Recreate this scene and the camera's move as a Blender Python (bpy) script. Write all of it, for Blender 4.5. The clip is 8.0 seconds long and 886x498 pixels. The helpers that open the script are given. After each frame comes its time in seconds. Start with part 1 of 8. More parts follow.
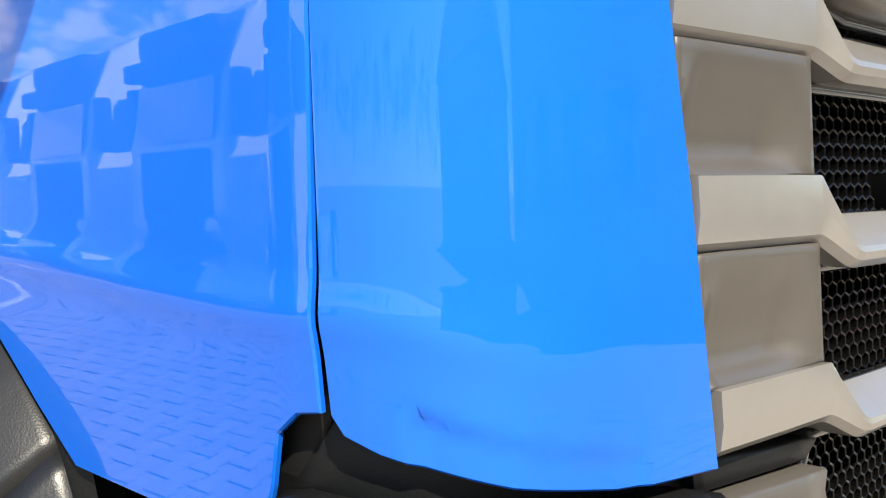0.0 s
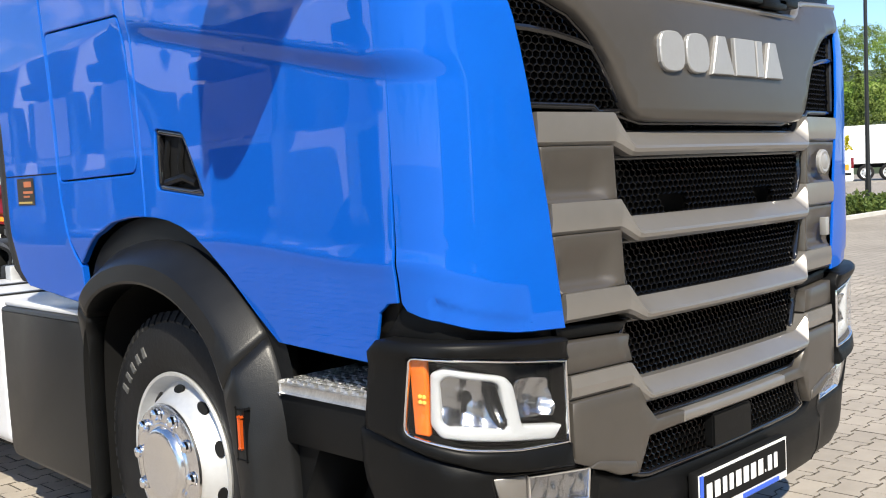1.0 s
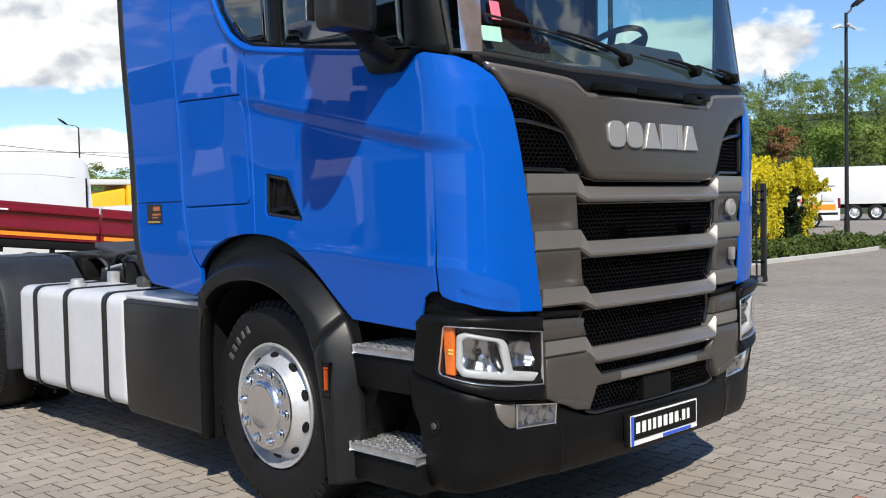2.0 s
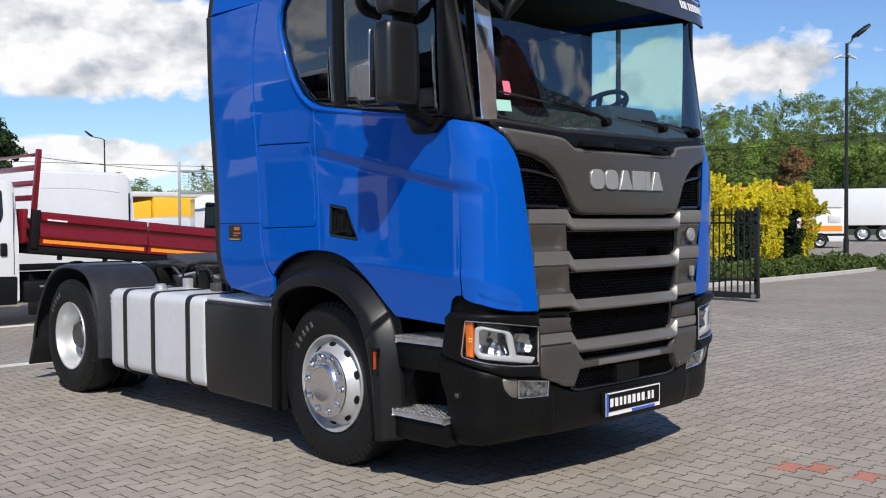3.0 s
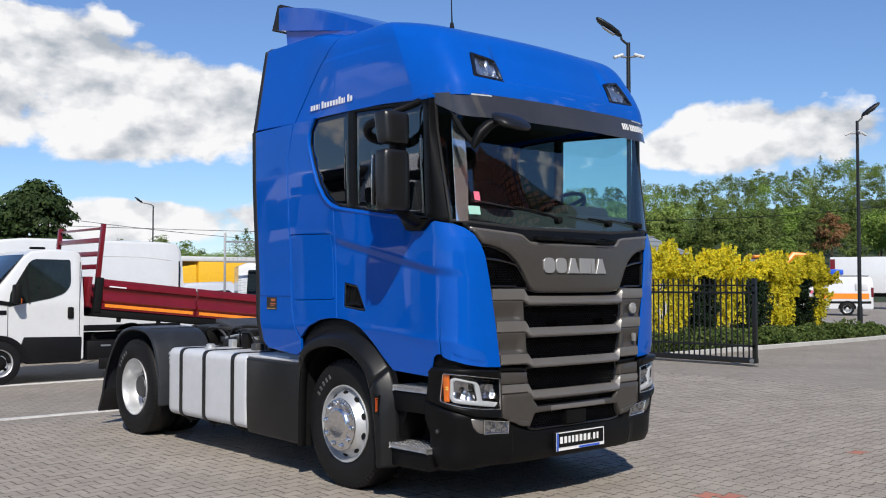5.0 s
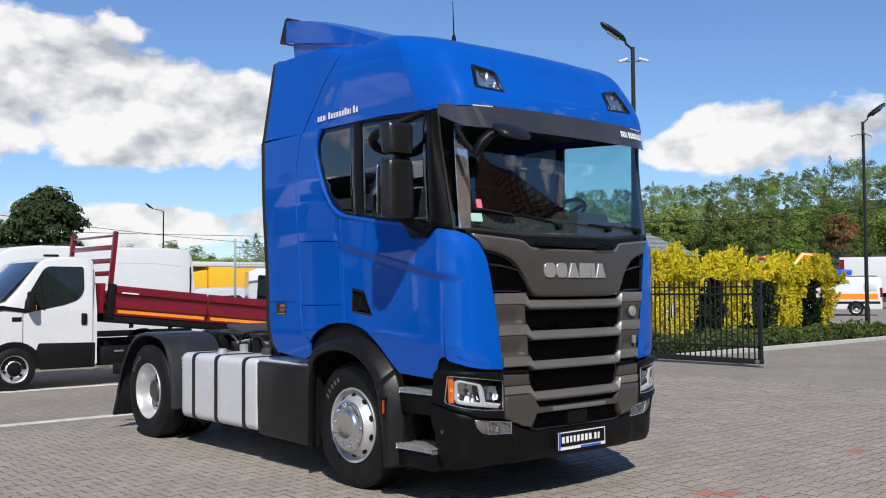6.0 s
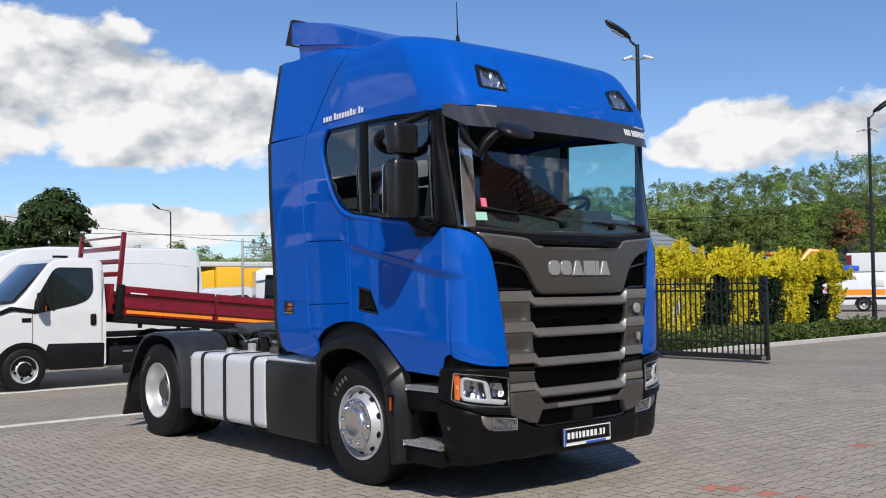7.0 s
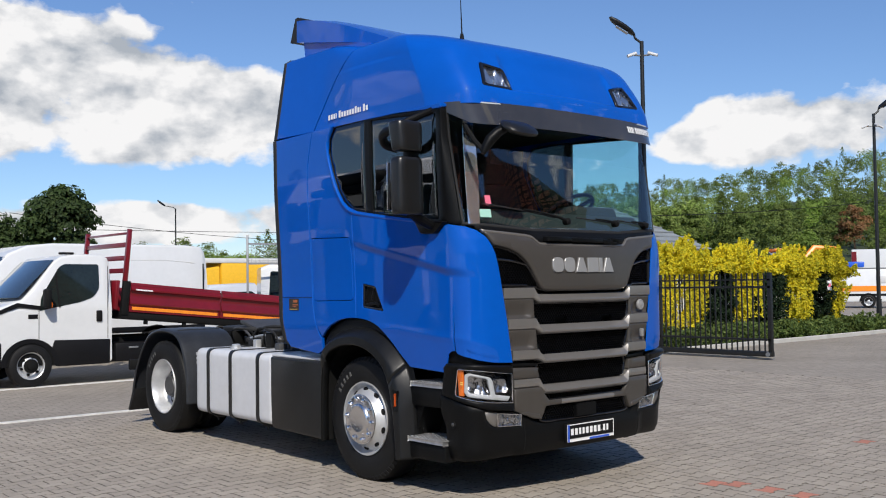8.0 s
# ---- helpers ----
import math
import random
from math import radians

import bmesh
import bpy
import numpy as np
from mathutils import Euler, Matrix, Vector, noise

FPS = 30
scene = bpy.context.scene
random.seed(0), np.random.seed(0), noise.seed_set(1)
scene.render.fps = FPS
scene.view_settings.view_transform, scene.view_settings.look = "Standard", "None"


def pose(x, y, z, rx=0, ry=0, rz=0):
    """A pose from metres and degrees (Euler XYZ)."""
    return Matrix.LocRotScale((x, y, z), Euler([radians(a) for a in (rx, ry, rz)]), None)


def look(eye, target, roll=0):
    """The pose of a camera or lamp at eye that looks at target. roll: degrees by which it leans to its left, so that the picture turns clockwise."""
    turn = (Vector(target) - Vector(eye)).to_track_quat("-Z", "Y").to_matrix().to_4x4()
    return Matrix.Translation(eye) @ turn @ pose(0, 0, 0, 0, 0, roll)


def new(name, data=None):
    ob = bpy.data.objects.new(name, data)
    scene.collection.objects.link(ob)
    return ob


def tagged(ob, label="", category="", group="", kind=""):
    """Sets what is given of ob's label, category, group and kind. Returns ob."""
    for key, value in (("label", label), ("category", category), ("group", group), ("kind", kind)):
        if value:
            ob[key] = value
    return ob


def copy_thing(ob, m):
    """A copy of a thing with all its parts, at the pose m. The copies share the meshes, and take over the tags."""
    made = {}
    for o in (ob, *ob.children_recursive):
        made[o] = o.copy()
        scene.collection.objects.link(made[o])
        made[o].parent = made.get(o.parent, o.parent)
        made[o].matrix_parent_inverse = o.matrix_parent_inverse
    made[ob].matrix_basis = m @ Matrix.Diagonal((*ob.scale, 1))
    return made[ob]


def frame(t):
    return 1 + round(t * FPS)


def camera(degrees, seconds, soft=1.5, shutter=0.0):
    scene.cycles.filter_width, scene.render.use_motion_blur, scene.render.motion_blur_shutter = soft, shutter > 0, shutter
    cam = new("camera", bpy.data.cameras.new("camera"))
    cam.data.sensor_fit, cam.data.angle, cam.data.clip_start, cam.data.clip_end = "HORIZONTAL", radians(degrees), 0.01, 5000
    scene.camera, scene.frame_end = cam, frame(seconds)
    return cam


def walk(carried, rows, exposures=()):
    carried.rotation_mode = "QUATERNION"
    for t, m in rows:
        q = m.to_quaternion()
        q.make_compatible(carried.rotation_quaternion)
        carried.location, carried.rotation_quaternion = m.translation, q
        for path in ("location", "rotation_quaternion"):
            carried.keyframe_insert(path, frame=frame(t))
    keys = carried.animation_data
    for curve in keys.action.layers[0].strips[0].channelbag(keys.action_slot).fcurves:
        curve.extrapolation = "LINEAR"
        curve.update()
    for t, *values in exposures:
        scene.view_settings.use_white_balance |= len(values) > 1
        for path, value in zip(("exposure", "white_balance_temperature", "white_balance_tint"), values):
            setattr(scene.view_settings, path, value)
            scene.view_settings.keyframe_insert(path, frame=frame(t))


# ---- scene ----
cam = camera(48.1, 8.0, soft=1.1)
PATH = [
    (0, (-1.75, -0.428, 1.295), (-0.286, 0.93, 1.193), -1.4),
    (0.3, (-2.005, -0.782, 1.35), (-0.585, 0.622, 1.243), -2.1),
    (0.5, (-2.205, -0.984, 1.371), (-0.79, 0.423, 1.234), -2.2),
    (0.6, (-2.314, -1.092, 1.37), (-0.907, 0.322, 1.239), -2.8),
    (1, (-2.745, -1.49, 1.389), (-1.344, -0.069, 1.247), -2.7),
    (1.5, (-3.253, -2.017, 1.423), (-1.847, -0.599, 1.312), -2.5),
    (1.7, (-3.485, -2.181, 1.406), (-2.077, -0.764, 1.308), -1.9),
    (2.8, (-4.645, -3.186, 1.475), (-3.244, -1.76, 1.414), -0.6),
    (3, (-4.823, -3.368, 1.478), (-3.432, -1.932, 1.423), -0.4),
    (3.5, (-5.151, -3.789, 1.488), (-3.803, -2.313, 1.464), -0.3),
    (4, (-5.365, -4.223, 1.53), (-4.019, -2.744, 1.563), -0.4),
    (4.5, (-5.613, -4.603, 1.531), (-4.261, -3.131, 1.598), -0.2),
    (5, (-5.697, -4.828, 1.566), (-4.365, -3.337, 1.639), 0.0),
    (6.5, (-5.85, -5.06, 1.582), (-4.537, -3.553, 1.662), -0.6),
    (7, (-5.855, -5.086, 1.58), (-4.548, -3.574, 1.656), -0.8),
    (7.5, (-5.873, -5.108, 1.578), (-4.573, -3.59, 1.65), -0.9),
    (8, (-5.881, -5.12, 1.582), (-4.581, -3.602, 1.651), -0.8),
]
walk(cam, [(t, look(eye, target, roll)) for t, eye, target, roll in PATH],
     exposures=[(0, 1.65, 7300, 6), (0.5, 1.25, 7250, 6), (1, 0.9, 7000, 7), (1.5, 0.57, 6750, 8), (2.2, 0.25, 6600, 9), (3, 0.08, 6500, 10), (5, 0.02, 6500, 10), (8, -0.02, 6550, 10)])
from mathutils.geometry import delaunay_2d_cdt


# ---- world and sun ----
SUN_WAY = Vector((0.62, 0.90, -1.0)).normalized()
sun_data = bpy.data.lights.new("sun", "SUN")
sun_data.energy, sun_data.angle, sun_data.color = 4.7, radians(0.53), (1.0, 0.945, 0.86)
sun_lamp = new("sun", sun_data)
sun_lamp.matrix_world = look((0, 0, 0), SUN_WAY) @ Matrix.Identity(4)
sun_lamp.location = (-20, -30, 40)


def make_world():
    w = bpy.data.worlds.new("sky")
    scene.world = w
    w.use_nodes = True
    nt = w.node_tree
    nt.nodes.clear()
    L = nt.links.new
    N = nt.nodes.new
    out, bg = N("ShaderNodeOutputWorld"), N("ShaderNodeBackground")
    sky = N("ShaderNodeTexSky")
    sky.sky_type = "NISHITA"
    sky.sun_disc = False
    sky.sun_elevation = math.asin(-SUN_WAY.z)
    sky.sun_rotation = math.atan2(-SUN_WAY.x, -SUN_WAY.y)
    sky.air_density, sky.dust_density, sky.ozone_density = 1.0, 0.1, 4.0
    bg.inputs["Strength"].default_value = 0.085

    def mth(op, a, b=None, clamp=False):
        n = N("ShaderNodeMath")
        n.operation, n.use_clamp = op, clamp
        for i, v in enumerate((a, b)):
            if v is None:
                continue
            if isinstance(v, (int, float)):
                n.inputs[i].default_value = v
            else:
                L(v, n.inputs[i])
        return n.outputs[0]

    tc = N("ShaderNodeTexCoord")
    sep = N("ShaderNodeSeparateXYZ")
    L(tc.outputs["Generated"], sep.inputs[0])
    # clouds live on a dome: azimuth and height
    az = mth("ARCTAN2", sep.outputs[0], sep.outputs[1])
    el = mth("ARCSINE", sep.outputs[2])
    vec = N("ShaderNodeCombineXYZ")
    L(az, vec.inputs[0])
    L(mth("MULTIPLY", el, 1.5), vec.inputs[1])

    def cloud_noise(scale, detail, rough, zoff, yoff=0.0):
        cv = N("ShaderNodeVectorMath")
        cv.operation = "ADD"
        L(vec.outputs[0], cv.inputs[0])
        cv.inputs[1].default_value = (0.0, yoff, zoff)
        n = N("ShaderNodeTexNoise")
        n.inputs["Scale"].default_value, n.inputs["Detail"].default_value, n.inputs["Roughness"].default_value = scale, detail, rough
        L(cv.outputs[0], n.inputs["Vector"])
        return n.outputs["Fac"]

    def puffs(yoff=0.0):
        """Rounded heads on the cloud noise."""
        cv = N("ShaderNodeVectorMath")
        cv.operation = "ADD"
        L(vec.outputs[0], cv.inputs[0])
        cv.inputs[1].default_value = (0.0, yoff, 4.3)
        warp = N("ShaderNodeTexNoise")
        warp.inputs["Scale"].default_value, warp.inputs["Detail"].default_value = 18.0, 3.0
        L(cv.outputs[0], warp.inputs["Vector"])
        wv = N("ShaderNodeVectorMath")
        wv.operation = "MULTIPLY_ADD"
        L(warp.outputs["Color"], wv.inputs[0])
        wv.inputs[1].default_value = (0.05, 0.05, 0.0)
        L(cv.outputs[0], wv.inputs[2])
        vo = N("ShaderNodeTexVoronoi")
        vo.feature = "SMOOTH_F1"
        vo.inputs["Scale"].default_value, vo.inputs["Smoothness"].default_value = 17.0, 0.35
        vo.inputs["Detail"].default_value, vo.inputs["Roughness"].default_value = 2.0, 0.55
        L(wv.outputs[0], vo.inputs["Vector"])
        return mth("MULTIPLY", mth("SUBTRACT", 0.45, vo.outputs["Distance"]), 0.20)

    body = mth("ADD", cloud_noise(7.5, 12, 0.58, 4.3), puffs())
    body_low = mth("ADD", cloud_noise(7.5, 12, 0.58, 4.3, 0.035), puffs(0.035))
    # banks of cumulus where they stand: azimuth, height, half-widths, weight
    bias = None
    for a, e, wa, we, k in CLOUDS:
        da = mth("MULTIPLY", mth("SUBTRACT", az, radians(a)), 1 / radians(wa))
        de = mth("MULTIPLY", mth("SUBTRACT", el, radians(e)), 1 / radians(we))
        d2 = mth("ADD", mth("MULTIPLY", da, da), mth("MULTIPLY", de, de))
        g = mth("MULTIPLY", mth("POWER", 2.718, mth("MULTIPLY", mth("MULTIPLY", d2, d2), -1.0)), k)
        bias = g if bias is None else mth("ADD", bias, g)
    dens = mth("ADD", body, mth("SUBTRACT", bias, 0.665))
    cover = mth("MULTIPLY", dens, 10.0, clamp=True)
    shade = mth("ADD", 0.90, mth("MULTIPLY", mth("SUBTRACT", body, body_low), 2.2))
    shade = mth("ADD", shade, mth("MULTIPLY", dens, -0.10))
    shade = mth("MINIMUM", mth("MAXIMUM", shade, 0.50), 1.0)
    cc = N("ShaderNodeMixRGB")
    cc.inputs[1].default_value = (5.0, 5.5, 6.2, 1)
    cc.inputs[2].default_value = (11.0, 11.0, 11.1, 1)
    L(mth("MULTIPLY", mth("SUBTRACT", shade, 0.5), 2.0), cc.inputs[0])
    mix = N("ShaderNodeMixRGB")
    L(cover, mix.inputs[0])
    tint = N("ShaderNodeMixRGB")
    tint.blend_type = "MULTIPLY"
    tint.inputs[0].default_value = 1.0
    tint.inputs[2].default_value = (1.04, 1.18, 1.42, 1)
    L(sky.outputs[0], tint.inputs[1])
    L(tint.outputs[0], mix.inputs[1])
    L(cc.outputs[0], mix.inputs[2])
    L(mix.outputs[0], bg.inputs[0])
    L(bg.outputs[0], out.inputs[0])


# azimuth is measured from +y towards +x
CLOUDS = [(19, 10.6, 11.5, 4.4, 0.48), (13, 13.5, 7, 2.5, 0.30), (29, 9.2, 7, 3.0, 0.38), (21, 3.5, 7, 1.4, 0.43), (28.5, 3.7, 5, 1.5, 0.43), (6, 8, 9, 6, 0.35), (60, 8.0, 6.5, 2.2, 0.40), (57.2, 9.6, 2.6, 2.2, 0.32), (54.5, 7.6, 2.5, 1.2, 0.25), (30, 17.5, 9, 1.2, 0.16),
          (-25, 11, 16, 6, 0.36), (-48, 17, 16, 7, 0.28), (-120, 22, 40, 10, 0.24), (130, 26, 24, 9, 0.26), (180, 38, 30, 9, 0.24)]
make_world()


# ---- materials ----
def mat(name, color, rough=0.5, metal=0.0, coat=0.0, spec=0.5, var=0.0, scale=8.0, bump=0.0, bump_scale=60.0, rough_var=0.0,
        color2=None, coat_rough=0.03, rand=0.0, detail=6.0, world=False):
    m = bpy.data.materials.new(name)
    m.use_nodes = True
    nt = m.node_tree
    b = nt.nodes["Principled BSDF"]
    b.inputs["Base Color"].default_value = (*color, 1)
    b.inputs["Roughness"].default_value = rough
    b.inputs["Metallic"].default_value = metal
    b.inputs["Coat Weight"].default_value = coat
    b.inputs["Coat Roughness"].default_value = coat_rough
    b.inputs["Specular IOR Level"].default_value = spec
    N, L = nt.nodes.new, nt.links.new
    tc = N("ShaderNodeTexCoord")
    where = N("ShaderNodeNewGeometry").outputs["Position"] if world else tc.outputs["Object"]
    if var or color2:
        n = N("ShaderNodeTexNoise")
        n.inputs["Scale"].default_value, n.inputs["Detail"].default_value, n.inputs["Roughness"].default_value = scale, detail, 0.65
        L(where, n.inputs["Vector"])
        n2 = N("ShaderNodeTexNoise")
        n2.inputs["Scale"].default_value, n2.inputs["Detail"].default_value = scale * 7.3, 4.0
        L(where, n2.inputs["Vector"])
        add = N("ShaderNodeMath")
        add.operation = "MULTIPLY_ADD"
        L(n2.outputs["Fac"], add.inputs[0])
        add.inputs[1].default_value = 0.45
        L(n.outputs["Fac"], add.inputs[2])
        ramp = N("ShaderNodeValToRGB")
        c2 = color2 or tuple(min(1.0, c * (1 + var)) for c in color)
        c1 = color if color2 else tuple(c * (1 - var) for c in color)
        ramp.color_ramp.elements[0].position, ramp.color_ramp.elements[1].position = 0.5, 0.95
        ramp.color_ramp.elements[0].color, ramp.color_ramp.elements[1].color = (*c1, 1), (*c2, 1)
        L(add.outputs[0], ramp.inputs[0])
        src = ramp.outputs[0]
        if rand:
            oi = N("ShaderNodeObjectInfo")
            ge = N("ShaderNodeNewGeometry")
            sm = N("ShaderNodeMath")
            sm.operation = "ADD"
            L(oi.outputs["Random"], sm.inputs[0])
            L(ge.outputs["Random Per Island"], sm.inputs[1])
            fr = N("ShaderNodeMath")
            fr.operation = "FRACT"
            L(sm.outputs[0], fr.inputs[0])
            mr = N("ShaderNodeMapRange")
            mr.inputs["To Min"].default_value, mr.inputs["To Max"].default_value = 1 - rand, 1 + rand
            L(fr.outputs[0], mr.inputs["Value"])
            mul = N("ShaderNodeVectorMath")
            mul.operation = "SCALE"
            L(src, mul.inputs[0])
            L(mr.outputs[0], mul.inputs["Scale"])
            src = mul.outputs[0]
        L(src, b.inputs["Base Color"])
        if rough_var:
            mr = N("ShaderNodeMapRange")
            mr.inputs["To Min"].default_value, mr.inputs["To Max"].default_value = max(0.02, rough - rough_var), min(1, rough + rough_var)
            L(n.outputs["Fac"], mr.inputs["Value"])
            L(mr.outputs[0], b.inputs["Roughness"])
    if bump:
        nb = N("ShaderNodeTexNoise")
        nb.inputs["Scale"].default_value, nb.inputs["Detail"].default_value = bump_scale, 5.0
        L(where, nb.inputs["Vector"])
        bp = N("ShaderNodeBump")
        bp.inputs["Strength"].default_value, bp.inputs["Distance"].default_value = bump, 0.01
        L(nb.outputs["Fac"], bp.inputs["Height"])
        L(bp.outputs[0], b.inputs["Normal"])
    return m


def glass_mat(name, tint, rough=0.0, ior=1.5):
    m = bpy.data.materials.new(name)
    m.use_nodes = True
    nt = m.node_tree
    nt.nodes.clear()
    N, L = nt.nodes.new, nt.links.new
    out, mixn, tr, gl, lw = N("ShaderNodeOutputMaterial"), N("ShaderNodeMixShader"), N("ShaderNodeBsdfTransparent"), N("ShaderNodeBsdfGlossy"), N("ShaderNodeLayerWeight")
    tr.inputs[0].default_value = (*tint, 1)
    gl.inputs["Roughness"].default_value = rough
    gl.inputs["Color"].default_value = (0.95, 0.97, 1.0, 1)
    # mirror share by Schlick's rule from the facing angle
    r0 = ((ior - 1) / (ior + 1)) ** 2
    lw.inputs["Blend"].default_value = 0.5
    pw, ma = N("ShaderNodeMath"), N("ShaderNodeMath")
    pw.operation, ma.operation = "POWER", "MULTIPLY_ADD"
    pw.inputs[1].default_value = 5.0
    L(lw.outputs["Facing"], pw.inputs[0])
    L(pw.outputs[0], ma.inputs[0])
    ma.inputs[1].default_value, ma.inputs[2].default_value = 1 - r0, r0
    L(ma.outputs[0], mixn.inputs[0])
    L(tr.outputs[0], mixn.inputs[1])
    L(gl.outputs[0], mixn.inputs[2])
    L(mixn.outputs[0], out.inputs[0])
    return m


BLUE = mat("blue_paint", (0.0003, 0.082, 0.44), 0.42, coat=0.68, spec=0.04, var=0.05, scale=1.5, coat_rough=0.012)
BLUE.node_tree.nodes["Principled BSDF"].inputs["Coat IOR"].default_value = 1.52
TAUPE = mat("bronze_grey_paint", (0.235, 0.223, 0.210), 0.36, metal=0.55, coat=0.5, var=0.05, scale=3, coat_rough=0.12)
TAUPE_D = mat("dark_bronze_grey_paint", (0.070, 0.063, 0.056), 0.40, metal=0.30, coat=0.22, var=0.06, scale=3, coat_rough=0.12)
PLASTIC = mat("black_grained_plastic", (0.0045, 0.0047, 0.005), 0.42, spec=0.15, var=0.15, scale=5, bump=0.08, bump_scale=350, rough_var=0.08)
PLASTIC_G = mat("weathered_grey_plastic", (0.0105, 0.0108, 0.0112), 0.38, spec=0.42, var=0.2, scale=4, bump=0.08, bump_scale=300, rough_var=0.1)
ARCHPL = mat("worn_arch_plastic", (0.0075, 0.0078, 0.0082), 0.36, spec=0.30, var=0.2, scale=4, bump=0.08, bump_scale=300, rough_var=0.1)
GALV_D = mat("dull_cast_metal", (0.09, 0.09, 0.092), 0.55, metal=0.6, var=0.3, scale=15)
MIRRORPL = mat("satin_black_mirror_shell", (0.009, 0.0088, 0.0086), 0.33, spec=0.5, var=0.15, scale=6, bump=0.05, bump_scale=350)
MESHBLK = mat("black_honeycomb", (0.002, 0.002, 0.0021), 0.16, spec=0.3)
GLOSSBLK = mat("gloss_black", (0.006, 0.006, 0.007), 0.12, coat=0.6)
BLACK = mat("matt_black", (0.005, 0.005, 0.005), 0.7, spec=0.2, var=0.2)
RUBBER = mat("rubber", (0.010, 0.010, 0.0105), 0.7, var=0.3, scale=6, bump=0.2, bump_scale=90)
TYRE = mat("tyre_rubber", (0.0075, 0.0075, 0.0078), 0.62, spec=0.25, var=0.35, scale=5, bump=0.15, bump_scale=70, rough_var=0.1)
ALU = mat("polished_aluminium", (0.78, 0.78, 0.79), 0.22, metal=1.0, var=0.06, scale=5, rough_var=0.08)
STEELW = mat("silver_painted_steel", (0.58, 0.59, 0.60), 0.42, metal=0.6, var=0.1, scale=6, rough_var=0.1)
CHROME = mat("chrome", (0.85, 0.85, 0.86), 0.08, metal=1.0)
SILVER = mat("silver_letters", (0.33, 0.33, 0.33), 0.38, metal=0.35, var=0.04, scale=12)
TREAD = mat("step_aluminium", (0.62, 0.62, 0.62), 0.38, metal=0.9, var=0.2, scale=20)
TANKW = mat("white_painted_tank", (0.60, 0.61, 0.63), 0.35, coat=0.3, var=0.06, scale=2, coat_rough=0.2)
WHITE = mat("white_paint", (0.66, 0.67, 0.67), 0.3, coat=0.6, var=0.04, scale=1.5, coat_rough=0.05)
WHITE_D = mat("white_dusty_paint", (0.58, 0.58, 0.57), 0.45, var=0.08, scale=1.2)
RED = mat("dark_red_paint", (0.150, 0.004, 0.009), 0.36, spec=0.4, coat=0.4, var=0.18, scale=2, coat_rough=0.1)
ORANGE = mat("orange_reflective_tape", (0.85, 0.26, 0.02), 0.4, var=0.1)
AMBER = mat("amber_lens", (0.80, 0.16, 0.01), 0.12, coat=1.0)
LENS = glass_mat("clear_lens", (0.93, 0.94, 0.95))
REFLECTOR = mat("lamp_reflector", (0.45, 0.45, 0.46), 0.26, metal=1.0, bump=0.15, bump_scale=25)
LAMPWHITE = mat("white_light_guide", (0.46, 0.47, 0.48), 0.3, coat=0.5)
LAMPBLK = mat("lamp_black", (0.01, 0.01, 0.011), 0.25)
WINDGLASS = glass_mat("windscreen_glass", (0.74, 0.93, 0.92), ior=2.0)
SIDEGLASS = glass_mat("side_glass", (0.66, 0.84, 0.80), ior=2.15)
DARKGLASS = glass_mat("privacy_glass", (0.03, 0.035, 0.035), ior=2.15)
CABIN = mat("cabin_trim", (0.03, 0.028, 0.027), 0.8, var=0.2)
SEATCLOTH = mat("seat_cloth", (0.035, 0.036, 0.04), 0.9, var=0.3, scale=10)
PLATEW = mat("plate_white", (0.78, 0.78, 0.78), 0.4)
PLATEB = mat("plate_blue", (0.03, 0.10, 0.55), 0.4)
PINK = mat("pink_sticker", (0.75, 0.16, 0.24), 0.5)
MINT = mat("mint_sticker", (0.35, 0.62, 0.52), 0.5)
STICKY = mat("orange_sticker", (0.42, 0.13, 0.05), 0.5)
STICKB = mat("black_sticker", (0.02, 0.015, 0.01), 0.5)


# ---- mesh helpers ----
def link(name, bm, material, parent=None, label="", smooth=True, angle=35):
    """Turns a bmesh into one mesh object."""
    me = bpy.data.meshes.new(name)
    bmesh.ops.remove_doubles(bm, verts=bm.verts, dist=1e-5) if len(bm.verts) < 4000 else None
    bm.normal_update()
    if smooth:
        for f in bm.faces:
            f.smooth = True
        lim = radians(angle)
        for e in bm.edges:
            if len(e.link_faces) == 2 and e.calc_face_angle(0) > lim:
                e.smooth = False
    bm.to_mesh(me)
    bm.free()
    me.materials.append(material)
    ob = new(name, me)
    if parent is not None:
        ob.parent = parent
    if label:
        ob["label"] = label
    return ob


part = link


def thing(name, label, category, at=(0, 0, 0), group="", kind="", rz=0.0):
    e = new(name)
    e.empty_display_size = 0.2
    e.matrix_world = pose(*at, 0, 0, rz)
    return tagged(e, label, category, group, kind)


def box(bm, x0, x1, y0, y1, z0, z1, bevel=0.0, seg=2):
    r = bmesh.ops.create_cube(bm, size=1.0)
    vs = r["verts"]
    for v in vs:
        v.co = Vector(((x0 + x1) / 2 + v.co.x * (x1 - x0), (y0 + y1) / 2 + v.co.y * (y1 - y0), (z0 + z1) / 2 + v.co.z * (z1 - z0)))
    if bevel:
        es = list({e for v in vs for e in v.link_edges})
        bmesh.ops.bevel(bm, geom=es, offset=bevel, segments=seg, affect="EDGES", profile=0.5)
    return bm


def boxbm(*a, **k):
    return box(bmesh.new(), *a, **k)


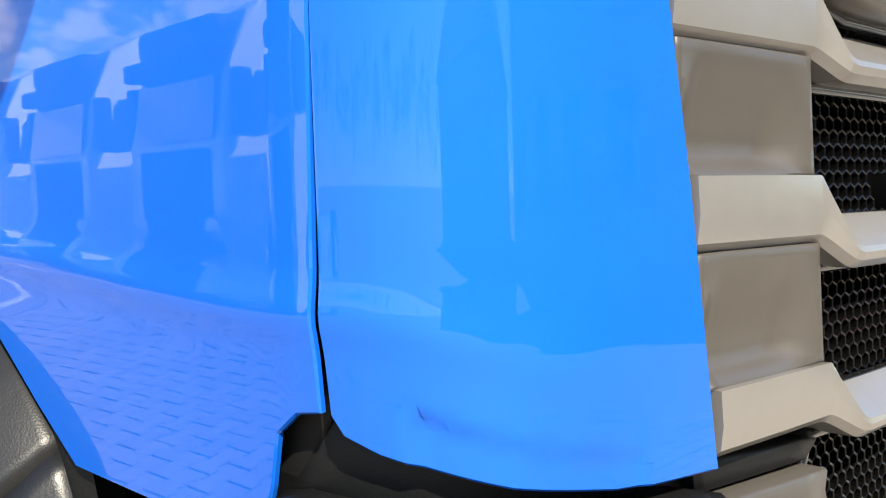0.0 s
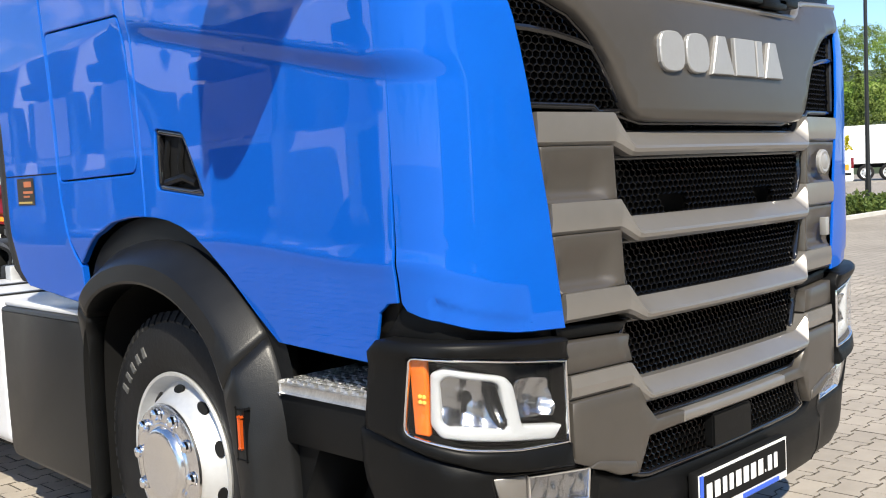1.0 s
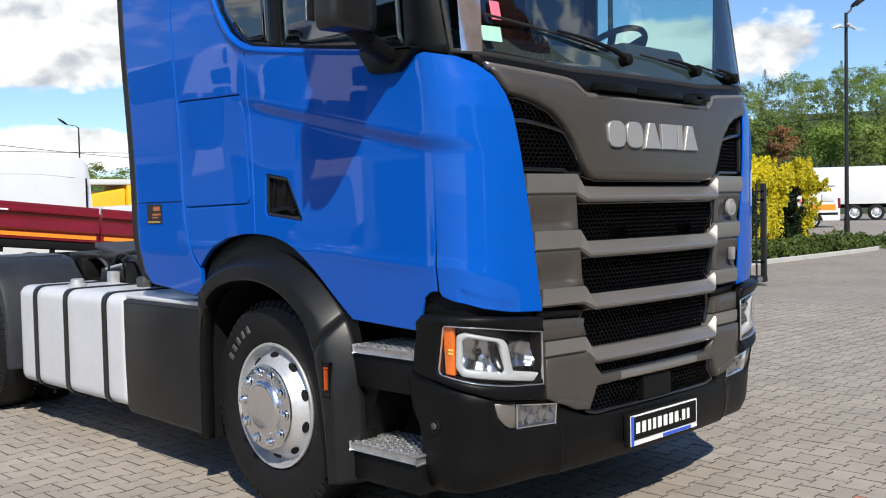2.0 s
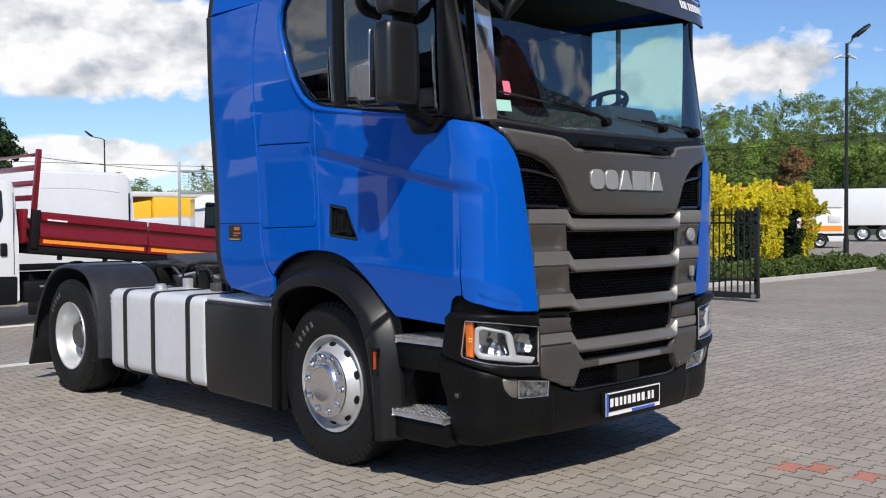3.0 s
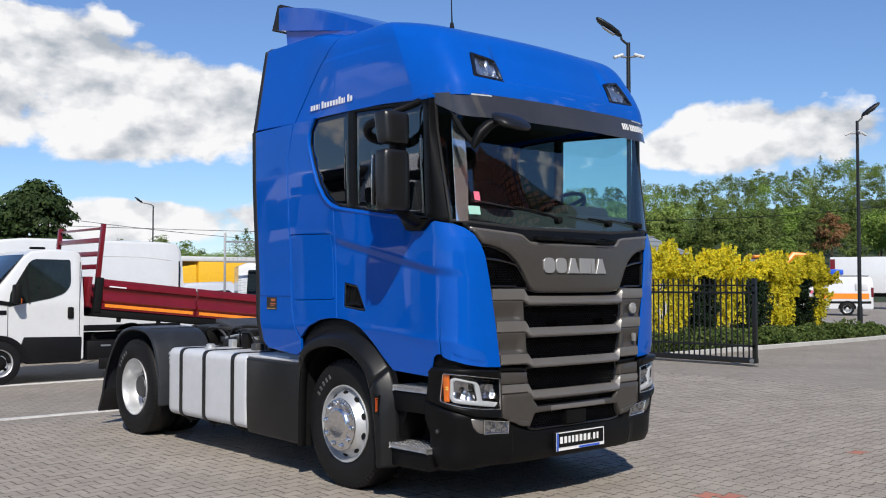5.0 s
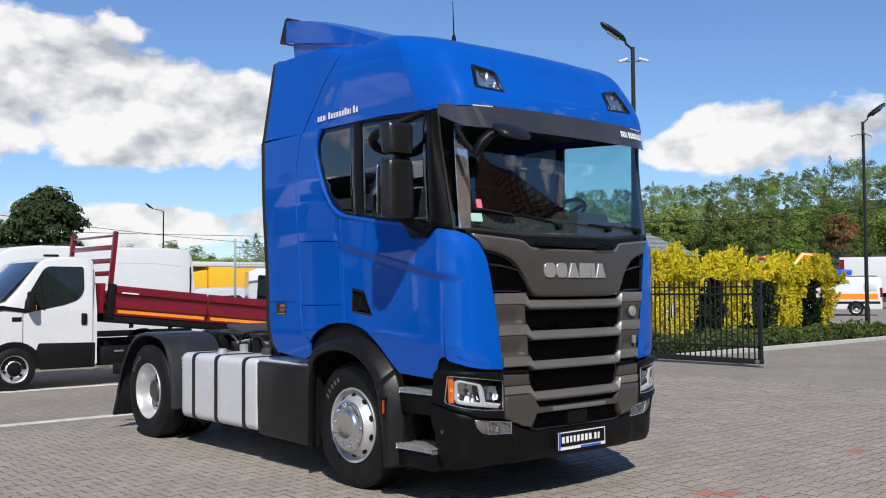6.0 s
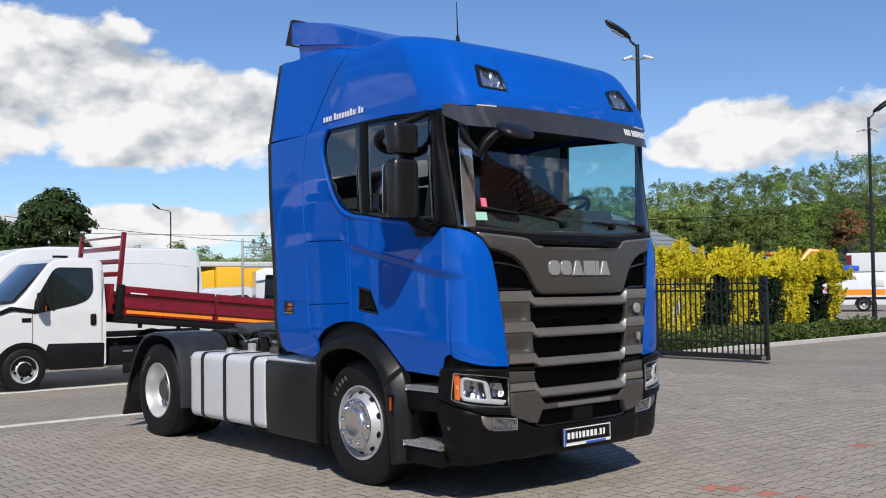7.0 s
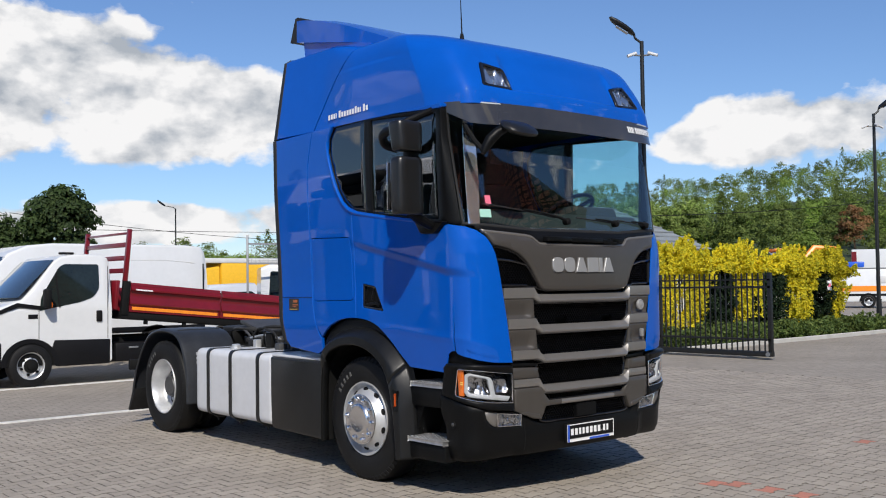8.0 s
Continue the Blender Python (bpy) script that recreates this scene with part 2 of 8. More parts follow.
def loft(bm, rings, closed=True, cap=True):
    """Joins rings of equal length by faces."""
    vr = [[bm.verts.new(p) for p in r] for r in rings]
    n = len(vr[0])
    for a, b in zip(vr, vr[1:]):
        for i in range(n if closed else n - 1):
            j = (i + 1) % n
            bm.faces.new((a[i], a[j], b[j], b[i]))
    if cap and closed:
        bm.faces.new(list(reversed(vr[0])))
        bm.faces.new(vr[-1])
    return vr


def cyl(bm, p0, p1, r0, r1=None, n=16, cap=True):
    p0, p1 = Vector(p0), Vector(p1)
    r1 = r0 if r1 is None else r1
    q = (p1 - p0).to_track_quat("Z", "Y")
    rings = []
    for p, r in ((p0, r0), (p1, r1)):
        rings.append([p + q @ Vector((r * math.cos(2 * math.pi * i / n), r * math.sin(2 * math.pi * i / n), 0)) for i in range(n)])
    loft(bm, rings, True, cap)
    return bm


def tube(bm, pts, r, n=8, cap=True):
    pts = [Vector(p) for p in pts]
    rings = []
    for i, p in enumerate(pts):
        d = (pts[min(i + 1, len(pts) - 1)] - pts[max(i - 1, 0)]).normalized()
        q = d.to_track_quat("Z", "Y")
        rr = r[i] if isinstance(r, (list, tuple)) else r
        rings.append([p + q @ Vector((rr * math.cos(2 * math.pi * k / n), rr * math.sin(2 * math.pi * k / n), 0)) for k in range(n)])
    # keep the rings from twisting
    for a, b in zip(rings, rings[1:]):
        best = min(range(n), key=lambda s: sum((a[k] - b[(k + s) % n]).length for k in range(0, n, max(1, n // 4))))
        b[:] = b[best:] + b[:best]
    loft(bm, rings, True, cap)
    return bm


def lathe(bm, profile, centre, axis="x", n=48, flip=1):
    """Profile of (along the axis, radius), turned about an axis through centre."""
    c = Vector(centre)
    rings = []
    for a, r in profile:
        ring = []
        for i in range(n):
            t = 2 * math.pi * i / n
            if axis == "x":
                ring.append(c + Vector((a * flip, r * math.cos(t), r * math.sin(t))))
            elif axis == "y":
                ring.append(c + Vector((r * math.cos(t), a * flip, r * math.sin(t))))
            else:
                ring.append(c + Vector((r * math.cos(t), r * math.sin(t), a * flip)))
        rings.append(ring)
    loft(bm, rings, True, False)
    return bm


def prism(bm, poly, depth0, depth1, axis="x", bevel=0.0):
    """A flat outline pushed through from depth0 to depth1 along an axis; poly holds the other two coordinates."""
    def at(p, d):
        return (d, p[0], p[1]) if axis == "x" else (p[0], d, p[1]) if axis == "y" else (p[0], p[1], d)
    a = [bm.verts.new(at(p, depth0)) for p in poly]
    b = [bm.verts.new(at(p, depth1)) for p in poly]
    fs = [bm.faces.new(list(reversed(a))), bm.faces.new(b)]
    n = len(poly)
    for i in range(n):
        fs.append(bm.faces.new((a[i], a[(i + 1) % n], b[(i + 1) % n], b[i])))
    bmesh.ops.recalc_face_normals(bm, faces=fs)
    if bevel:
        es = list({e for f in fs[:2] for e in f.edges})
        bmesh.ops.bevel(bm, geom=es, offset=bevel, segments=2, affect="EDGES", profile=0.5)
    return bm


def chaikin(pts, times=2, closed=False):
    pts = [tuple(p) for p in pts]
    for _ in range(times):
        out = []
        n = len(pts)
        for i in range(n if closed else n - 1):
            a, b = pts[i], pts[(i + 1) % n]
            out.append(tuple(0.75 * p + 0.25 * q for p, q in zip(a, b)))
            out.append(tuple(0.25 * p + 0.75 * q for p, q in zip(a, b)))
        if not closed:
            out = [pts[0]] + out + [pts[-1]]
        pts = out
    return pts


def rounded(poly, r, seg=4):
    """Rounds the corners of a closed outline. r: one radius or one for each corner."""
    out = []
    n = len(poly)
    for i in range(n):
        p0, p, p1 = Vector(poly[i - 1]), Vector(poly[i]), Vector(poly[(i + 1) % n])
        rr = r[i] if isinstance(r, (list, tuple)) else r
        a, b = (p0 - p), (p1 - p)
        k = min(rr, a.length * 0.48, b.length * 0.48)
        if k < 1e-4:
            out.append(tuple(p))
            continue
        s, e = p + a.normalized() * k, p + b.normalized() * k
        for j in range(seg + 1):
            t = j / seg
            out.append(tuple(s * (1 - t) ** 2 + p * 2 * t * (1 - t) + e * t * t))
    return out


def inside(p, poly):
    x, y = p
    c = False
    j = len(poly) - 1
    for i in range(len(poly)):
        xi, yi = poly[i]
        xj, yj = poly[j]
        if (yi > y) != (yj > y) and x < (xj - xi) * (y - yi) / (yj - yi) + xi:
            c = not c
        j = i
    return c


def densify(poly, step):
    out = []
    n = len(poly)
    for i in range(n):
        a, b = Vector(poly[i]), Vector(poly[(i + 1) % n])
        k = max(1, int((b - a).length / step))
        out += [tuple(a.lerp(b, j / k)) for j in range(k)]
    return out


def offset_in(poly, d):
    """An outline moved inwards by d (outwards for a hole), for outlines of many short edges."""
    n = len(poly)
    area = sum(poly[i - 1][0] * poly[i][1] - poly[i][0] * poly[i - 1][1] for i in range(n))
    s = 1 if area > 0 else -1
    out = []
    for i in range(n):
        a, p, b = Vector(poly[i - 1]), Vector(poly[i]), Vector(poly[(i + 1) % n])
        t = ((p - a).normalized() + (b - p).normalized())
        t = t.normalized() if t.length > 1e-6 else (b - p).normalized()
        out.append((p.x - t.y * s * d, p.y + t.x * s * d))
    return out


def panel(name, outer, S, material, parent=None, holes=(), step=0.05, thick=0.025, edge=0.004, label="", extra=(), fine=False):
    """A sheet with thickness and rolled edges, on the surface S(u, v, depth) -> point."""
    outer = densify(outer, step)
    holes = [densify(h, step) for h in holes]
    o_in = offset_in(outer, edge)
    h_in = [offset_in(h, -edge) for h in holes]
    pts, depth, edges = [], [], []

    def add_loop(loop, d):
        k = len(pts)
        n = len(loop)
        pts.extend(Vector(p) for p in loop)
        depth.extend([d] * n)
        edges.extend((k + i, k + (i + 1) % n) for i in range(n))
    add_loop(outer, edge)
    add_loop(o_in, 0.0)
    for h, hi in zip(holes, h_in):
        add_loop(h, edge)
        add_loop(hi, 0.0)
    us, vs = [p[0] for p in outer], [p[1] for p in outer]
    core = offset_in(outer, step * 0.45)
    hcore = [offset_in(h, -step * 0.45) for h in holes]
    nu, nv = max(1, int((max(us) - min(us)) / step)), max(1, int((max(vs) - min(vs)) / step))
    for i in range(nu + 1):
        for j in range(nv + 1):
            p = (min(us) + (max(us) - min(us)) * i / nu, min(vs) + (max(vs) - min(vs)) * j / nv)
            if inside(p, core) and not any(inside(p, h) for h in hcore):
                pts.append(Vector(p))
                depth.append(0.0)
    for line in extra:
        for p in line:
            if inside(p, core) and not any(inside(p, h) for h in hcore):
                pts.append(Vector(p))
                depth.append(0.0)
    v2, _, f2, ov, _, _ = delaunay_2d_cdt(pts, edges, [], 0, 1e-6)
    dep = [min((depth[o] for o in oo), default=0.0) for oo in ov]
    bm = bmesh.new()
    bv, nrm = {}, {}

    def vert(i):
        if i not in bv:
            u, v = v2[i]
            bv[i] = bm.verts.new(S(u, v, dep[i]))
        return bv[i]
    for f in f2:
        c = (sum(v2[i][0] for i in f) / len(f), sum(v2[i][1] for i in f) / len(f))
        if inside(c, outer) and not any(inside(c, h) for h in holes):
            try:
                bm.faces.new([vert(i) for i in f])
            except ValueError:
                pass
    bm.normal_update()
    # all faces look out of the body: against growing depth
    flip = [f for f in bm.faces]
    u, v = v2[f2[0][0]]
    probe = max(bm.faces, key=lambda f: f.calc_area())
    cu = [k for k, w in bv.items() if w in probe.verts]
    cuv = (sum(v2[k][0] for k in cu) / len(cu), sum(v2[k][1] for k in cu) / len(cu))
    out = Vector(S(*cuv, 0.0)) - Vector(S(*cuv, 0.05))
    if probe.normal.dot(out) < 0:
        bmesh.ops.reverse_faces(bm, faces=flip)
    keep = {i: w.co.copy() for i, w in bv.items()}
    # side walls go inwards
    rim = [e for e in bm.edges if len(e.link_faces) == 1]
    if thick:
        back = {}
        for e in rim:
            for w in e.verts:
                if w not in back:
                    k = next((i for i in bv if bv[i] is w), None)
                    back[w] = k
        keymap = {w: i for i, w in bv.items()}
        nb = {}
        for e in rim:
            for w in e.verts:
                if w not in nb:
                    u, v = v2[keymap[w]]
                    nb[w] = bm.verts.new(S(u, v, thick))
        for e in rim:
            f0 = e.link_faces[0]
            a, b = e.verts
            lp = [l for l in f0.loops if l.edge is e][0]
            a = lp.vert
            b = e.other_vert(a)
            try:
                bm.faces.new((b, a, nb[a], nb[b]))
            except ValueError:
                pass
    ob = link(name, bm, material, parent, label, angle=50)
    if fine:
        # true normals of the surface, so that mirrored things stay undistorted
        look_up = {}
        for i, co in keep.items():
            u, v = v2[i]
            h = 0.010
            n = (S(u + h, v) - S(u - h, v)).cross(S(u, v + h) - S(u, v - h))
            if n.length > 1e-12:
                n.normalize()
                look_up[tuple(round(c, 4) for c in co)] = n if n.dot(S(u, v, 0.0) - S(u, v, 0.02)) > 0 else -n
        me = ob.data
        normals = []
        for p in me.polygons:
            for vi in p.vertices:
                n = look_up.get(tuple(round(c, 4) for c in me.vertices[vi].co))
                normals.append(n if n is not None and n.dot(p.normal) > 0.85 else p.normal.copy())
        me.normals_split_custom_set(normals)
    return ob


# ---- ground ----
def paving_mat():
    """Worn grey concrete blocks; far off the joints are left to the material."""
    m = mat("grey_paving", (0.295, 0.262, 0.222), 0.85, var=0.14, scale=0.6, bump=0.12, bump_scale=45)
    nt = m.node_tree
    b = nt.nodes["Principled BSDF"]
    src = b.inputs["Base Color"].links[0].from_socket
    tc = nt.nodes.new("ShaderNodeTexCoord")
    br = nt.nodes.new("ShaderNodeTexBrick")
    br.inputs["Scale"].default_value = 1.0
    br.inputs["Brick Width"].default_value, br.inputs["Row Height"].default_value = 0.2, 0.14
    br.inputs["Mortar Size"].default_value = 0.007
    br.inputs["Color1"].default_value, br.inputs["Color2"].default_value = (1, 1, 1, 1), (0.88, 0.88, 0.88, 1)
    br.inputs["Mortar"].default_value = (0.50, 0.48, 0.45, 1)
    nt.links.new(tc.outputs["Object"], br.inputs["Vector"])
    mul = nt.nodes.new("ShaderNodeMixRGB")
    mul.blend_type = "MULTIPLY"
    mul.inputs[0].default_value = 1.0
    nt.links.new(src, mul.inputs[1])
    nt.links.new(br.outputs["Color"], mul.inputs[2])
    nt.links.new(mul.outputs[0], b.inputs["Base Color"])
    return m


bm = bmesh.new()
R = 1500
bm.faces.new([bm.verts.new(p) for p in ((-R, -R, -0.012), (R, -R, -0.012), (R, R, -0.012), (-R, R, -0.012))])
ground = tagged(link("ground", bm, paving_mat(), smooth=False), "grey paved yard reaching to the horizon", "ground", kind="structure")
LINEW = mat("worn_road_paint", (0.62, 0.61, 0.58), 0.8, var=0.25, scale=6)
for y in (7.30, 11.38):
    bm = bmesh.new()
    box(bm, -9.0, 10.0, y - 0.05, y + 0.05, -0.011, 0.0045)
    tagged(link("parking_line", bm, LINEW, smooth=False), "worn white parking line on the paving", "line", kind="structure")
# ---- the tractor unit: front towards -y, its right side towards -x ----
truck = thing("semi_truck_tractor", "bright blue high-roof tractor unit with bronze-grey grille on paving", "truck")


def lerp_table(tab, z):
    if z <= tab[0][0]:
        return tab[0][1]
    for (a, p), (b, q) in zip(tab, tab[1:]):
        if z <= b:
            return p + (q - p) * (z - a) / (b - a)
    return tab[-1][1]


def ease(a, b, x):
    t = min(1.0, max(0.0, (x - a) / (b - a)))
    return t * t * (3 - 2 * t)


XF, Y0 = 0.80, 0.36
NOSE = [(0.25, 0.06), (0.5, 0.035), (0.9, 0.035), (1.6, 0.035), (1.8, 0.045), (1.9, 0.065), (1.98, 0.10), (2.2, 0.145), (2.5, 0.21), (2.9, 0.31)]


def bez(p0, p1, p2, p3, t):
    a, b, c, d = (1 - t) ** 3, 3 * t * (1 - t) ** 2, 3 * t * t * (1 - t), t ** 3
    return (a * p0[0] + b * p1[0] + c * p2[0] + d * p3[0], a * p0[1] + b * p1[1] + c * p2[1] + d * p3[1])


def corner_table():
    """Bezier parameter by share of the corner's length, so that u is a length along the skin."""
    pts = [bez((XF, 0.08), (XF + 0.20, 0.103), (1.155, 0.115), (1.155, Y0), i / 200) for i in range(201)]
    acc = [0.0]
    for a, b in zip(pts, pts[1:]):
        acc.append(acc[-1] + math.hypot(b[0] - a[0], b[1] - a[1]))
    return [a / acc[-1] for a in acc], acc[-1]


ARC, LC = corner_table()
US = XF + LC


def corner_t(share):
    share = min(1.0, max(0.0, share))
    lo, hi = 0, 200
    while hi - lo > 1:
        m = (lo + hi) // 2
        lo, hi = (m, hi) if ARC[m] <= share else (lo, m)
    return (lo + (share - ARC[lo]) / max(1e-9, ARC[hi] - ARC[lo])) / 200


UG_LIP = 1.16


def lip_z(a):
    return 1.03 + 0.085 * max(0.0, (a - 0.80) / 0.40) ** 2


def body0(u, z, bare=False):
    """The cab's skin: u runs from the middle of the nose round the corner and back along the side."""
    s = -1 if u >= 0 else 1
    a = abs(u)
    yf = lerp_table(NOSE, z)
    w = 1.152 + 0.0105 * (z - 1.3)
    if z > 1.50:
        ya = max(0.15, Y0 + (a - US)) if a > US else 0.15 + (Y0 - 0.15) * max(0.0, (a - XF) / LC)
        zc = 1.560 + 0.2137 * min(ya, 2.2)
        amp = 0.024 * ease(0.86, 1.15, a) * ease(1.66, 1.30, ya) * (0.0 if bare else 1.0)
        w += amp * ease(0.006, -0.068, zc - z) + (0.033 - amp) * ease(1.5, 2.55, z)
    if a <= XF:
        x, y = a, yf + 0.045 * (a / XF) ** 2
    elif a <= US:
        x, y = bez((XF, yf + 0.045), (XF + 0.20, yf + 0.068), (w, max(0.09 + yf * 0.7, min(yf + 0.088, 0.335))), (w, Y0), corner_t((a - XF) / LC))
    else:
        x, y = w, Y0 + (a - US)
    if not bare and a > 0.9:
        # fold above the sill
        zs = 1.186 + 0.052 * ease(0.3, 1.1, y) - 0.055 * ease(1.22, 0.95, a)
        fold = 0.0035 * math.exp(-((z - zs) / 0.024) ** 2) * ease(0.93, 1.10, a) - 0.026 * max(0.0, math.sqrt(((zs - z) / 0.26) ** 2 + 0.0025) - 0.05 if z < zs else 0.0)
        # pressed lip along the foot of the corner
        if a < UG_LIP:
            zl = lip_z(a)
            fold -= 0.007 * ease(zl + 0.005, zl - 0.005, z)
        k = ease(0.95, 1.2, a)
        x += fold * k
        y -= fold * (1 - k) * ease(0.80, 0.98, a) * 0.6
    return Vector((s * x, y, z))


def with_depth(S0, h=0.004):
    def S(u, v, d=0.0):
        p = S0(u, v)
        if d == 0.0:
            return p
        du, dv = S0(u + h, v) - S0(u - h, v), S0(u, v + h) - S0(u, v - h)
        n = du.cross(dv)
        return p + n.normalized() * d if n.length > 1e-12 else p
    return S


skin = with_depth(body0)
skin_plain = with_depth(lambda u, v: body0(u, v, True))


def uy(y, z=1.3):
    """u of the place on the side at y."""
    if y >= Y0:
        return US + y - Y0
    lo, hi = XF, US
    for _ in range(40):
        m = (lo + hi) / 2
        lo, hi = (m, hi) if body0(m, z, True).y < y else (lo, m)
    return lo


def ux(x, z=1.3):
    """u of the place on the nose at x."""
    lo, hi = 0.0, US
    for _ in range(40):
        m = (lo + hi) / 2
        lo, hi = (m, hi) if -body0(m, z, True).x < x else (lo, m)
    return lo


def side(pts):
    return [(uy(y, z), z) for y, z in pts]


def mirrored(poly):
    return [(-u, z) for u, z in reversed(poly)]


UG = uy(0.30)
corner_poly = [(0.775, 0.995), (0.818, 1.3), (0.860, 1.54), (0.886, 1.70), (0.90, 1.77), (0.925, 1.85), (0.965, 1.92), (1.02, 1.965), (1.09, 1.99), (UG - 0.006, 2.01),
               (UG - 0.006, 1.09), (UG - 0.02, 1.07), (UG - 0.06, 1.055), (1.06, 1.022), (0.93, 1.002)]
door_poly = side([(0.30, 2.01), (0.30, 1.09), (0.34, 1.085), (0.375, 1.06), (0.395, 1.0), (0.43, 0.925), (0.84, 0.945)]) + side(
    [(0.93, 1.02), (1.0, 1.085), (1.06, 1.14), (1.13, 1.195), (1.2, 1.245), (1.28, 1.275), (1.36, 1.295), (1.44, 1.305), (1.50, 1.308)]) + side(
    [(1.50, 2.20), (1.43, 2.175), (1.0, 2.11), (0.44, 2.035), (0.40, 2.01), (0.36, 2.0)])
door_poly = [(u + (0.006 if i < 2 else 0), z) for i, (u, z) in enumerate(door_poly)]
intake_poly = rounded(side([(1.13, 1.365), (1.415, 1.395), (1.405, 1.59), (1.235, 1.565)]), 0.02, 3)
hatch_poly = rounded(side([(2.13, 1.985), (1.56, 1.97), (1.54, 1.85), (1.535, 1.45), (2.13, 1.44)]), [0.03, 0.03, 0.02, 0.05, 0.03], 4)
quarter_poly = side([(1.506, 1.308), (1.62, 1.306), (1.75, 1.288), (1.87, 1.245), (1.96, 1.19), (2.02, 1.14), (2.06, 1.19), (2.10, 1.27), (2.125, 1.36), (2.135, 1.46),
                     (2.14, 2.40), (2.13, 2.62), (2.08, 2.80), (2.05, 2.90), (0.30, 2.90), (0.36, 2.862), (1.02, 2.905), (1.60, 2.935 - 0.02), (1.74, 2.90), (1.81, 2.80), (1.82, 2.70),
                     (1.77, 2.54), (1.70, 2.38), (1.62, 2.27), (1.55, 2.22), (1.506, 2.20)])
rear_poly = side([(2.145, 2.40), (2.14, 1.46), (2.13, 1.36), (2.105, 1.27), (2.06, 1.17), (2.02, 1.13), (2.03, 1.02), (2.10, 0.985), (2.54, 1.03), (2.60, 1.09), (2.64, 1.30), (2.645, 2.89), (2.055, 2.90), (2.09, 2.79), (2.136, 2.62)])
edge_poly = side([(2.648, 2.89), (2.643, 1.30), (2.603, 1.10), (2.553, 1.05), (2.60, 1.05), (2.66, 1.10), (2.70, 1.30), (2.70, 2.89)])
hood_half = [(0.0, 1.868), (0.478, 1.872), (0.50, 1.88), (0.56, 1.922), (0.60, 1.93), (1.00, 1.962), (0.955, 1.925), (0.915, 1.855), (0.86, 1.846), (0.78, 1.828), (0.70, 1.795),
             (0.63, 1.74), (0.575, 1.67), (0.535, 1.60), (0.505, 1.55), (0.47, 1.525), (0.40, 1.518), (0.0, 1.515)]
hood_poly = hood_half + [(-u, z) for u, z in reversed(hood_half[1:-1])]
mesh1_half = [(0.888, 1.565), (0.905, 1.70), (0.918, 1.84), (0.86, 1.843), (0.78, 1.825), (0.70, 1.79), (0.63, 1.735), (0.575, 1.665), (0.50, 1.55), (0.60, 1.548), (0.615, 1.562)]

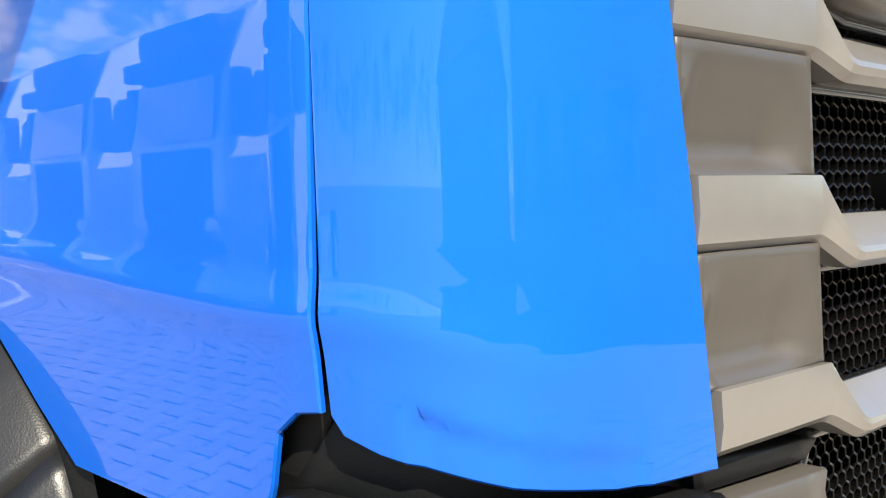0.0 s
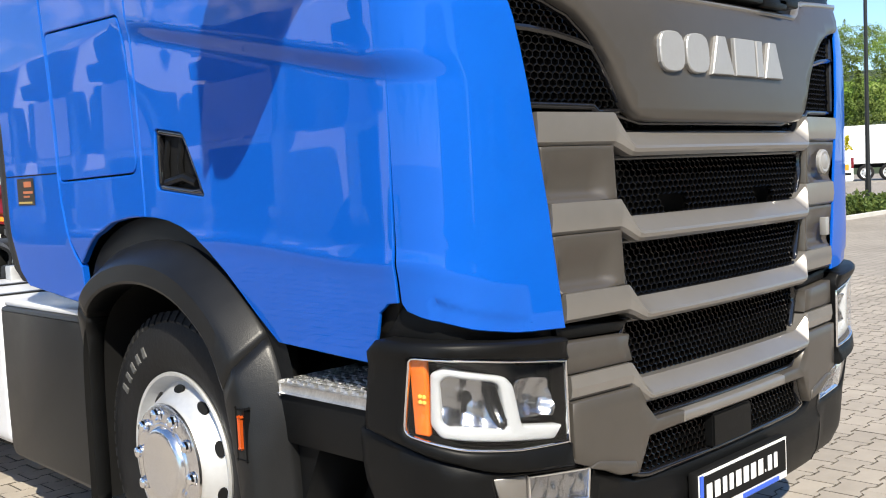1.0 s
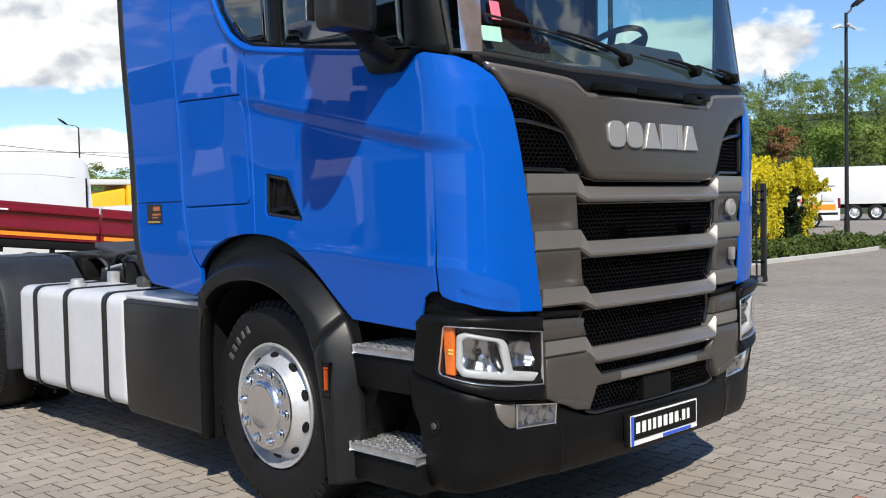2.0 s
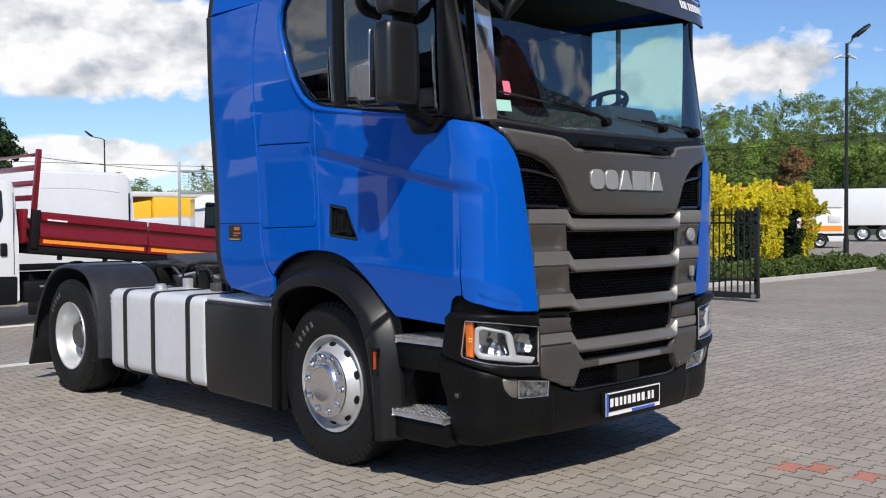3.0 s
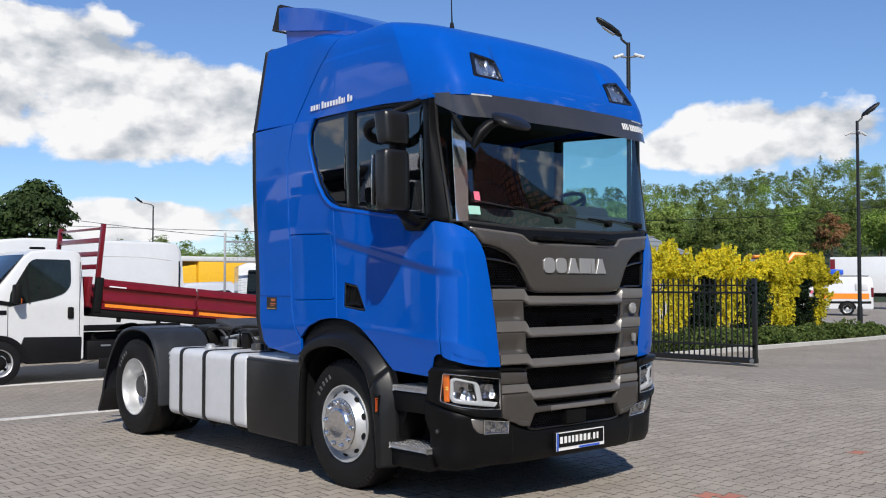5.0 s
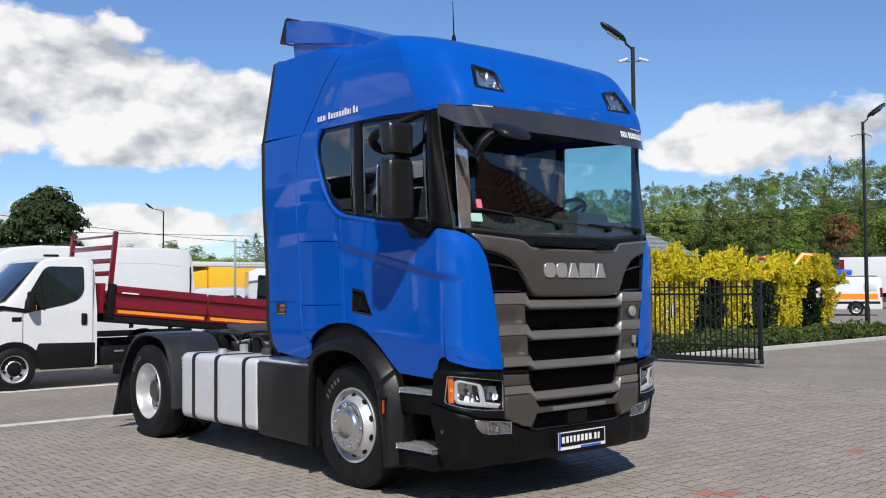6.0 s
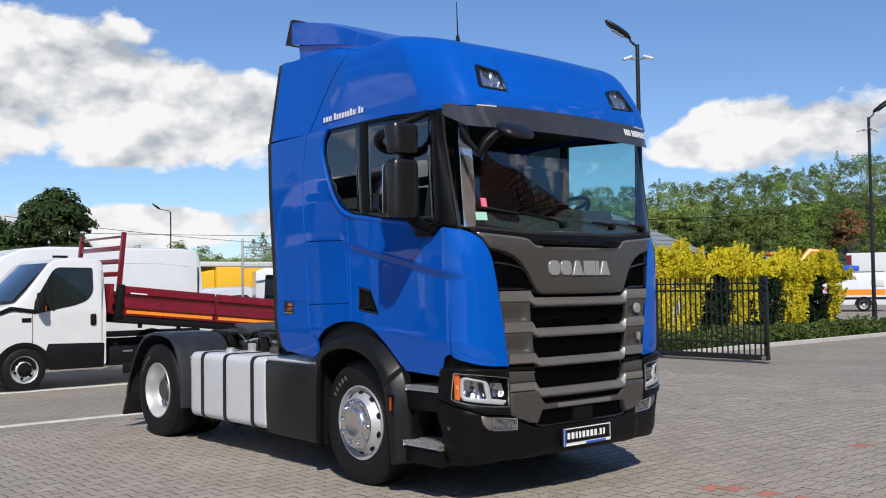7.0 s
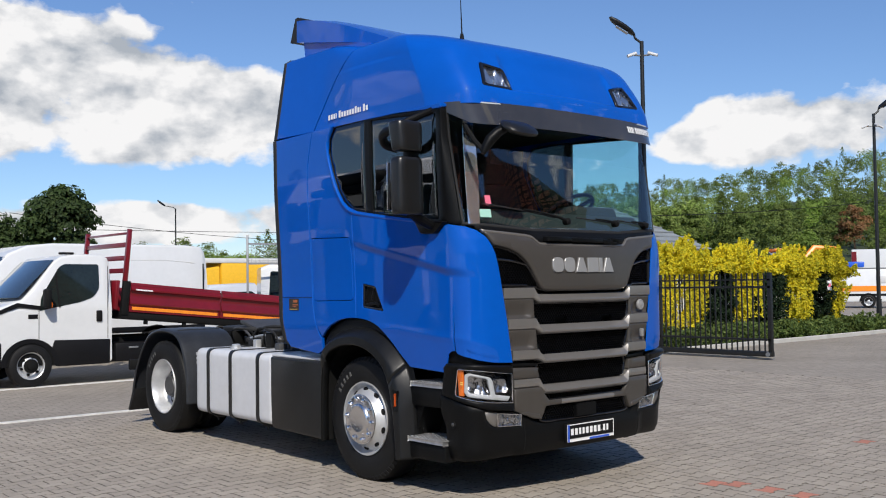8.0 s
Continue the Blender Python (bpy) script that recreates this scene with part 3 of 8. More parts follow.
for sgn, tag in ((1, "near"), (-1, "far")):
    def f(poly):
        return poly if sgn > 0 else mirrored(poly)
    st = 0.03 if sgn > 0 else 0.08
    folds = []
    for d in (-0.075, -0.06, -0.048, -0.036, -0.024, -0.012, -0.003, 0.006):
        folds.append([(sgn * uy(y, 1.7), 1.560 + 0.2137 * y - d) for y in [0.06 + 0.03 * i for i in range(54)]])
    for d in (-0.24, -0.20, -0.16, -0.12, -0.09, -0.065, -0.045, -0.03, -0.018, -0.008, 0.0, 0.008, 0.018, 0.03, 0.045, 0.065):
        folds.append([(sgn * (0.9 + 0.03 * i), 1.186 + d + 0.052 * ease(0.3, 1.1, body0(0.9 + 0.03 * i, 1.2, True).y)) for i in range(40)])
    sf = 0.014 if sgn > 0 else 0.06
    lips = [[(sgn * (0.79 + 0.02 * i), lip_z(0.79 + 0.02 * i) + d) for i in range(21)] for d in (-0.009, -0.0045, 0.0, 0.0045, 0.009)]
    panel("corner_panel", f(corner_poly), skin, BLUE, truck, step=sf, thick=0.008, edge=0.0025, extra=folds[:8] + lips, fine=True)
    door = panel("door", f(door_poly), skin, BLUE, truck, holes=[f(intake_poly)], step=sf, thick=0.008, edge=0.0025, extra=folds[:8], fine=True)
    quarter = panel("cab_side", f(quarter_poly), skin, BLUE, truck, holes=[f(hatch_poly)], step=st, extra=folds, fine=True)
    hatch = panel("locker_hatch", f([(u * 1.0, z) for u, z in offset_in(densify(hatch_poly, 0.04), 0.006)]), skin, BLUE, truck, step=0.05, thick=0.008, edge=0.0025, fine=True)
    panel("side_deflector", f(offset_in(densify(rear_poly, 0.04), 0.004)), skin, BLUE, truck, step=0.05, fine=True)
    part("deflector_joint", tube(bmesh.new(), [skin(sgn * uy(y), 1.475, 0.0005) for y in (2.15, 2.3, 2.45, 2.6, 2.638)], 0.0028, 6), BLACK, truck)
    panel("rubber_edge", f(edge_poly), skin, RUBBER, truck, step=0.1, thick=0.03)
    # dark inner skin closes the gaps between the panels
    inner = [(uy(2.60), 1.10), (uy(2.60), 2.9), (uy(1.86), 2.9), (uy(1.86), 2.66), (uy(1.60), 2.2), (uy(0.40), 1.98), (0.90, 1.9), (0.80, 1.02), (UG, 1.10), (uy(0.42), 0.96), (uy(0.80), 0.98), (uy(1.02), 1.14),
             (uy(1.3), 1.33), (uy(1.75), 1.36), (uy(2.02), 1.2)]
    panel("inner_shell", f(inner), with_depth(lambda u, v: skin(u, v, 0.028)), BLACK, truck, step=0.08, thick=0.0)
    # air intake in the door: frame, well and handle bar
    panel("intake_frame", f(intake_poly), with_depth(lambda u, v: skin(u, v, 0.006)), GLOSSBLK, door, holes=[f(offset_in(intake_poly, 0.018))], step=0.05, thick=0.06)
    panel("handle_well", f(offset_in(intake_poly, 0.004)), with_depth(lambda u, v: skin(u, v, 0.065)), BLACK, door, step=0.05, thick=0.0)
    bm = bmesh.new()
    for yy in (1.385, 1.30):
        tube(bm, [skin(sgn * uy(yy), 1.41, 0.03), skin(sgn * uy(yy - 0.01), 1.48, 0.02), skin(sgn * uy(yy - 0.02), 1.55, 0.03)], 0.012, 8)
    tube(bm, [skin(sgn * uy(1.38), 1.415, 0.02), skin(sgn * uy(1.26), 1.43, 0.015), skin(sgn * uy(1.20), 1.41, 0.02)], 0.014, 8)
    part("door_handle", bm, PLASTIC, door, "black door handle in a recess")

    # ---- upper cab: pillars and glass ----
    frame_poly = side([(0.30, 2.015), (0.43, 2.03), (1.0, 2.105), (1.43, 2.168), (1.53, 2.20), (1.61, 2.262), (1.69, 2.375), (1.76, 2.54), (1.812, 2.70), (1.802, 2.80), (1.735, 2.893), (1.60, 2.908), (1.02, 2.897), (0.30, 2.855)]) + [(1.142, 2.88), (1.128, 2.0)]
    q_glass = rounded(side([(1.31, 2.165), (1.517, 2.206), (1.605, 2.267), (1.687, 2.378), (1.757, 2.543), (1.808, 2.70), (1.797, 2.798), (1.731, 2.888), (1.31, 2.897)]), 0.02, 3)
    d_glass = rounded(side([(0.42, 2.046), (1.22, 2.150), (1.22, 2.882), (0.42, 2.84)]), 0.02, 3)
    panel("window_frame", f(frame_poly), with_depth(lambda u, v: skin_plain(u, v, 0.006)), PLASTIC, truck, holes=[f(q_glass), f(d_glass)], step=0.04, thick=0.03, edge=0.002)
    lip = [skin_plain(sgn * uy(y), z, -0.001) for y, z in chaikin([(0.46, 2.022), (1.0, 2.092), (1.43, 2.153), (1.54, 2.188), (1.625, 2.252), (1.708, 2.368), (1.779, 2.535), (1.832, 2.70), (1.822, 2.81), (1.75, 2.908)], 1)]
    part("window_lip", tube(bmesh.new(), lip, 0.014, 10), BLUE, quarter)
    panel("quarter_window", f(q_glass), with_depth(lambda u, v: skin_plain(u, v, 0.009)), DARKGLASS, truck, step=0.05, thick=0.005, edge=0.001, label="dark tinted quarter window")
    panel("door_window", f(d_glass), with_depth(lambda u, v: skin_plain(u, v, 0.011)), SIDEGLASS, truck, step=0.05, thick=0.005, edge=0.001)

# windscreen with black frit
ws = [(-1.122, 2.005), (-0.5, 1.965), (0.5, 1.965), (1.122, 2.005), (1.137, 2.88), (-1.137, 2.88)]
ws_d = densify(ws, 0.05)


def screen0(u, z):
    """The glass bends more towards its edge."""
    return skin_plain(u, z, 0.004) + Vector((0, 0.028 * min(1.1, max(0.0, (u - 0.55) / 0.35)) ** 3, 0))


panel("windscreen", ws_d, with_depth(screen0), WINDGLASS, truck, step=0.04, thick=0.0, edge=0.001, fine=True)
# bright metal strip stands for the sky mirrored in the windscreen's bent edge
for sx in (1,):
    strip = [(sx * u, z) for u, z in ((1.075, 2.01), (0.985, 2.012), (0.94, 2.30), (0.91, 2.60), (0.90, 2.80), (0.985, 2.82), (1.03, 2.45))]
    panel("pillar_deflector", strip if sx > 0 else list(reversed(strip)), with_depth(lambda u, v: skin_plain(u, v, -0.002)), mat("pale_edge_sheen", (0.78, 0.86, 0.84), 0.09, metal=0.9, var=0.25, scale=14), truck, step=0.02, thick=0.004, edge=0.001, fine=True)
panel("windscreen_seal", ws_d, with_depth(lambda u, v: skin_plain(u, v, 0.0)), RUBBER, truck, holes=[offset_in(ws_d, 0.022)], step=0.06, thick=0.012, edge=0.002)

# ---- roof ----
ROOF = [(0.0, 2.895, 0.10, 1.195), (0.15, 3.0, 0.125, 1.197), (0.30, 3.10, 0.172, 1.195), (0.44, 3.20, 0.232, 1.190), (0.57, 3.28, 0.286, 1.180), (0.67, 3.34, 0.328, 1.170),
        (0.76, 3.388, 0.372, 1.148), (0.84, 3.425, 0.428, 1.115), (0.90, 3.448, 0.51, 1.065), (0.95, 3.46, 0.65, 0.98), (1.0, 3.465, 0.95, 0.80)]


def smooth_tab(v, k):
    """Catmull-Rom through the roof's rings."""
    t = [r[0] for r in ROOF]
    i = max(0, min(len(t) - 2, sum(1 for a in t if a <= v) - 1))
    s = (v - t[i]) / (t[i + 1] - t[i])
    g = [ROOF[max(0, min(len(t) - 1, j))][k] for j in (i - 1, i, i + 1, i + 2)]
    return 0.5 * (2 * g[1] + (g[2] - g[0]) * s + (2 * g[0] - 5 * g[1] + 4 * g[2] - g[3]) * s * s + (3 * g[1] - g[0] - 3 * g[2] + g[3]) * s ** 3)


def roof0(u, v):
    s = -1 if u >= 0 else 1
    a = abs(u)
    z, yf, w = smooth_tab(v, 1), smooth_tab(v, 2), smooth_tab(v, 3)
    xf = 0.78 - (1.197 - w)
    if a <= XF:
        x, y = a * xf / XF, yf + 0.06 * (a / XF) ** 2
    elif a <= US:
        x, y = bez((xf, yf + 0.06), (w - 0.125, yf + 0.068), (w - 0.12, yf + 0.085), (w, yf + 0.42), (a - XF) / LC)
    else:
        e = yf + 0.42
        x, y = w, e + (a - US) * (2.64 - e) / (2.64 - 0.42)
    z += 0.115 * ease(0.3, 1.1, y) * v
    # hollow between the roof lamps, and a shoulder along the sides
    y += 0.034 * ease(3.020, 3.044, z) * ease(3.40, 3.22, z) * ease(0.68, 0.61, a)
    x -= 0.011 * ease(0.555, 0.60, v) * ease(US + 0.05, US + 0.5, a)
    # behind the seam the sides run up straight and lean in, to an upper edge
    k = ease(1.45, 2.0, y)
    if k > 0:
        zr = 2.895 + 0.80 * min(v, 0.94)
        wr = 1.195 - 0.125 * min(v, 0.94) - 6.0 * max(0.0, v - 0.94)
        x, z = x + (wr - x) * k, z + (zr - z) * k
    return Vector((s * x, y, z))


roof_skin = with_depth(roof0)
UR = US + 2.22


def roof_u(y, v):
    e = smooth_tab(v, 2) + 0.42
    return US + (y - e) * (2.64 - 0.42) / (2.64 - e)


seam = [(2.03, 0.0), (1.99, 0.10), (1.93, 0.22), (1.87, 0.34), (1.79, 0.46), (1.72, 0.56), (1.655, 0.65), (1.61, 0.72), (1.57, 0.80), (1.53, 0.90), (1.50, 1.0)]
left = [(roof_u(y, v), v) for y, v in seam]
cap_poly = left + [(-u, v) for u, v in reversed(left)]


def roof_v(z):
    """v of the front face at a height."""
    lo, hi = 0.0, 1.0
    for _ in range(40):
        m = (lo + hi) / 2
        lo, hi = (m, hi) if smooth_tab(m, 1) < z else (lo, m)
    return lo


LAMPQ = rounded([(0.62, roof_v(3.03)), (0.89, roof_v(3.045)), (0.845, roof_v(3.245)), (0.635, roof_v(3.20))], 0.02, 3)
panel("roof_cap", cap_poly, roof_skin, BLUE, truck, holes=[LAMPQ, mirrored(LAMPQ)], step=0.035, thick=0.03, fine=True,
      extra=[[(-0.70 + 0.02 * i, roof_v(z)) for i in range(71)] for z in (3.012, 3.022, 3.032, 3.042, 3.052)] + [[(sg * (US + 0.05 + 0.05 * i), v) for i in range(30)] for v in (0.55, 0.565, 0.58, 0.595, 0.61) for sg in (1, -1)])
for sgn in (1, -1):
    rp = [(u + 0.022, v) for u, v in reversed(left)] + [(UR, 0.012), (UR, 1.0)]
    panel("roof_side_deflector", rp if sgn > 0 else mirrored(rp), roof_skin, BLUE, truck, step=0.05, thick=0.03, fine=True)
    panel("roof_inner", offset_in(densify(rp, 0.05), -0.02) if sgn > 0 else mirrored(offset_in(densify(rp, 0.05), -0.02)), with_depth(lambda u, v: roof_skin(u, min(1.0, max(0.0, v)), 0.02)), BLACK, truck, step=0.06, thick=0.0)
    rb = [(UR + 0.004, 0.0), (UR + 0.06, 0.0), (UR + 0.06, 0.9), (UR + 0.004, 0.95)]
    panel("roof_rubber_edge", rb if sgn > 0 else mirrored(rb), roof_skin, RUBBER, truck, step=0.1, thick=0.03)
bm = bmesh.new()
lid = [roof0(u, 0.995) for u in [i * UR / 30 for i in range(31)]]
ring = [Vector((p.x, p.y, p.z - 0.004)) for p in lid] + [Vector((-p.x, p.y, p.z - 0.004)) for p in reversed(lid[1:])]
bm.faces.new([bm.verts.new(p) for p in ring])
part("roof_top", bm, BLUE, truck)
# rear wall and floor of the cab
part("rear_wall", boxbm(-1.06, 1.06, 2.22, 2.27, 1.0, 3.45, bevel=0.01), CABIN, truck)
part("cab_floor", boxbm(-1.08, 1.08, 0.35, 2.25, 1.40, 1.44), CABIN, truck)
part("roof_lining", boxbm(-1.12, 1.12, 0.42, 2.2, 2.93, 2.96), CABIN, truck)

# roof spoiler: a shallow wing with a dark trailing edge
bm = bmesh.new()
rows = []
TOPZ = [(1.20, 3.575), (1.41, 3.672), (1.85, 3.845), (2.20, 3.958), (2.52, 4.032), (2.66, 4.045)]
for i in range(15):
    t = i / 14
    y = 1.20 + 1.40 * t
    zb = 3.545 + 0.262 * t
    half = 1.0 - 0.10 * (1 - t) ** 3
    prof = []
    for k in range(15):
        c = -1 + 2 * k / 14
        prof.append(Vector((half * c, y - 0.04 * abs(c) ** 4 * (1 - t), max(zb + 0.008, lerp_table(TOPZ, y) - 0.035 * abs(c) ** 7))))
    rows.append(prof + [Vector((half, y, zb)), Vector((-half, y, zb))])
loft(bm, rows, True, True)
bmesh.ops.recalc_face_normals(bm, faces=bm.faces)
part("roof_spoiler", bm, BLUE, truck, "blue air deflector wing on the roof")
bm = bmesh.new()
prism(bm, [(2.60, 3.806), (2.72, 3.825), (2.63, 4.035), (2.585, 4.038), (2.60, 3.95)], -0.995, 0.995, "x")
part("spoiler_edge", bm, RUBBER, truck)
for x in (-0.95, 0.95):
    part("spoiler_support", prism(bmesh.new(), [(1.45, 3.50), (2.50, 3.60), (2.53, 3.80), (1.50, 3.60)], x - 0.02, x + 0.02, "x"), BLUE, truck)
bm = bmesh.new()
cyl(bm, (-0.74, 0.62, 3.48), (-0.74, 0.62, 3.53), 0.02, 0.012, 10)
cyl(bm, (-0.74, 0.62, 3.53), (-0.74, 0.63, 3.80), 0.006, 0.003, 6)
part("antenna", bm, BLACK, truck)


# ---- sun visor ----
def visor0(u, v):
    """v: 0 at the lower lip, 1 where it meets the roof."""
    s = -1 if u >= 0 else 1
    a = abs(u)
    yf = 0.035 + 0.060 * v
    w = 1.17
    if a <= XF:
        x, y = a, yf + 0.05 * (a / XF) ** 2
    elif a <= US:
        x, y = bez((XF, yf + 0.05), (XF + 0.2, yf + 0.075), (w, 0.25), (w, 0.50), (a - XF) / LC)
    else:
        x, y = w, 0.5 + a - US
    return Vector((s * x, y, 2.735 + 0.175 * v))


visor_skin = with_depth(visor0)
vp = [(1.20, 0.55), (1.22, 1.0), (-1.22, 1.0), (-1.20, 0.55), (-1.05, 0.08), (-0.95, 0.0), (0.95, 0.0), (1.05, 0.08)]
visor = panel("sun_visor", vp, visor_skin, mat("smoked_visor", (0.034, 0.032, 0.031), 0.14, spec=0.6, coat=0.6, var=0.2, scale=2), truck, step=0.04, thick=0.0, fine=True, label="smoked sun visor over the windscreen")
bm = bmesh.new()
for u0, u1 in [(-0.62 - 0.028 * i, -0.62 - 0.028 * i - (0.020 if i not in (3, 12) else 0.008)) for i in range(15)]:
    ps = [visor_skin(u, v, -0.004) for u, v in ((u0, 0.42), (u1, 0.42), (u1, 0.72), (u0, 0.72))]
    bm.faces.new([bm.verts.new(p) for p in ps])
part("visor_lettering", bm, PLATEW, visor, smooth=False)
for sx in (1, -1):
    bm = bmesh.new()
    ps = [(sx * u, v) for u, v in ((0.80, 0.91), (0.95, 0.91), (0.95, 0.965), (0.80, 0.965))]
    a = [visor_skin(u, v, -0.006) for u, v in ps]
    b = [visor_skin(u, v, 0.02) for u, v in ps]
    loft(bm, [b, a], True, True)
    bmesh.ops.recalc_face_normals(bm, faces=bm.faces)
    part("marker_lamp", bm, LAMPWHITE, visor, smooth=False)

# ---- roof lamps ----
for sgn in (1, -1):
    lp = LAMPQ if sgn > 0 else mirrored(LAMPQ)
    rl = panel("roof_lamp", offset_in(densify(lp, 0.03), 0.002), with_depth(lambda u, v: roof_skin(u, v, -0.003)), GLOSSBLK, truck, holes=[offset_in(densify(lp, 0.03), 0.026)], step=0.05, thick=0.05, label="spot lamp set into the roof front")
    inn = offset_in(densify(lp, 0.03), 0.022)
    panel("lamp_bowl", inn, with_depth(lambda u, v: roof_skin(u, v, 0.024 + 0.013 * math.sin(u * 62 + v * 9) * math.sin(v * 30 + 1.0) + 0.004 * math.sin(u * 170))), mat("frosted_reflector", (0.75, 0.75, 0.75), 0.16, metal=0.95), rl, step=0.012, thick=0.0, edge=0.001)
    panel("lamp_glass", inn, with_depth(lambda u, v: roof_skin(u, v, 0.004)), LENS, rl, step=0.05, thick=0.0, edge=0.001)

# lettering on the roof side becomes bars
for sgn in (1, -1):
    bm = bmesh.new()
    for i in range(15):
        y0 = 1.80 - 0.038 * i
        y1 = y0 - (0.028 if i not in (3, 12) else 0.010)
        h = 0.042 if i not in (4, 10, 13) else 0.056
        ps = []
        for y, z in ((y0, 2.962), (y1, 2.962), (y1, 2.962 + h), (y0, 2.962 + h)):
            ps.append(Vector((-sgn * 1.203, y, z + 0.02 * (1.8 - y))))
        bm.faces.new([bm.verts.new(p) for p in ps])
    part("side_lettering", bm, PLATEW, truck, smooth=False)
# ---- nose of the truck: lid, grille, lamps, bumper ----
nose = with_depth(lambda u, v: body0(u, v, True))


def nose_at(d):
    return with_depth(lambda u, v: nose(u, v, d))


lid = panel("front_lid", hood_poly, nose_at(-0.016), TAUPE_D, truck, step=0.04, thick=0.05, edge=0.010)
# upper lip of the lid; lighter paint puts in its sky sheen
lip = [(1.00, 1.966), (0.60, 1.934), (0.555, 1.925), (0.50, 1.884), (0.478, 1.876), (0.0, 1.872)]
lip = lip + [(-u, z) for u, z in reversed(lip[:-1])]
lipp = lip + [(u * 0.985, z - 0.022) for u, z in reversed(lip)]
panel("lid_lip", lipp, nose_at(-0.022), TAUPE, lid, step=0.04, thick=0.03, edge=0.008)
# maker's letters stand as plain raised shapes
bm_w = [0.125, 0.125, 0.135, 0.135, 0.05, 0.135]
xx = -0.385
for i, w in enumerate(bm_w):
    x0, x1 = xx, xx + w - 0.010
    z0, z1 = 1.652, 1.765
    if i in (2, 5):
        outl = [(x0, z0), (x0 + 0.04, z1), (x1 - 0.04, z1), (x1, z0)]
    elif i in (0, 1):
        outl = rounded([(x0, z0), (x0, z1), (x1, z1), (x1, z0)], 0.045, 4)
    else:
        outl = [(x0, z0), (x0, z1), (x1, z1), (x1, z0)]
    bb = panel("badge_block", [(-a, b) for a, b in outl], nose_at(-0.029), SILVER, lid, step=0.05, thick=0.02, edge=0.003)
    bb.data.shade_flat()
    xx += w

# black wiper tray under the windscreen
tray = [(1.03, 1.985), (1.0, 1.955), (0.60, 1.925), (0.56, 1.915), (0.50, 1.872), (0.47, 1.862)]
tray = tray + [(-u, z) for u, z in reversed(tray)] + [(-1.03, 2.03), (-0.5, 1.99), (0.5, 1.99), (1.03, 2.03)]
panel("wiper_tray", tray, nose_at(0.002), PLASTIC, truck, step=0.05, thick=0.06)
for x0, x1, zz in ((-0.44, -0.17, 1.905), (-0.17, 0.20, 1.90), (0.20, 0.36, 1.893), (0.30, 0.44, 1.905)):
    bm = bmesh.new()
    box(bm, x0, x1 - 0.006, 0.018, 0.075, zz - 0.016, zz + 0.018, bevel=0.006)
    part("grab_rail", bm, PLASTIC, truck)
for xp, xt, zt in ((-0.136, -0.95, 2.165), (0.464, -0.02, 2.085), (0.90, 0.50, 2.08)):
    zp = 2.045
    hub = nose(-xp, zp, -0.02)
    wiper = part("windscreen_wiper", tube(bmesh.new(), [nose(-(xp + (xt - xp) * t), zp + (zt - zp) * t ** 0.7, -0.022 - 0.012 * math.sin(math.pi * min(1, t * 1.6))) for t in (0, 0.12, 0.25, 0.4, 0.55)], [0.013, 0.011, 0.009, 0.007, 0.006], 8), BLACK, truck)
    part("wiper_blade", tube(bmesh.new(), [nose(-(xp + (xt - xp) * t), zp + (zt - zp) * t ** 0.7 - 0.006, -0.012) for t in (0.15, 0.3, 0.45, 0.6, 0.75, 0.9, 1.0)], 0.0055, 6), RUBBER, wiper)
    bm = bmesh.new()
    lathe(bm, [(0.03, 0.030), (-0.012, 0.026), (-0.020, 0.012), (-0.021, 0.0001)], hub, "y", 14)
    part("wiper_hub", bm, BLACK, wiper)


# ---- honeycomb ----
def honeycomb(name, poly, S, material, parent, pitch=0.0255, squash=0.80, wall=0.0022, depth=0.014, gaps=()):
    """Hexagonal cells joined into one insert inside an outline."""
    bm = bmesh.new()
    us, vs = [p[0] for p in poly], [p[1] for p in poly]
    r = pitch / math.sqrt(3)
    row = r * 1.5 * squash
    j = 0
    v = min(vs)
    while v <= max(vs) + row:
        u = min(us) + (pitch / 2 if j % 2 else 0)
        while u <= max(us) + pitch:
            if inside((u, v), poly) and not any(inside((u, v), g) for g in gaps):
                o, i1, i2 = [], [], []
                for k in range(6):
                    t = math.pi / 6 + k * math.pi / 3
                    cu, cv = math.cos(t), math.sin(t) * squash
                    o.append(bm.verts.new(S(u + cu * r, v + cv * r, 0.0)))
                    q = r - wall * 1.15
                    i1.append(bm.verts.new(S(u + cu * q, v + cv * q, 0.0012)))
                    i2.append(bm.verts.new(S(u + cu * q * 0.96, v + cv * q * 0.96, depth)))
                for k in range(6):
                    n = (k + 1) % 6
                    bm.faces.new((o[k], o[n], i1[n], i1[k]))
                    bm.faces.new((i1[k], i1[n], i2[n], i2[k]))
            u += pitch
        v += row
        j += 1
    bmesh.ops.recalc_face_normals(bm, faces=bm.faces)
    ob = link(name, bm, material, parent, smooth=False)
    return tagged(ob, kind="stuff")


def insert(poly, name="grille_mesh", depth=0.035, gaps=()):
    """A honeycomb insert in a black frame with a dark back."""
    d = densify(poly, 0.03)
    fr = panel("mesh_frame", offset_in(d, -0.012), nose_at(depth - 0.012), GLOSSBLK, truck, holes=[offset_in(d, 0.004)], step=0.05, thick=0.04)
    honeycomb(name, offset_in(d, 0.0), nose_at(depth), MESHBLK, fr, gaps=gaps)
    panel("mesh_back", d, nose_at(depth + 0.06), BLACK, fr, step=0.1, thick=0.0)
    return fr


def both(half):
    """A closed outline from its half with u >= 0, from top to bottom."""
    return half + [(-u, z) for u, z in reversed(half)]


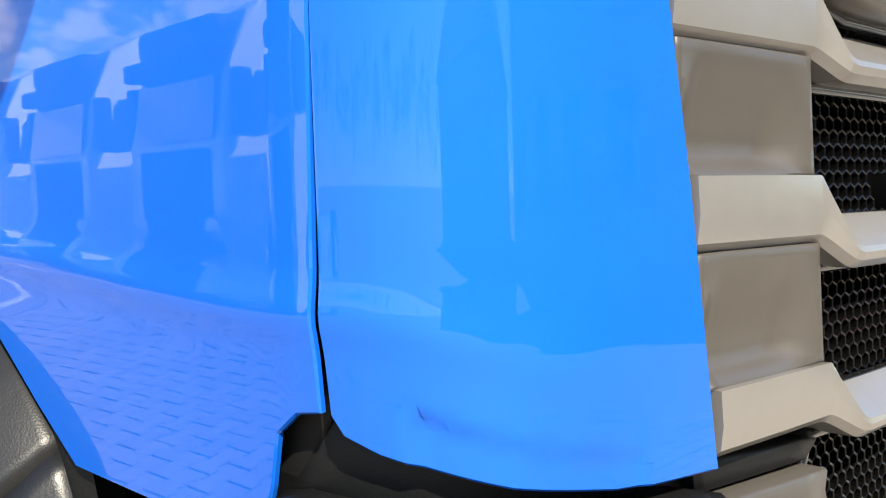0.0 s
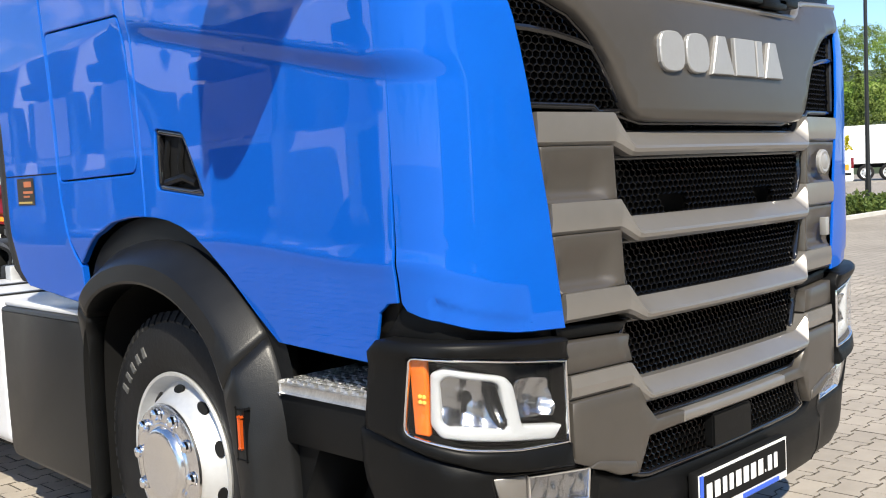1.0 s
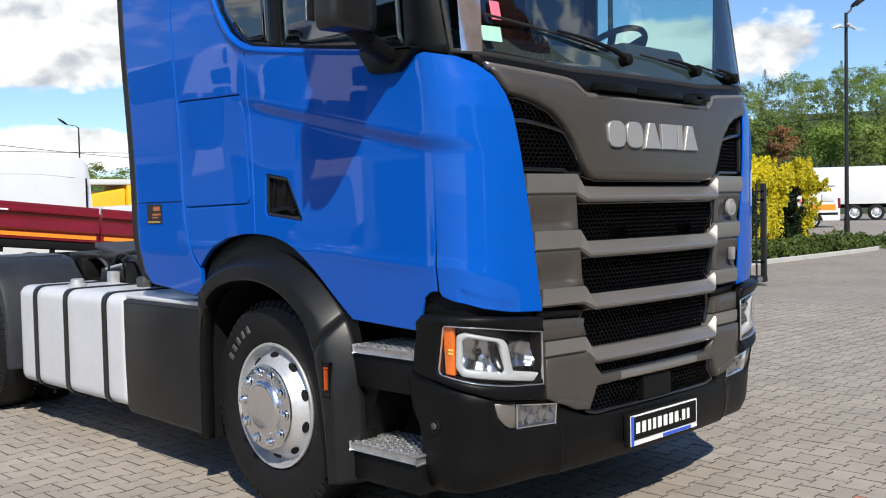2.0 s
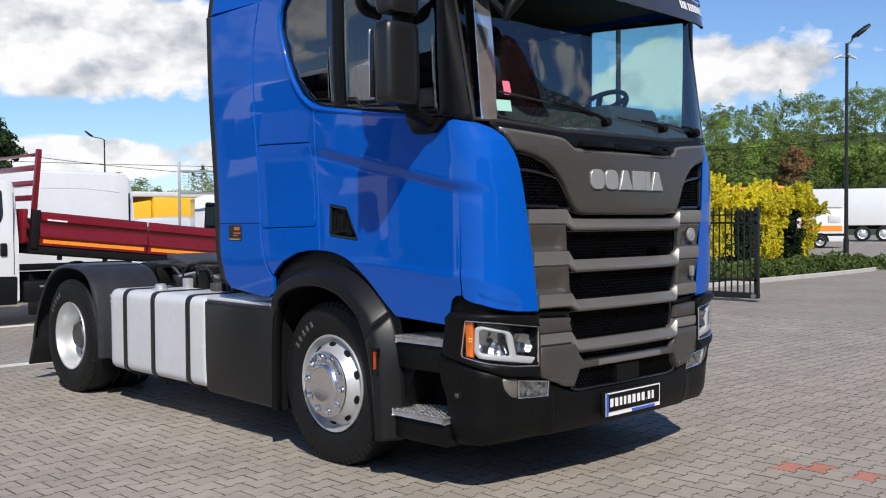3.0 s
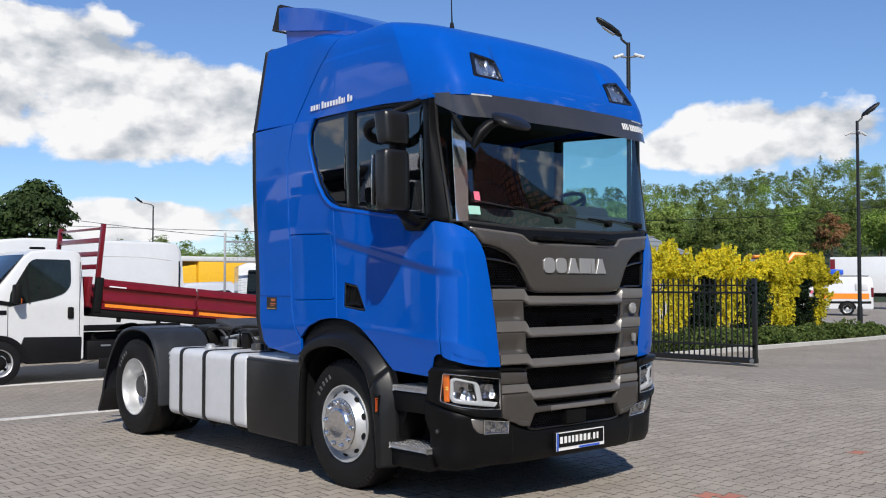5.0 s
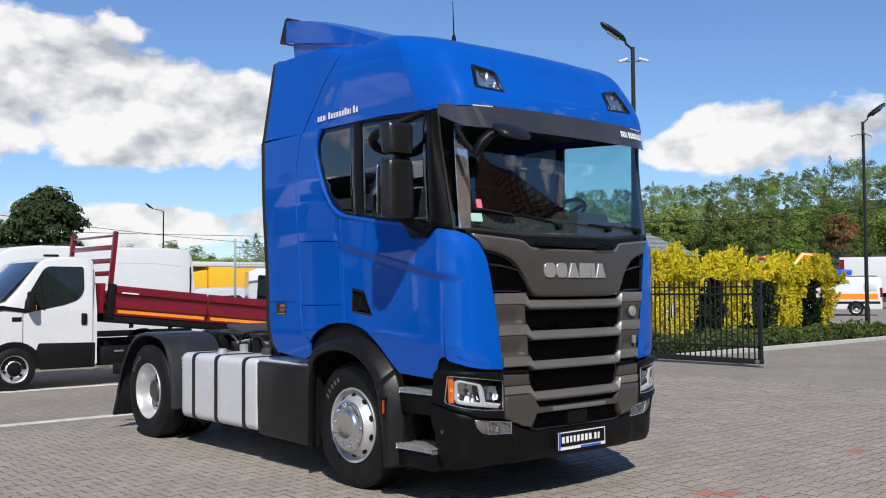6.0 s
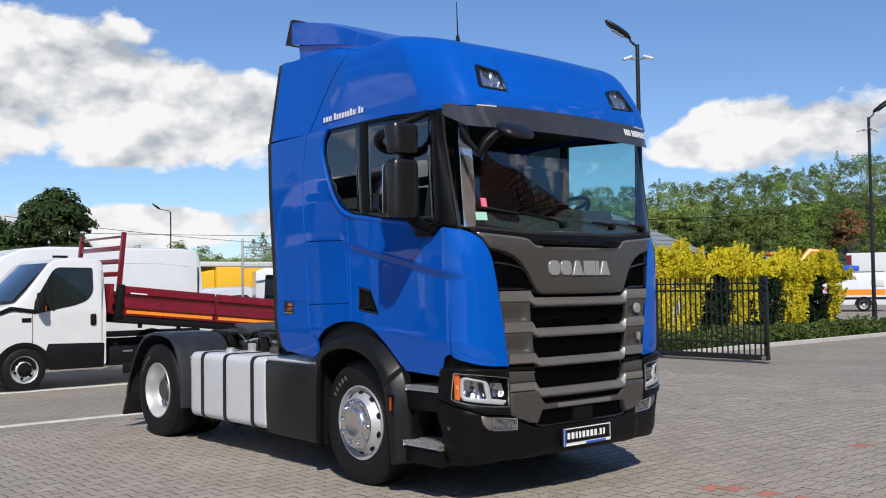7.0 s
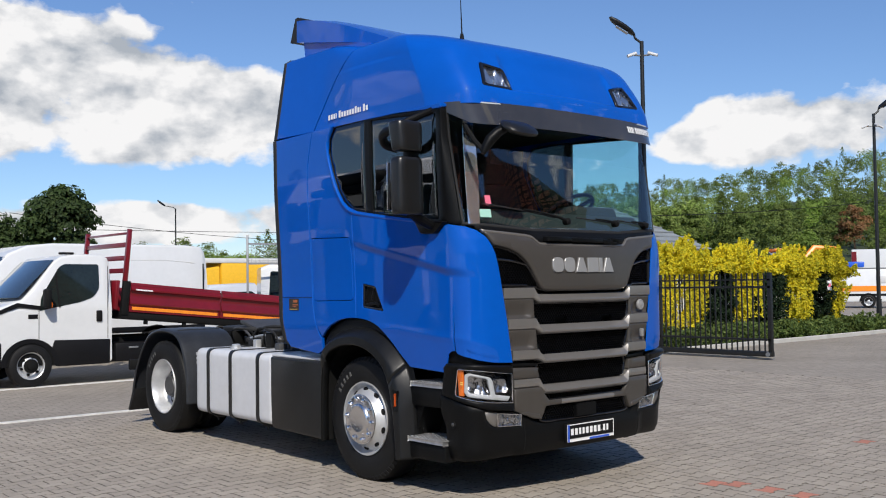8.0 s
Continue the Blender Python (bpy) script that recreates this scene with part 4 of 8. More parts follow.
for sgn in (1, -1):
    hm = [(sgn * u, z) for u, z in mesh1_half]
    insert(hm, depth=0.03)
    # thin bar across the upper mesh
    bm = bmesh.new()
    tube(bm, [nose(sgn * u, z, 0.02) for u, z in ((0.91, 1.752), (0.84, 1.75), (0.76, 1.742), (0.68, 1.728), (0.615, 1.712))], 0.009, 6)
    part("mesh_rib", bm, GLOSSBLK, truck)
insert(both([(0.42, 1.512), (0.50, 1.53), (0.56, 1.545), (0.53, 1.492)]), depth=0.04)


m2 = both([(0.552, 1.418), (0.556, 1.36), (0.515, 1.268), (0.48, 1.255)])
m3 = both([(0.538, 1.192), (0.530, 1.15), (0.495, 1.05), (0.46, 1.038)])
m4 = both([(0.50, 0.972), (0.52, 0.93), (0.485, 0.815), (0.46, 0.805)])
m5 = both([(0.47, 0.742), (0.46, 0.722), (0.43, 0.700)])
m6 = both([(0.46, 0.655), (0.475, 0.60), (0.505, 0.552), (0.44, 0.540)])
hole_a = rounded([(0.20, 1.272), (0.20, 1.318), (0.33, 1.318), (0.33, 1.272)], 0.02)
hole_b = [(-u, z) for u, z in hole_a]
insert(m2, gaps=(hole_a, hole_b))
insert(m3)
insert(m4, depth=0.05)
insert(m5, depth=0.03)
insert(m6, depth=0.03, gaps=([(-0.10, 0.5), (-0.10, 0.68), (0.14, 0.68), (0.14, 0.5)],))
bm = bmesh.new()
ps = [(-0.095, 0.545), (-0.095, 0.648), (0.135, 0.648), (0.135, 0.545)]
loft(bm, [[nose(u, z, 0.04) for u, z in ps], [nose(u, z, 0.004) for u, z in ps]], True, True)
bmesh.ops.recalc_face_normals(bm, faces=bm.faces)
bmesh.ops.bevel(bm, geom=list(bm.edges), offset=0.006, segments=2, affect="EDGES")
part("radar_cover", bm, PLASTIC, truck)


def slat(zs0, zs1, zc0, zc1, xe, xn, proud=0.002, deep=0.07):
    """A grille slat: a tall flat wing at each side that steps down to a chamfered bar in the middle. zs: wing's top and bottom; zc: bar's."""
    bm = bmesh.new()
    rings = []
    xs = sorted({-xe, -(xn + 0.035), -(xn + 0.028), -(xn + 0.018), -(xn + 0.008), -(xn - 0.004), -(xn - 0.014), -(xn - 0.02), -(xn - 0.032), *[i * 0.06 for i in range(-8, 9)], xn - 0.032, xn - 0.02, xn - 0.014, xn - 0.004, xn + 0.008, xn + 0.018, xn + 0.028, xn + 0.035, xe,
                 -(xe + xn) / 2, (xe + xn) / 2})
    for x in xs:
        k = ease(xn + 0.036, xn - 0.030, abs(x))
        zt, zb = zs0 + (zc0 - zs0) * k, zs1 + (zc1 - zs1) * k
        h = zt - zb
        ch = 0.50 * k * h
        pr = proud + 0.022 * k
        prof = [(deep, zt), (0.004 * (1 - k) - pr * 0.0 + 0.030 * k - 0.006, zt), (-pr, zt - 0.006 - ch), (-pr - 0.002, (zt + zb) / 2 - ch * 0.4), (-pr + 0.002, zb + 0.010), (-pr + 0.014, zb), (deep, zb)]
        rings.append([nose(-x, z, d) for d, z in prof])
    loft(bm, rings, True, True)
    bmesh.ops.recalc_face_normals(bm, faces=bm.faces)
    return part("grille_slat", bm, TAUPE, truck, angle=13)


slat(1.541, 1.456, 1.490, 1.425, 0.848, 0.532)
slat(1.312, 1.230, 1.262, 1.195, 0.810, 0.517)
slat(1.080, 1.004, 1.040, 0.976, 0.772, 0.495)
slat(0.868, 0.802, 0.812, 0.752, 0.765, 0.495)

# hollowed cheeks between the slats
for sgn in (1, -1):
    for zt, zb, xo, xi, xo2, xi2 in ((1.455, 1.312, 0.838, 0.563, 0.814, 0.555), (1.229, 1.081, 0.803, 0.542, 0.778, 0.533)):
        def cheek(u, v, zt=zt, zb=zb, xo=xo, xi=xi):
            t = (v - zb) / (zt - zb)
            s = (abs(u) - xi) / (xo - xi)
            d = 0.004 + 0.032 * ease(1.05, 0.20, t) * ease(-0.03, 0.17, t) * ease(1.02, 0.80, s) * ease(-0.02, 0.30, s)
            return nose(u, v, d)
        cp = [(sgn * xo, zt), (sgn * xi, zt), (sgn * xi2, zb), (sgn * xo2, zb)]
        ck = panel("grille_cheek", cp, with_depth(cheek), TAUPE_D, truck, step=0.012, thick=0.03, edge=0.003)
        if sgn < 0 and zt > 1.4:
            bm = bmesh.new()
            c = nose(-0.70, 1.385, -0.002)
            lathe(bm, [(0.006, 0.044), (-0.004, 0.043), (-0.009, 0.036), (-0.007, 0.028), (-0.012, 0.018), (-0.013, 0.0001)], c, "y", 20)
            part("round_badge", bm, SILVER, ck)
        if sgn < 0 and zt < 1.4:
            c = nose(-0.72, 1.155, -0.002)
            part("small_badge", boxbm(c.x - 0.012, c.x + 0.012, c.y - 0.008, c.y + 0.02, c.z - 0.032, c.z + 0.032, bevel=0.004), SILVER, ck)
    # lower corner plates beside the lower meshes
    lowp = [(0.768, 0.80), (0.765, 0.645), (0.735, 0.632), (0.655, 0.60), (0.60, 0.59), (0.515, 0.56), (0.485, 0.615), (0.465, 0.655), (0.30, 0.66), (0.30, 0.695), (0.43, 0.695), (0.475, 0.745), (0.485, 0.80)]
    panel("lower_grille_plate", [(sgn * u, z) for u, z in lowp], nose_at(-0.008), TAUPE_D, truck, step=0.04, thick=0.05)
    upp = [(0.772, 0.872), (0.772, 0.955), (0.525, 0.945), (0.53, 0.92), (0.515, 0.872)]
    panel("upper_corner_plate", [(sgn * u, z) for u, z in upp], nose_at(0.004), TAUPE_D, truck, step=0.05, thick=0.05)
    upb = [(0.78, 0.96), (0.785, 1.0), (0.50, 0.975), (0.53, 0.952)]
    panel("upper_black_plate", [(sgn * u, z) for u, z in upb], nose_at(0.03), PLASTIC, truck, step=0.05, thick=0.05)
    # small trim pocket in the lower plate
    tp = rounded([(0.60, 0.575), (0.655, 0.60), (0.72, 0.622), (0.68, 0.632), (0.60, 0.615), (0.53, 0.60), (0.522, 0.565)], 0.008, 2)
    panel("tow_cover", [(sgn * u, z) for u, z in tp], nose_at(-0.013), TAUPE_D, truck, step=0.04, thick=0.02)
bar6 = [(0.31, 0.694), (0.31, 0.658), (-0.31, 0.658), (-0.31, 0.694)]
panel("lower_grille_bar", bar6, nose_at(-0.010), TAUPE, truck, step=0.05, thick=0.06, edge=0.008)

# ---- bumper ----
top_half = [(0.0, 0.525), (0.44, 0.525), (0.50, 0.533), (0.735, 0.625), (0.80, 0.64), (0.92, 0.655), (1.05, 0.68), (1.15, 0.705), (uy(0.30), 0.735), (uy(0.42), 0.762), (uy(0.47), 0.76)]
bot_half = [(uy(0.47), 0.62), (uy(0.44), 0.55), (uy(0.43), 0.30), (uy(0.36), 0.285), (1.1, 0.29), (0.8, 0.30), (0.0, 0.305)]
bump_half = top_half + bot_half
bump_poly = bump_half[:-1] + [(0.0, 0.305)] + [(-u, z) for u, z in reversed(bump_half[1:-1])]
fog_poly = [(0.682, 0.523), (0.684, 0.616), (0.80, 0.630), (1.025, 0.653), (1.005, 0.59), (0.968, 0.552), (0.93, 0.535)]


def bump0(u, v):
    """The bumper swells forward and tucks in towards the road."""
    d = 0.012 + 0.012 * ease(0.60, 0.50, v) + 0.03 * ease(0.38, 0.27, v) - 0.016 * ease(0.50, 0.47, v) * ease(0.72, 0.66, abs(u)) - 0.010 * ease(0.60, 0.66, v)
    return nose(u, v, d)


bump = with_depth(bump0)
bumper = panel("bumper", bump_poly, bump, PLASTIC, truck, holes=[rounded(fog_poly, 0.01, 2), mirrored(rounded(fog_poly, 0.01, 2))], step=0.035, thick=0.08, edge=0.008, label="black grained plastic front bumper")
for sgn in (1, -1):
    def f(poly):
        return poly if sgn > 0 else mirrored(poly)
    # fog lamp: plate, reflector, clear lens
    fp = rounded(fog_poly, 0.01, 2)
    fl = panel("fog_lamp", f([(0.908, 0.538), (0.920, 0.642), (1.022, 0.650), (1.002, 0.592), (0.966, 0.556), (0.935, 0.540)]), with_depth(lambda u, v: bump(u, v, 0.006)), TAUPE, truck, step=0.04, thick=0.02, label="fog lamp with silver-grey surround")
    pl = [(0.690, 0.531), (0.692, 0.609), (0.912, 0.635), (0.900, 0.540)]
    panel("fog_reflector", f(pl), with_depth(lambda u, v: bump(u, v, 0.028 + 0.006 * math.sin(u * 120 + 40 * v) + 0.003 * math.sin(u * 61 - 90 * v))), REFLECTOR, fl, step=0.012, thick=0.0, edge=0.001)
    panel("fog_lens", f(pl), with_depth(lambda u, v: bump(u, v, 0.005)), LENS, fl, step=0.05, thick=0.0, edge=0.001)
    ft = [(0.685, 0.526), (0.687, 0.614), (0.917, 0.640), (0.905, 0.536)]
    panel("fog_bezel", f(ft), with_depth(lambda u, v: bump(u, v, 0.002)), CHROME, fl, holes=[f(offset_in(densify(ft, 0.05), 0.008))], step=0.05, thick=0.03, edge=0.002)
    # towing eye
    c = bump(sgn * uy(0.345), 0.555, -0.001)
    bm = bmesh.new()
    lathe(bm, [(0.0, 0.030), (-0.004, 0.028), (-0.003, 0.020), (0.02, 0.018), (0.02, 0.0001)], c, "x", 20, flip=sgn)
    part("towing_eye", bm, BLACK, bumper)
    bm = bmesh.new()
    lathe(bm, [(0.014, 0.016), (-0.002, 0.015), (-0.005, 0.010), (-0.006, 0.0001)], c + Vector((0, 0.004, 0)), "x", 14, flip=sgn)
    part("towing_bolt", bm, GALV_D, bumper)

    # joint between the bumper's corner and its middle
    part("bumper_joint", tube(bmesh.new(), [bump(sgn * 0.655, z, 0.001) for z in (0.31, 0.36, 0.40, 0.44, 0.48, 0.50, 0.53, 0.56)], 0.0035, 6), BLACK, bumper)

    # ---- headlamp ----
    bez_poly = [(0.782, 0.645), (0.785, 0.975), (0.95, 0.985), (1.08, 0.995), (uy(0.30), 1.0), (uy(0.36), 1.0), (uy(0.40), 0.965), (uy(0.43), 0.80), (uy(0.43), 0.765), (uy(0.30), 0.74), (1.15, 0.71), (1.05, 0.685), (0.92, 0.66)]
    glass_poly = rounded([(0.787, 0.705), (0.790, 0.918), (0.90, 0.932), (1.06, 0.952), (uy(0.268), 0.964), (uy(0.295), 0.77), (1.10, 0.735), (0.95, 0.715)], [0.004, 0.004, 0.004, 0.02, 0.025, 0.025, 0.02, 0.01], 3)

    def bez0(u, v):
        return nose(u, v, -0.016 - 0.012 * ease(0.94, 0.975, v) * ease(0.78, 0.8, abs(u)) - 0.010 * ease(0.70, 0.66, v))
    hs = with_depth(bez0)
    hl = panel("headlamp_surround", f(bez_poly), hs, PLASTIC, truck, holes=[f(glass_poly)], step=0.03, thick=0.07, edge=0.008)
    lampgrp = panel("headlamp_housing", f(glass_poly), with_depth(lambda u, v: hs(u, v, 0.065)), LAMPBLK, hl, step=0.05, thick=0.0, edge=0.001)
    panel("headlamp_lens", f(offset_in(densify(glass_poly, 0.03), 0.001)), with_depth(lambda u, v: hs(u, v, 0.004)), LENS, hl, step=0.03, thick=0.0, edge=0.001)
    panel("headlamp_rim", f(densify(glass_poly, 0.03)), with_depth(lambda u, v: hs(u, v, 0.002)), CHROME, hl, holes=[f(offset_in(densify(glass_poly, 0.03), 0.005))], step=0.05, thick=0.01, edge=0.001)
    UL, URR = uy(0.283), 0.79

    def Q(fu, fz):
        """A place in the lamp: fu from its outer end to its inner, fz from its foot to its top."""
        return (UL + (URR - UL) * fu, 0.765 - 0.058 * fu + (0.196 + 0.014 * fu) * fz)

    def QP(pts, r=0.012):
        return rounded([Q(a, b) for a, b in pts], r, 3)
    indi = panel("turn_indicator", f(QP([(0.03, 0.03), (0.015, 0.97), (0.125, 0.97), (0.125, 0.04)], 0.006)), with_depth(lambda u, v: hs(u, v, 0.014)), AMBER, hl, step=0.03, thick=0.02, edge=0.006)
    bm = bmesh.new()
    for k in range(4):
        cu, cv = Q(0.085 + 0.025 * (k % 2), 0.47 + 0.07 * (k // 2))
        bmesh.ops.create_icosphere(bm, subdivisions=1, radius=0.006, matrix=Matrix.Translation(hs(sgn * cu, cv, 0.012)))
    part("indicator_bulb", bm, mat("amber_spark", (1.0, 0.62, 0.12), 0.15, coat=1), hl)
    # white light guide: a C round the main bowl that runs out into a blade along the foot
    c_out = QP([(0.13, 0.20), (0.19, 0.05), (0.92, 0.04), (0.985, 0.21), (0.68, 0.23), (0.63, 0.72), (0.58, 0.83), (0.22, 0.91), (0.145, 0.84)], 0.010)
    c_in = QP([(0.195, 0.25), (0.235, 0.19), (0.585, 0.20), (0.540, 0.72), (0.50, 0.77), (0.24, 0.82), (0.195, 0.74)], 0.010)
    panel("light_guide", f(c_out), with_depth(lambda u, v: hs(u, v, 0.016)), LAMPWHITE, hl, holes=[f(c_in)], step=0.03, thick=0.03, edge=0.005)

    # bowls
    def bowl(name, corners, depth):
        q = QP(corners, 0.014)
        cu, cv = sum(p[0] for p in q) / len(q), sum(p[1] for p in q) / len(q)
        hu, hv = max(abs(p[0] - cu) for p in q), max(abs(p[1] - cv) for p in q)

        def S0(u, v):
            a, b = (abs(u) - cu) / hu, (v - cv) / hv
            return hs(u, v, 0.022 + depth * max(0.0, 1 - a * a * 0.9 - b * b * 0.6) + 0.0035 * math.sin(a * 8 + b * 2) + 0.002 * math.sin(b * 11 - a * 5))
        panel(name, f(q), with_depth(S0), REFLECTOR, hl, step=0.008, thick=0.0, edge=0.001)
    bowl("main_beam_bowl", [(0.19, 0.17), (0.60, 0.18), (0.55, 0.79), (0.19, 0.84)], 0.045)
    bowl("low_beam_bowl", [(0.665, 0.30), (0.945, 0.34), (0.90, 0.79), (0.64, 0.78)], 0.035)
    panel("lamp_fin", f(QP([(0.455, 0.77), (0.515, 0.76), (0.590, 0.24), (0.535, 0.19), (0.485, 0.40)], 0.006)), with_depth(lambda u, v: hs(u, v, 0.019)), LAMPBLK, hl, holes=[f(QP([(0.48, 0.72), (0.51, 0.71), (0.560, 0.28), (0.535, 0.27), (0.50, 0.42)], 0.004))], step=0.03, thick=0.03, edge=0.003)
    # dark band between lamp surround and blue panel
    bp = [(0.775, 0.95), (0.79, 1.03), (UG, 1.10), (uy(0.42), 1.10), (uy(0.45), 0.95)]
    panel("black_band", f(bp), nose_at(0.045), PLASTIC, truck, step=0.06, thick=0.05)

# ---- number plate holder with a dealer's plate ----
plate = thing("plate_holder", "dealer plate in a black holder on the bumper", "plate")
yb = 0.018
part("holder", boxbm(-0.275, 0.275, yb + 0.0, yb + 0.03, 0.358, 0.502, bevel=0.005), BLACK, plate)
part("plate_sheet", boxbm(-0.268, 0.268, yb - 0.004, yb + 0.004, 0.364, 0.496), PLATEW, plate)
part("plate_field", boxbm(-0.248, 0.256, yb - 0.008, yb, 0.389, 0.489), BLACK, plate)
part("plate_band", boxbm(-0.02, 0.21, yb - 0.008, yb, 0.367, 0.381), PLATEB, plate)
part("plate_corner", boxbm(-0.267, -0.25, yb - 0.0078, yb, 0.366, 0.494), PLATEB, plate)
xx = -0.24
for i, w in enumerate([1, 1, 0.85, 0.85, 1, 1, 1, 1, 0.35, 0.9, 0.8]):
    ww = 0.046 * w
    part("lettering_bar", boxbm(xx + 0.004, xx + ww - 0.014, yb - 0.0105, yb - 0.006, 0.416, 0.464 if i != 8 else 0.426), PLATEW, plate, smooth=False)
    xx += ww
# ---- wheels, arches, steps, tank, chassis ----
def wheel(centre, front, sgn, parent_name="wheel"):
    """One road wheel; sgn -1 puts its outer face towards -x. centre: hub, at the plane of the rim's outer lip."""
    cx, cy, cz = centre
    w = thing("wheel", "", "")
    w.parent = truck
    fl = -sgn
    # profile runs along the axle, positive outwards
    def P(prof):
        return [(-a * fl, r) for a, r in prof]
    bm = bmesh.new()
    prof = [(-0.245, 0.292), (-0.262, 0.33), (-0.270, 0.40), (-0.262, 0.455), (-0.245, 0.485), (-0.22, 0.498), (-0.125, 0.505), (-0.03, 0.498), (-0.008, 0.486), (0.008, 0.458), (0.018, 0.41), (0.016, 0.35), (0.006, 0.315), (-0.004, 0.296), (-0.02, 0.290)]
    lathe(bm, P(prof), centre, "x", 72)
    bmesh.ops.recalc_face_normals(bm, faces=bm.faces)
    tyre = part("tyre", bm, TYRE, w)
    # tread grooves and shoulder lugs
    bm = bmesh.new()
    for k in range(64):
        t = 2 * math.pi * k / 64
        for a0, a1, r0 in ((-0.012, 0.004, 0.489), (-0.262, -0.238, 0.489)):
            q = Matrix.Translation(Vector((cx, cy, cz))) @ Matrix.Rotation(t, 4, "X")
            v = [q @ Vector((-a * fl, rr * 1.0, s)) for a, rr, s in ((a0, r0 - 0.006, -0.017), (a1, r0 - 0.035, -0.017), (a1, r0 - 0.035, 0.017), (a0, r0 - 0.006, 0.017),)]
            u = [q @ Vector((-a * fl, rr * 1.0, s)) for a, rr, s in ((a0, r0 + 0.010, -0.015), (a1 + 0.004, r0 - 0.020, -0.015), (a1 + 0.004, r0 - 0.020, 0.015), (a0, r0 + 0.010, 0.015))]
            loft(bm, [v, u], True, True)
    bmesh.ops.recalc_face_normals(bm, faces=bm.faces)
    tagged(part("tread_lug", bm, TYRE, w, smooth=False), kind="stuff")
    # raised sidewall lettering as plain bars
    for k in range(5):
        bm = bmesh.new()
        t = radians(32 + 7.5 * k) if sgn < 0 else radians(148 - 7.5 * k)
        q = Matrix.Translation(Vector((cx, cy, cz))) @ Matrix.Rotation(t, 4, "X")
        v = [q @ Vector((-0.0165 * fl, rr, s)) for rr, s in ((0.372, -0.012), (0.372, 0.012), (0.412, 0.010), (0.412, -0.010))]
        u = [q @ Vector((-0.0215 * fl, rr, s)) for rr, s in ((0.374, -0.010), (0.374, 0.010), (0.410, 0.008), (0.410, -0.008))]
        loft(bm, [v, u], True, True)
        bmesh.ops.recalc_face_normals(bm, faces=bm.faces)
        part("sidewall_bar", bm, TYREMARK, tyre, smooth=False)
    if front:
        rim = [(-0.02, 0.286), (0.004, 0.2985), (0.012, 0.296), (0.010, 0.286), (-0.012, 0.278), (-0.03, 0.268), (-0.035, 0.262), (-0.028, 0.252), (-0.005, 0.238), (0.018, 0.222), (0.034, 0.205), (0.042, 0.198), (0.048, 0.196), (0.050, 0.190), (0.052, 0.130), (0.05, 0.0001)]
        bm = bmesh.new()
        lathe(bm, P(rim), centre, "x", 72)
        bmesh.ops.recalc_face_normals(bm, faces=bm.faces)
        rm = part("rim", bm, STEELW, w)
        bm = bmesh.new()
        lathe(bm, P([(0.050, 0.201), (0.058, 0.199), (0.061, 0.192), (0.061, 0.140), (0.066, 0.136), (0.066, 0.128), (0.078, 0.122), (0.084, 0.114), (0.085, 0.100), (0.083, 0.094), (0.084, 0.0001)]), centre, "x", 64)
        bmesh.ops.recalc_face_normals(bm, faces=bm.faces)
        part("hub_cover", bm, ALU, w)
        R0, A0, nut_a = 0.167, 0.061, 0.064
    else:
        rim = [(-0.02, 0.286), (0.004, 0.2985), (0.012, 0.296), (0.010, 0.286), (-0.015, 0.276), (-0.05, 0.268), (-0.10, 0.262), (-0.15, 0.250), (-0.17, 0.235), (-0.168, 0.225), (-0.155, 0.215)]
        bm = bmesh.new()
        lathe(bm, P(rim), centre, "x", 72)
        bmesh.ops.recalc_face_normals(bm, faces=bm.faces)
        part("rim", bm, STEELW, w)
        bm = bmesh.new()
        lathe(bm, P([(-0.155, 0.216), (-0.15, 0.20), (-0.152, 0.13), (-0.13, 0.125), (-0.09, 0.12), (-0.06, 0.105), (-0.055, 0.0001)]), centre, "x", 48)
        bmesh.ops.recalc_face_normals(bm, faces=bm.faces)
        part("hub", bm, GALV_D, w)
        R0, A0, nut_a = 0.167, -0.152, -0.150
    # ventilation holes
    for k in range(10):
        t = 2 * math.pi * (k + 0.5) / 10
        d = Vector((0, math.cos(t), math.sin(t)))
        if front:
            c = Vector(centre) + d * 0.240 + Vector((0.0 * fl, 0, 0)) + Vector((-(-0.004) * fl, 0, 0)) * 1
            n = (Vector((-1.0 * fl, 0, 0)) * 0.82 + d * 0.62).normalized()
        else:
            c = Vector(centre) + d * 0.213 + Vector((0.158 * fl, 0, 0))
            n = (Vector((-1.0 * fl, 0, 0)) - d * 0.3).normalized()
        q = n.to_track_quat("Z", "Y")
        tang = Vector((0, -math.sin(t), math.cos(t)))
        rad = n.cross(tang)
        bm = bmesh.new()
        ring0 = [c + n * 0.0035 + tang * (0.027 * math.cos(a)) + rad * (0.016 * math.sin(a)) for a in [2 * math.pi * i / 14 for i in range(14)]]
        bm.faces.new([bm.verts.new(p) for p in ring0])
        ring1 = [c - n * 0.004 + tang * (0.0275 * math.cos(a)) + rad * (0.0165 * math.sin(a)) for a in [2 * math.pi * i / 14 for i in range(14)]]
        loft(bm, [ring1, ring0], True, False)
        part("vent_hole", bm, BLACK, w)
    # nuts with chromed caps
    for k in range(10):
        t = 2 * math.pi * k / 10 + 0.1
        c = Vector(centre) + Vector((-nut_a * fl, R0 * math.cos(t), R0 * math.sin(t)))
        bm = bmesh.new()
        lathe(bm, P([(0.0, 0.0235), (0.005, 0.0235), (0.006, 0.020), (0.014, 0.018), (0.019, 0.012), (0.021, 0.0001)]), c, "x", 12)
        bmesh.ops.recalc_face_normals(bm, faces=bm.faces)
        part("nut_cap", bm, CHROME if front else STEELW, w)
    return w


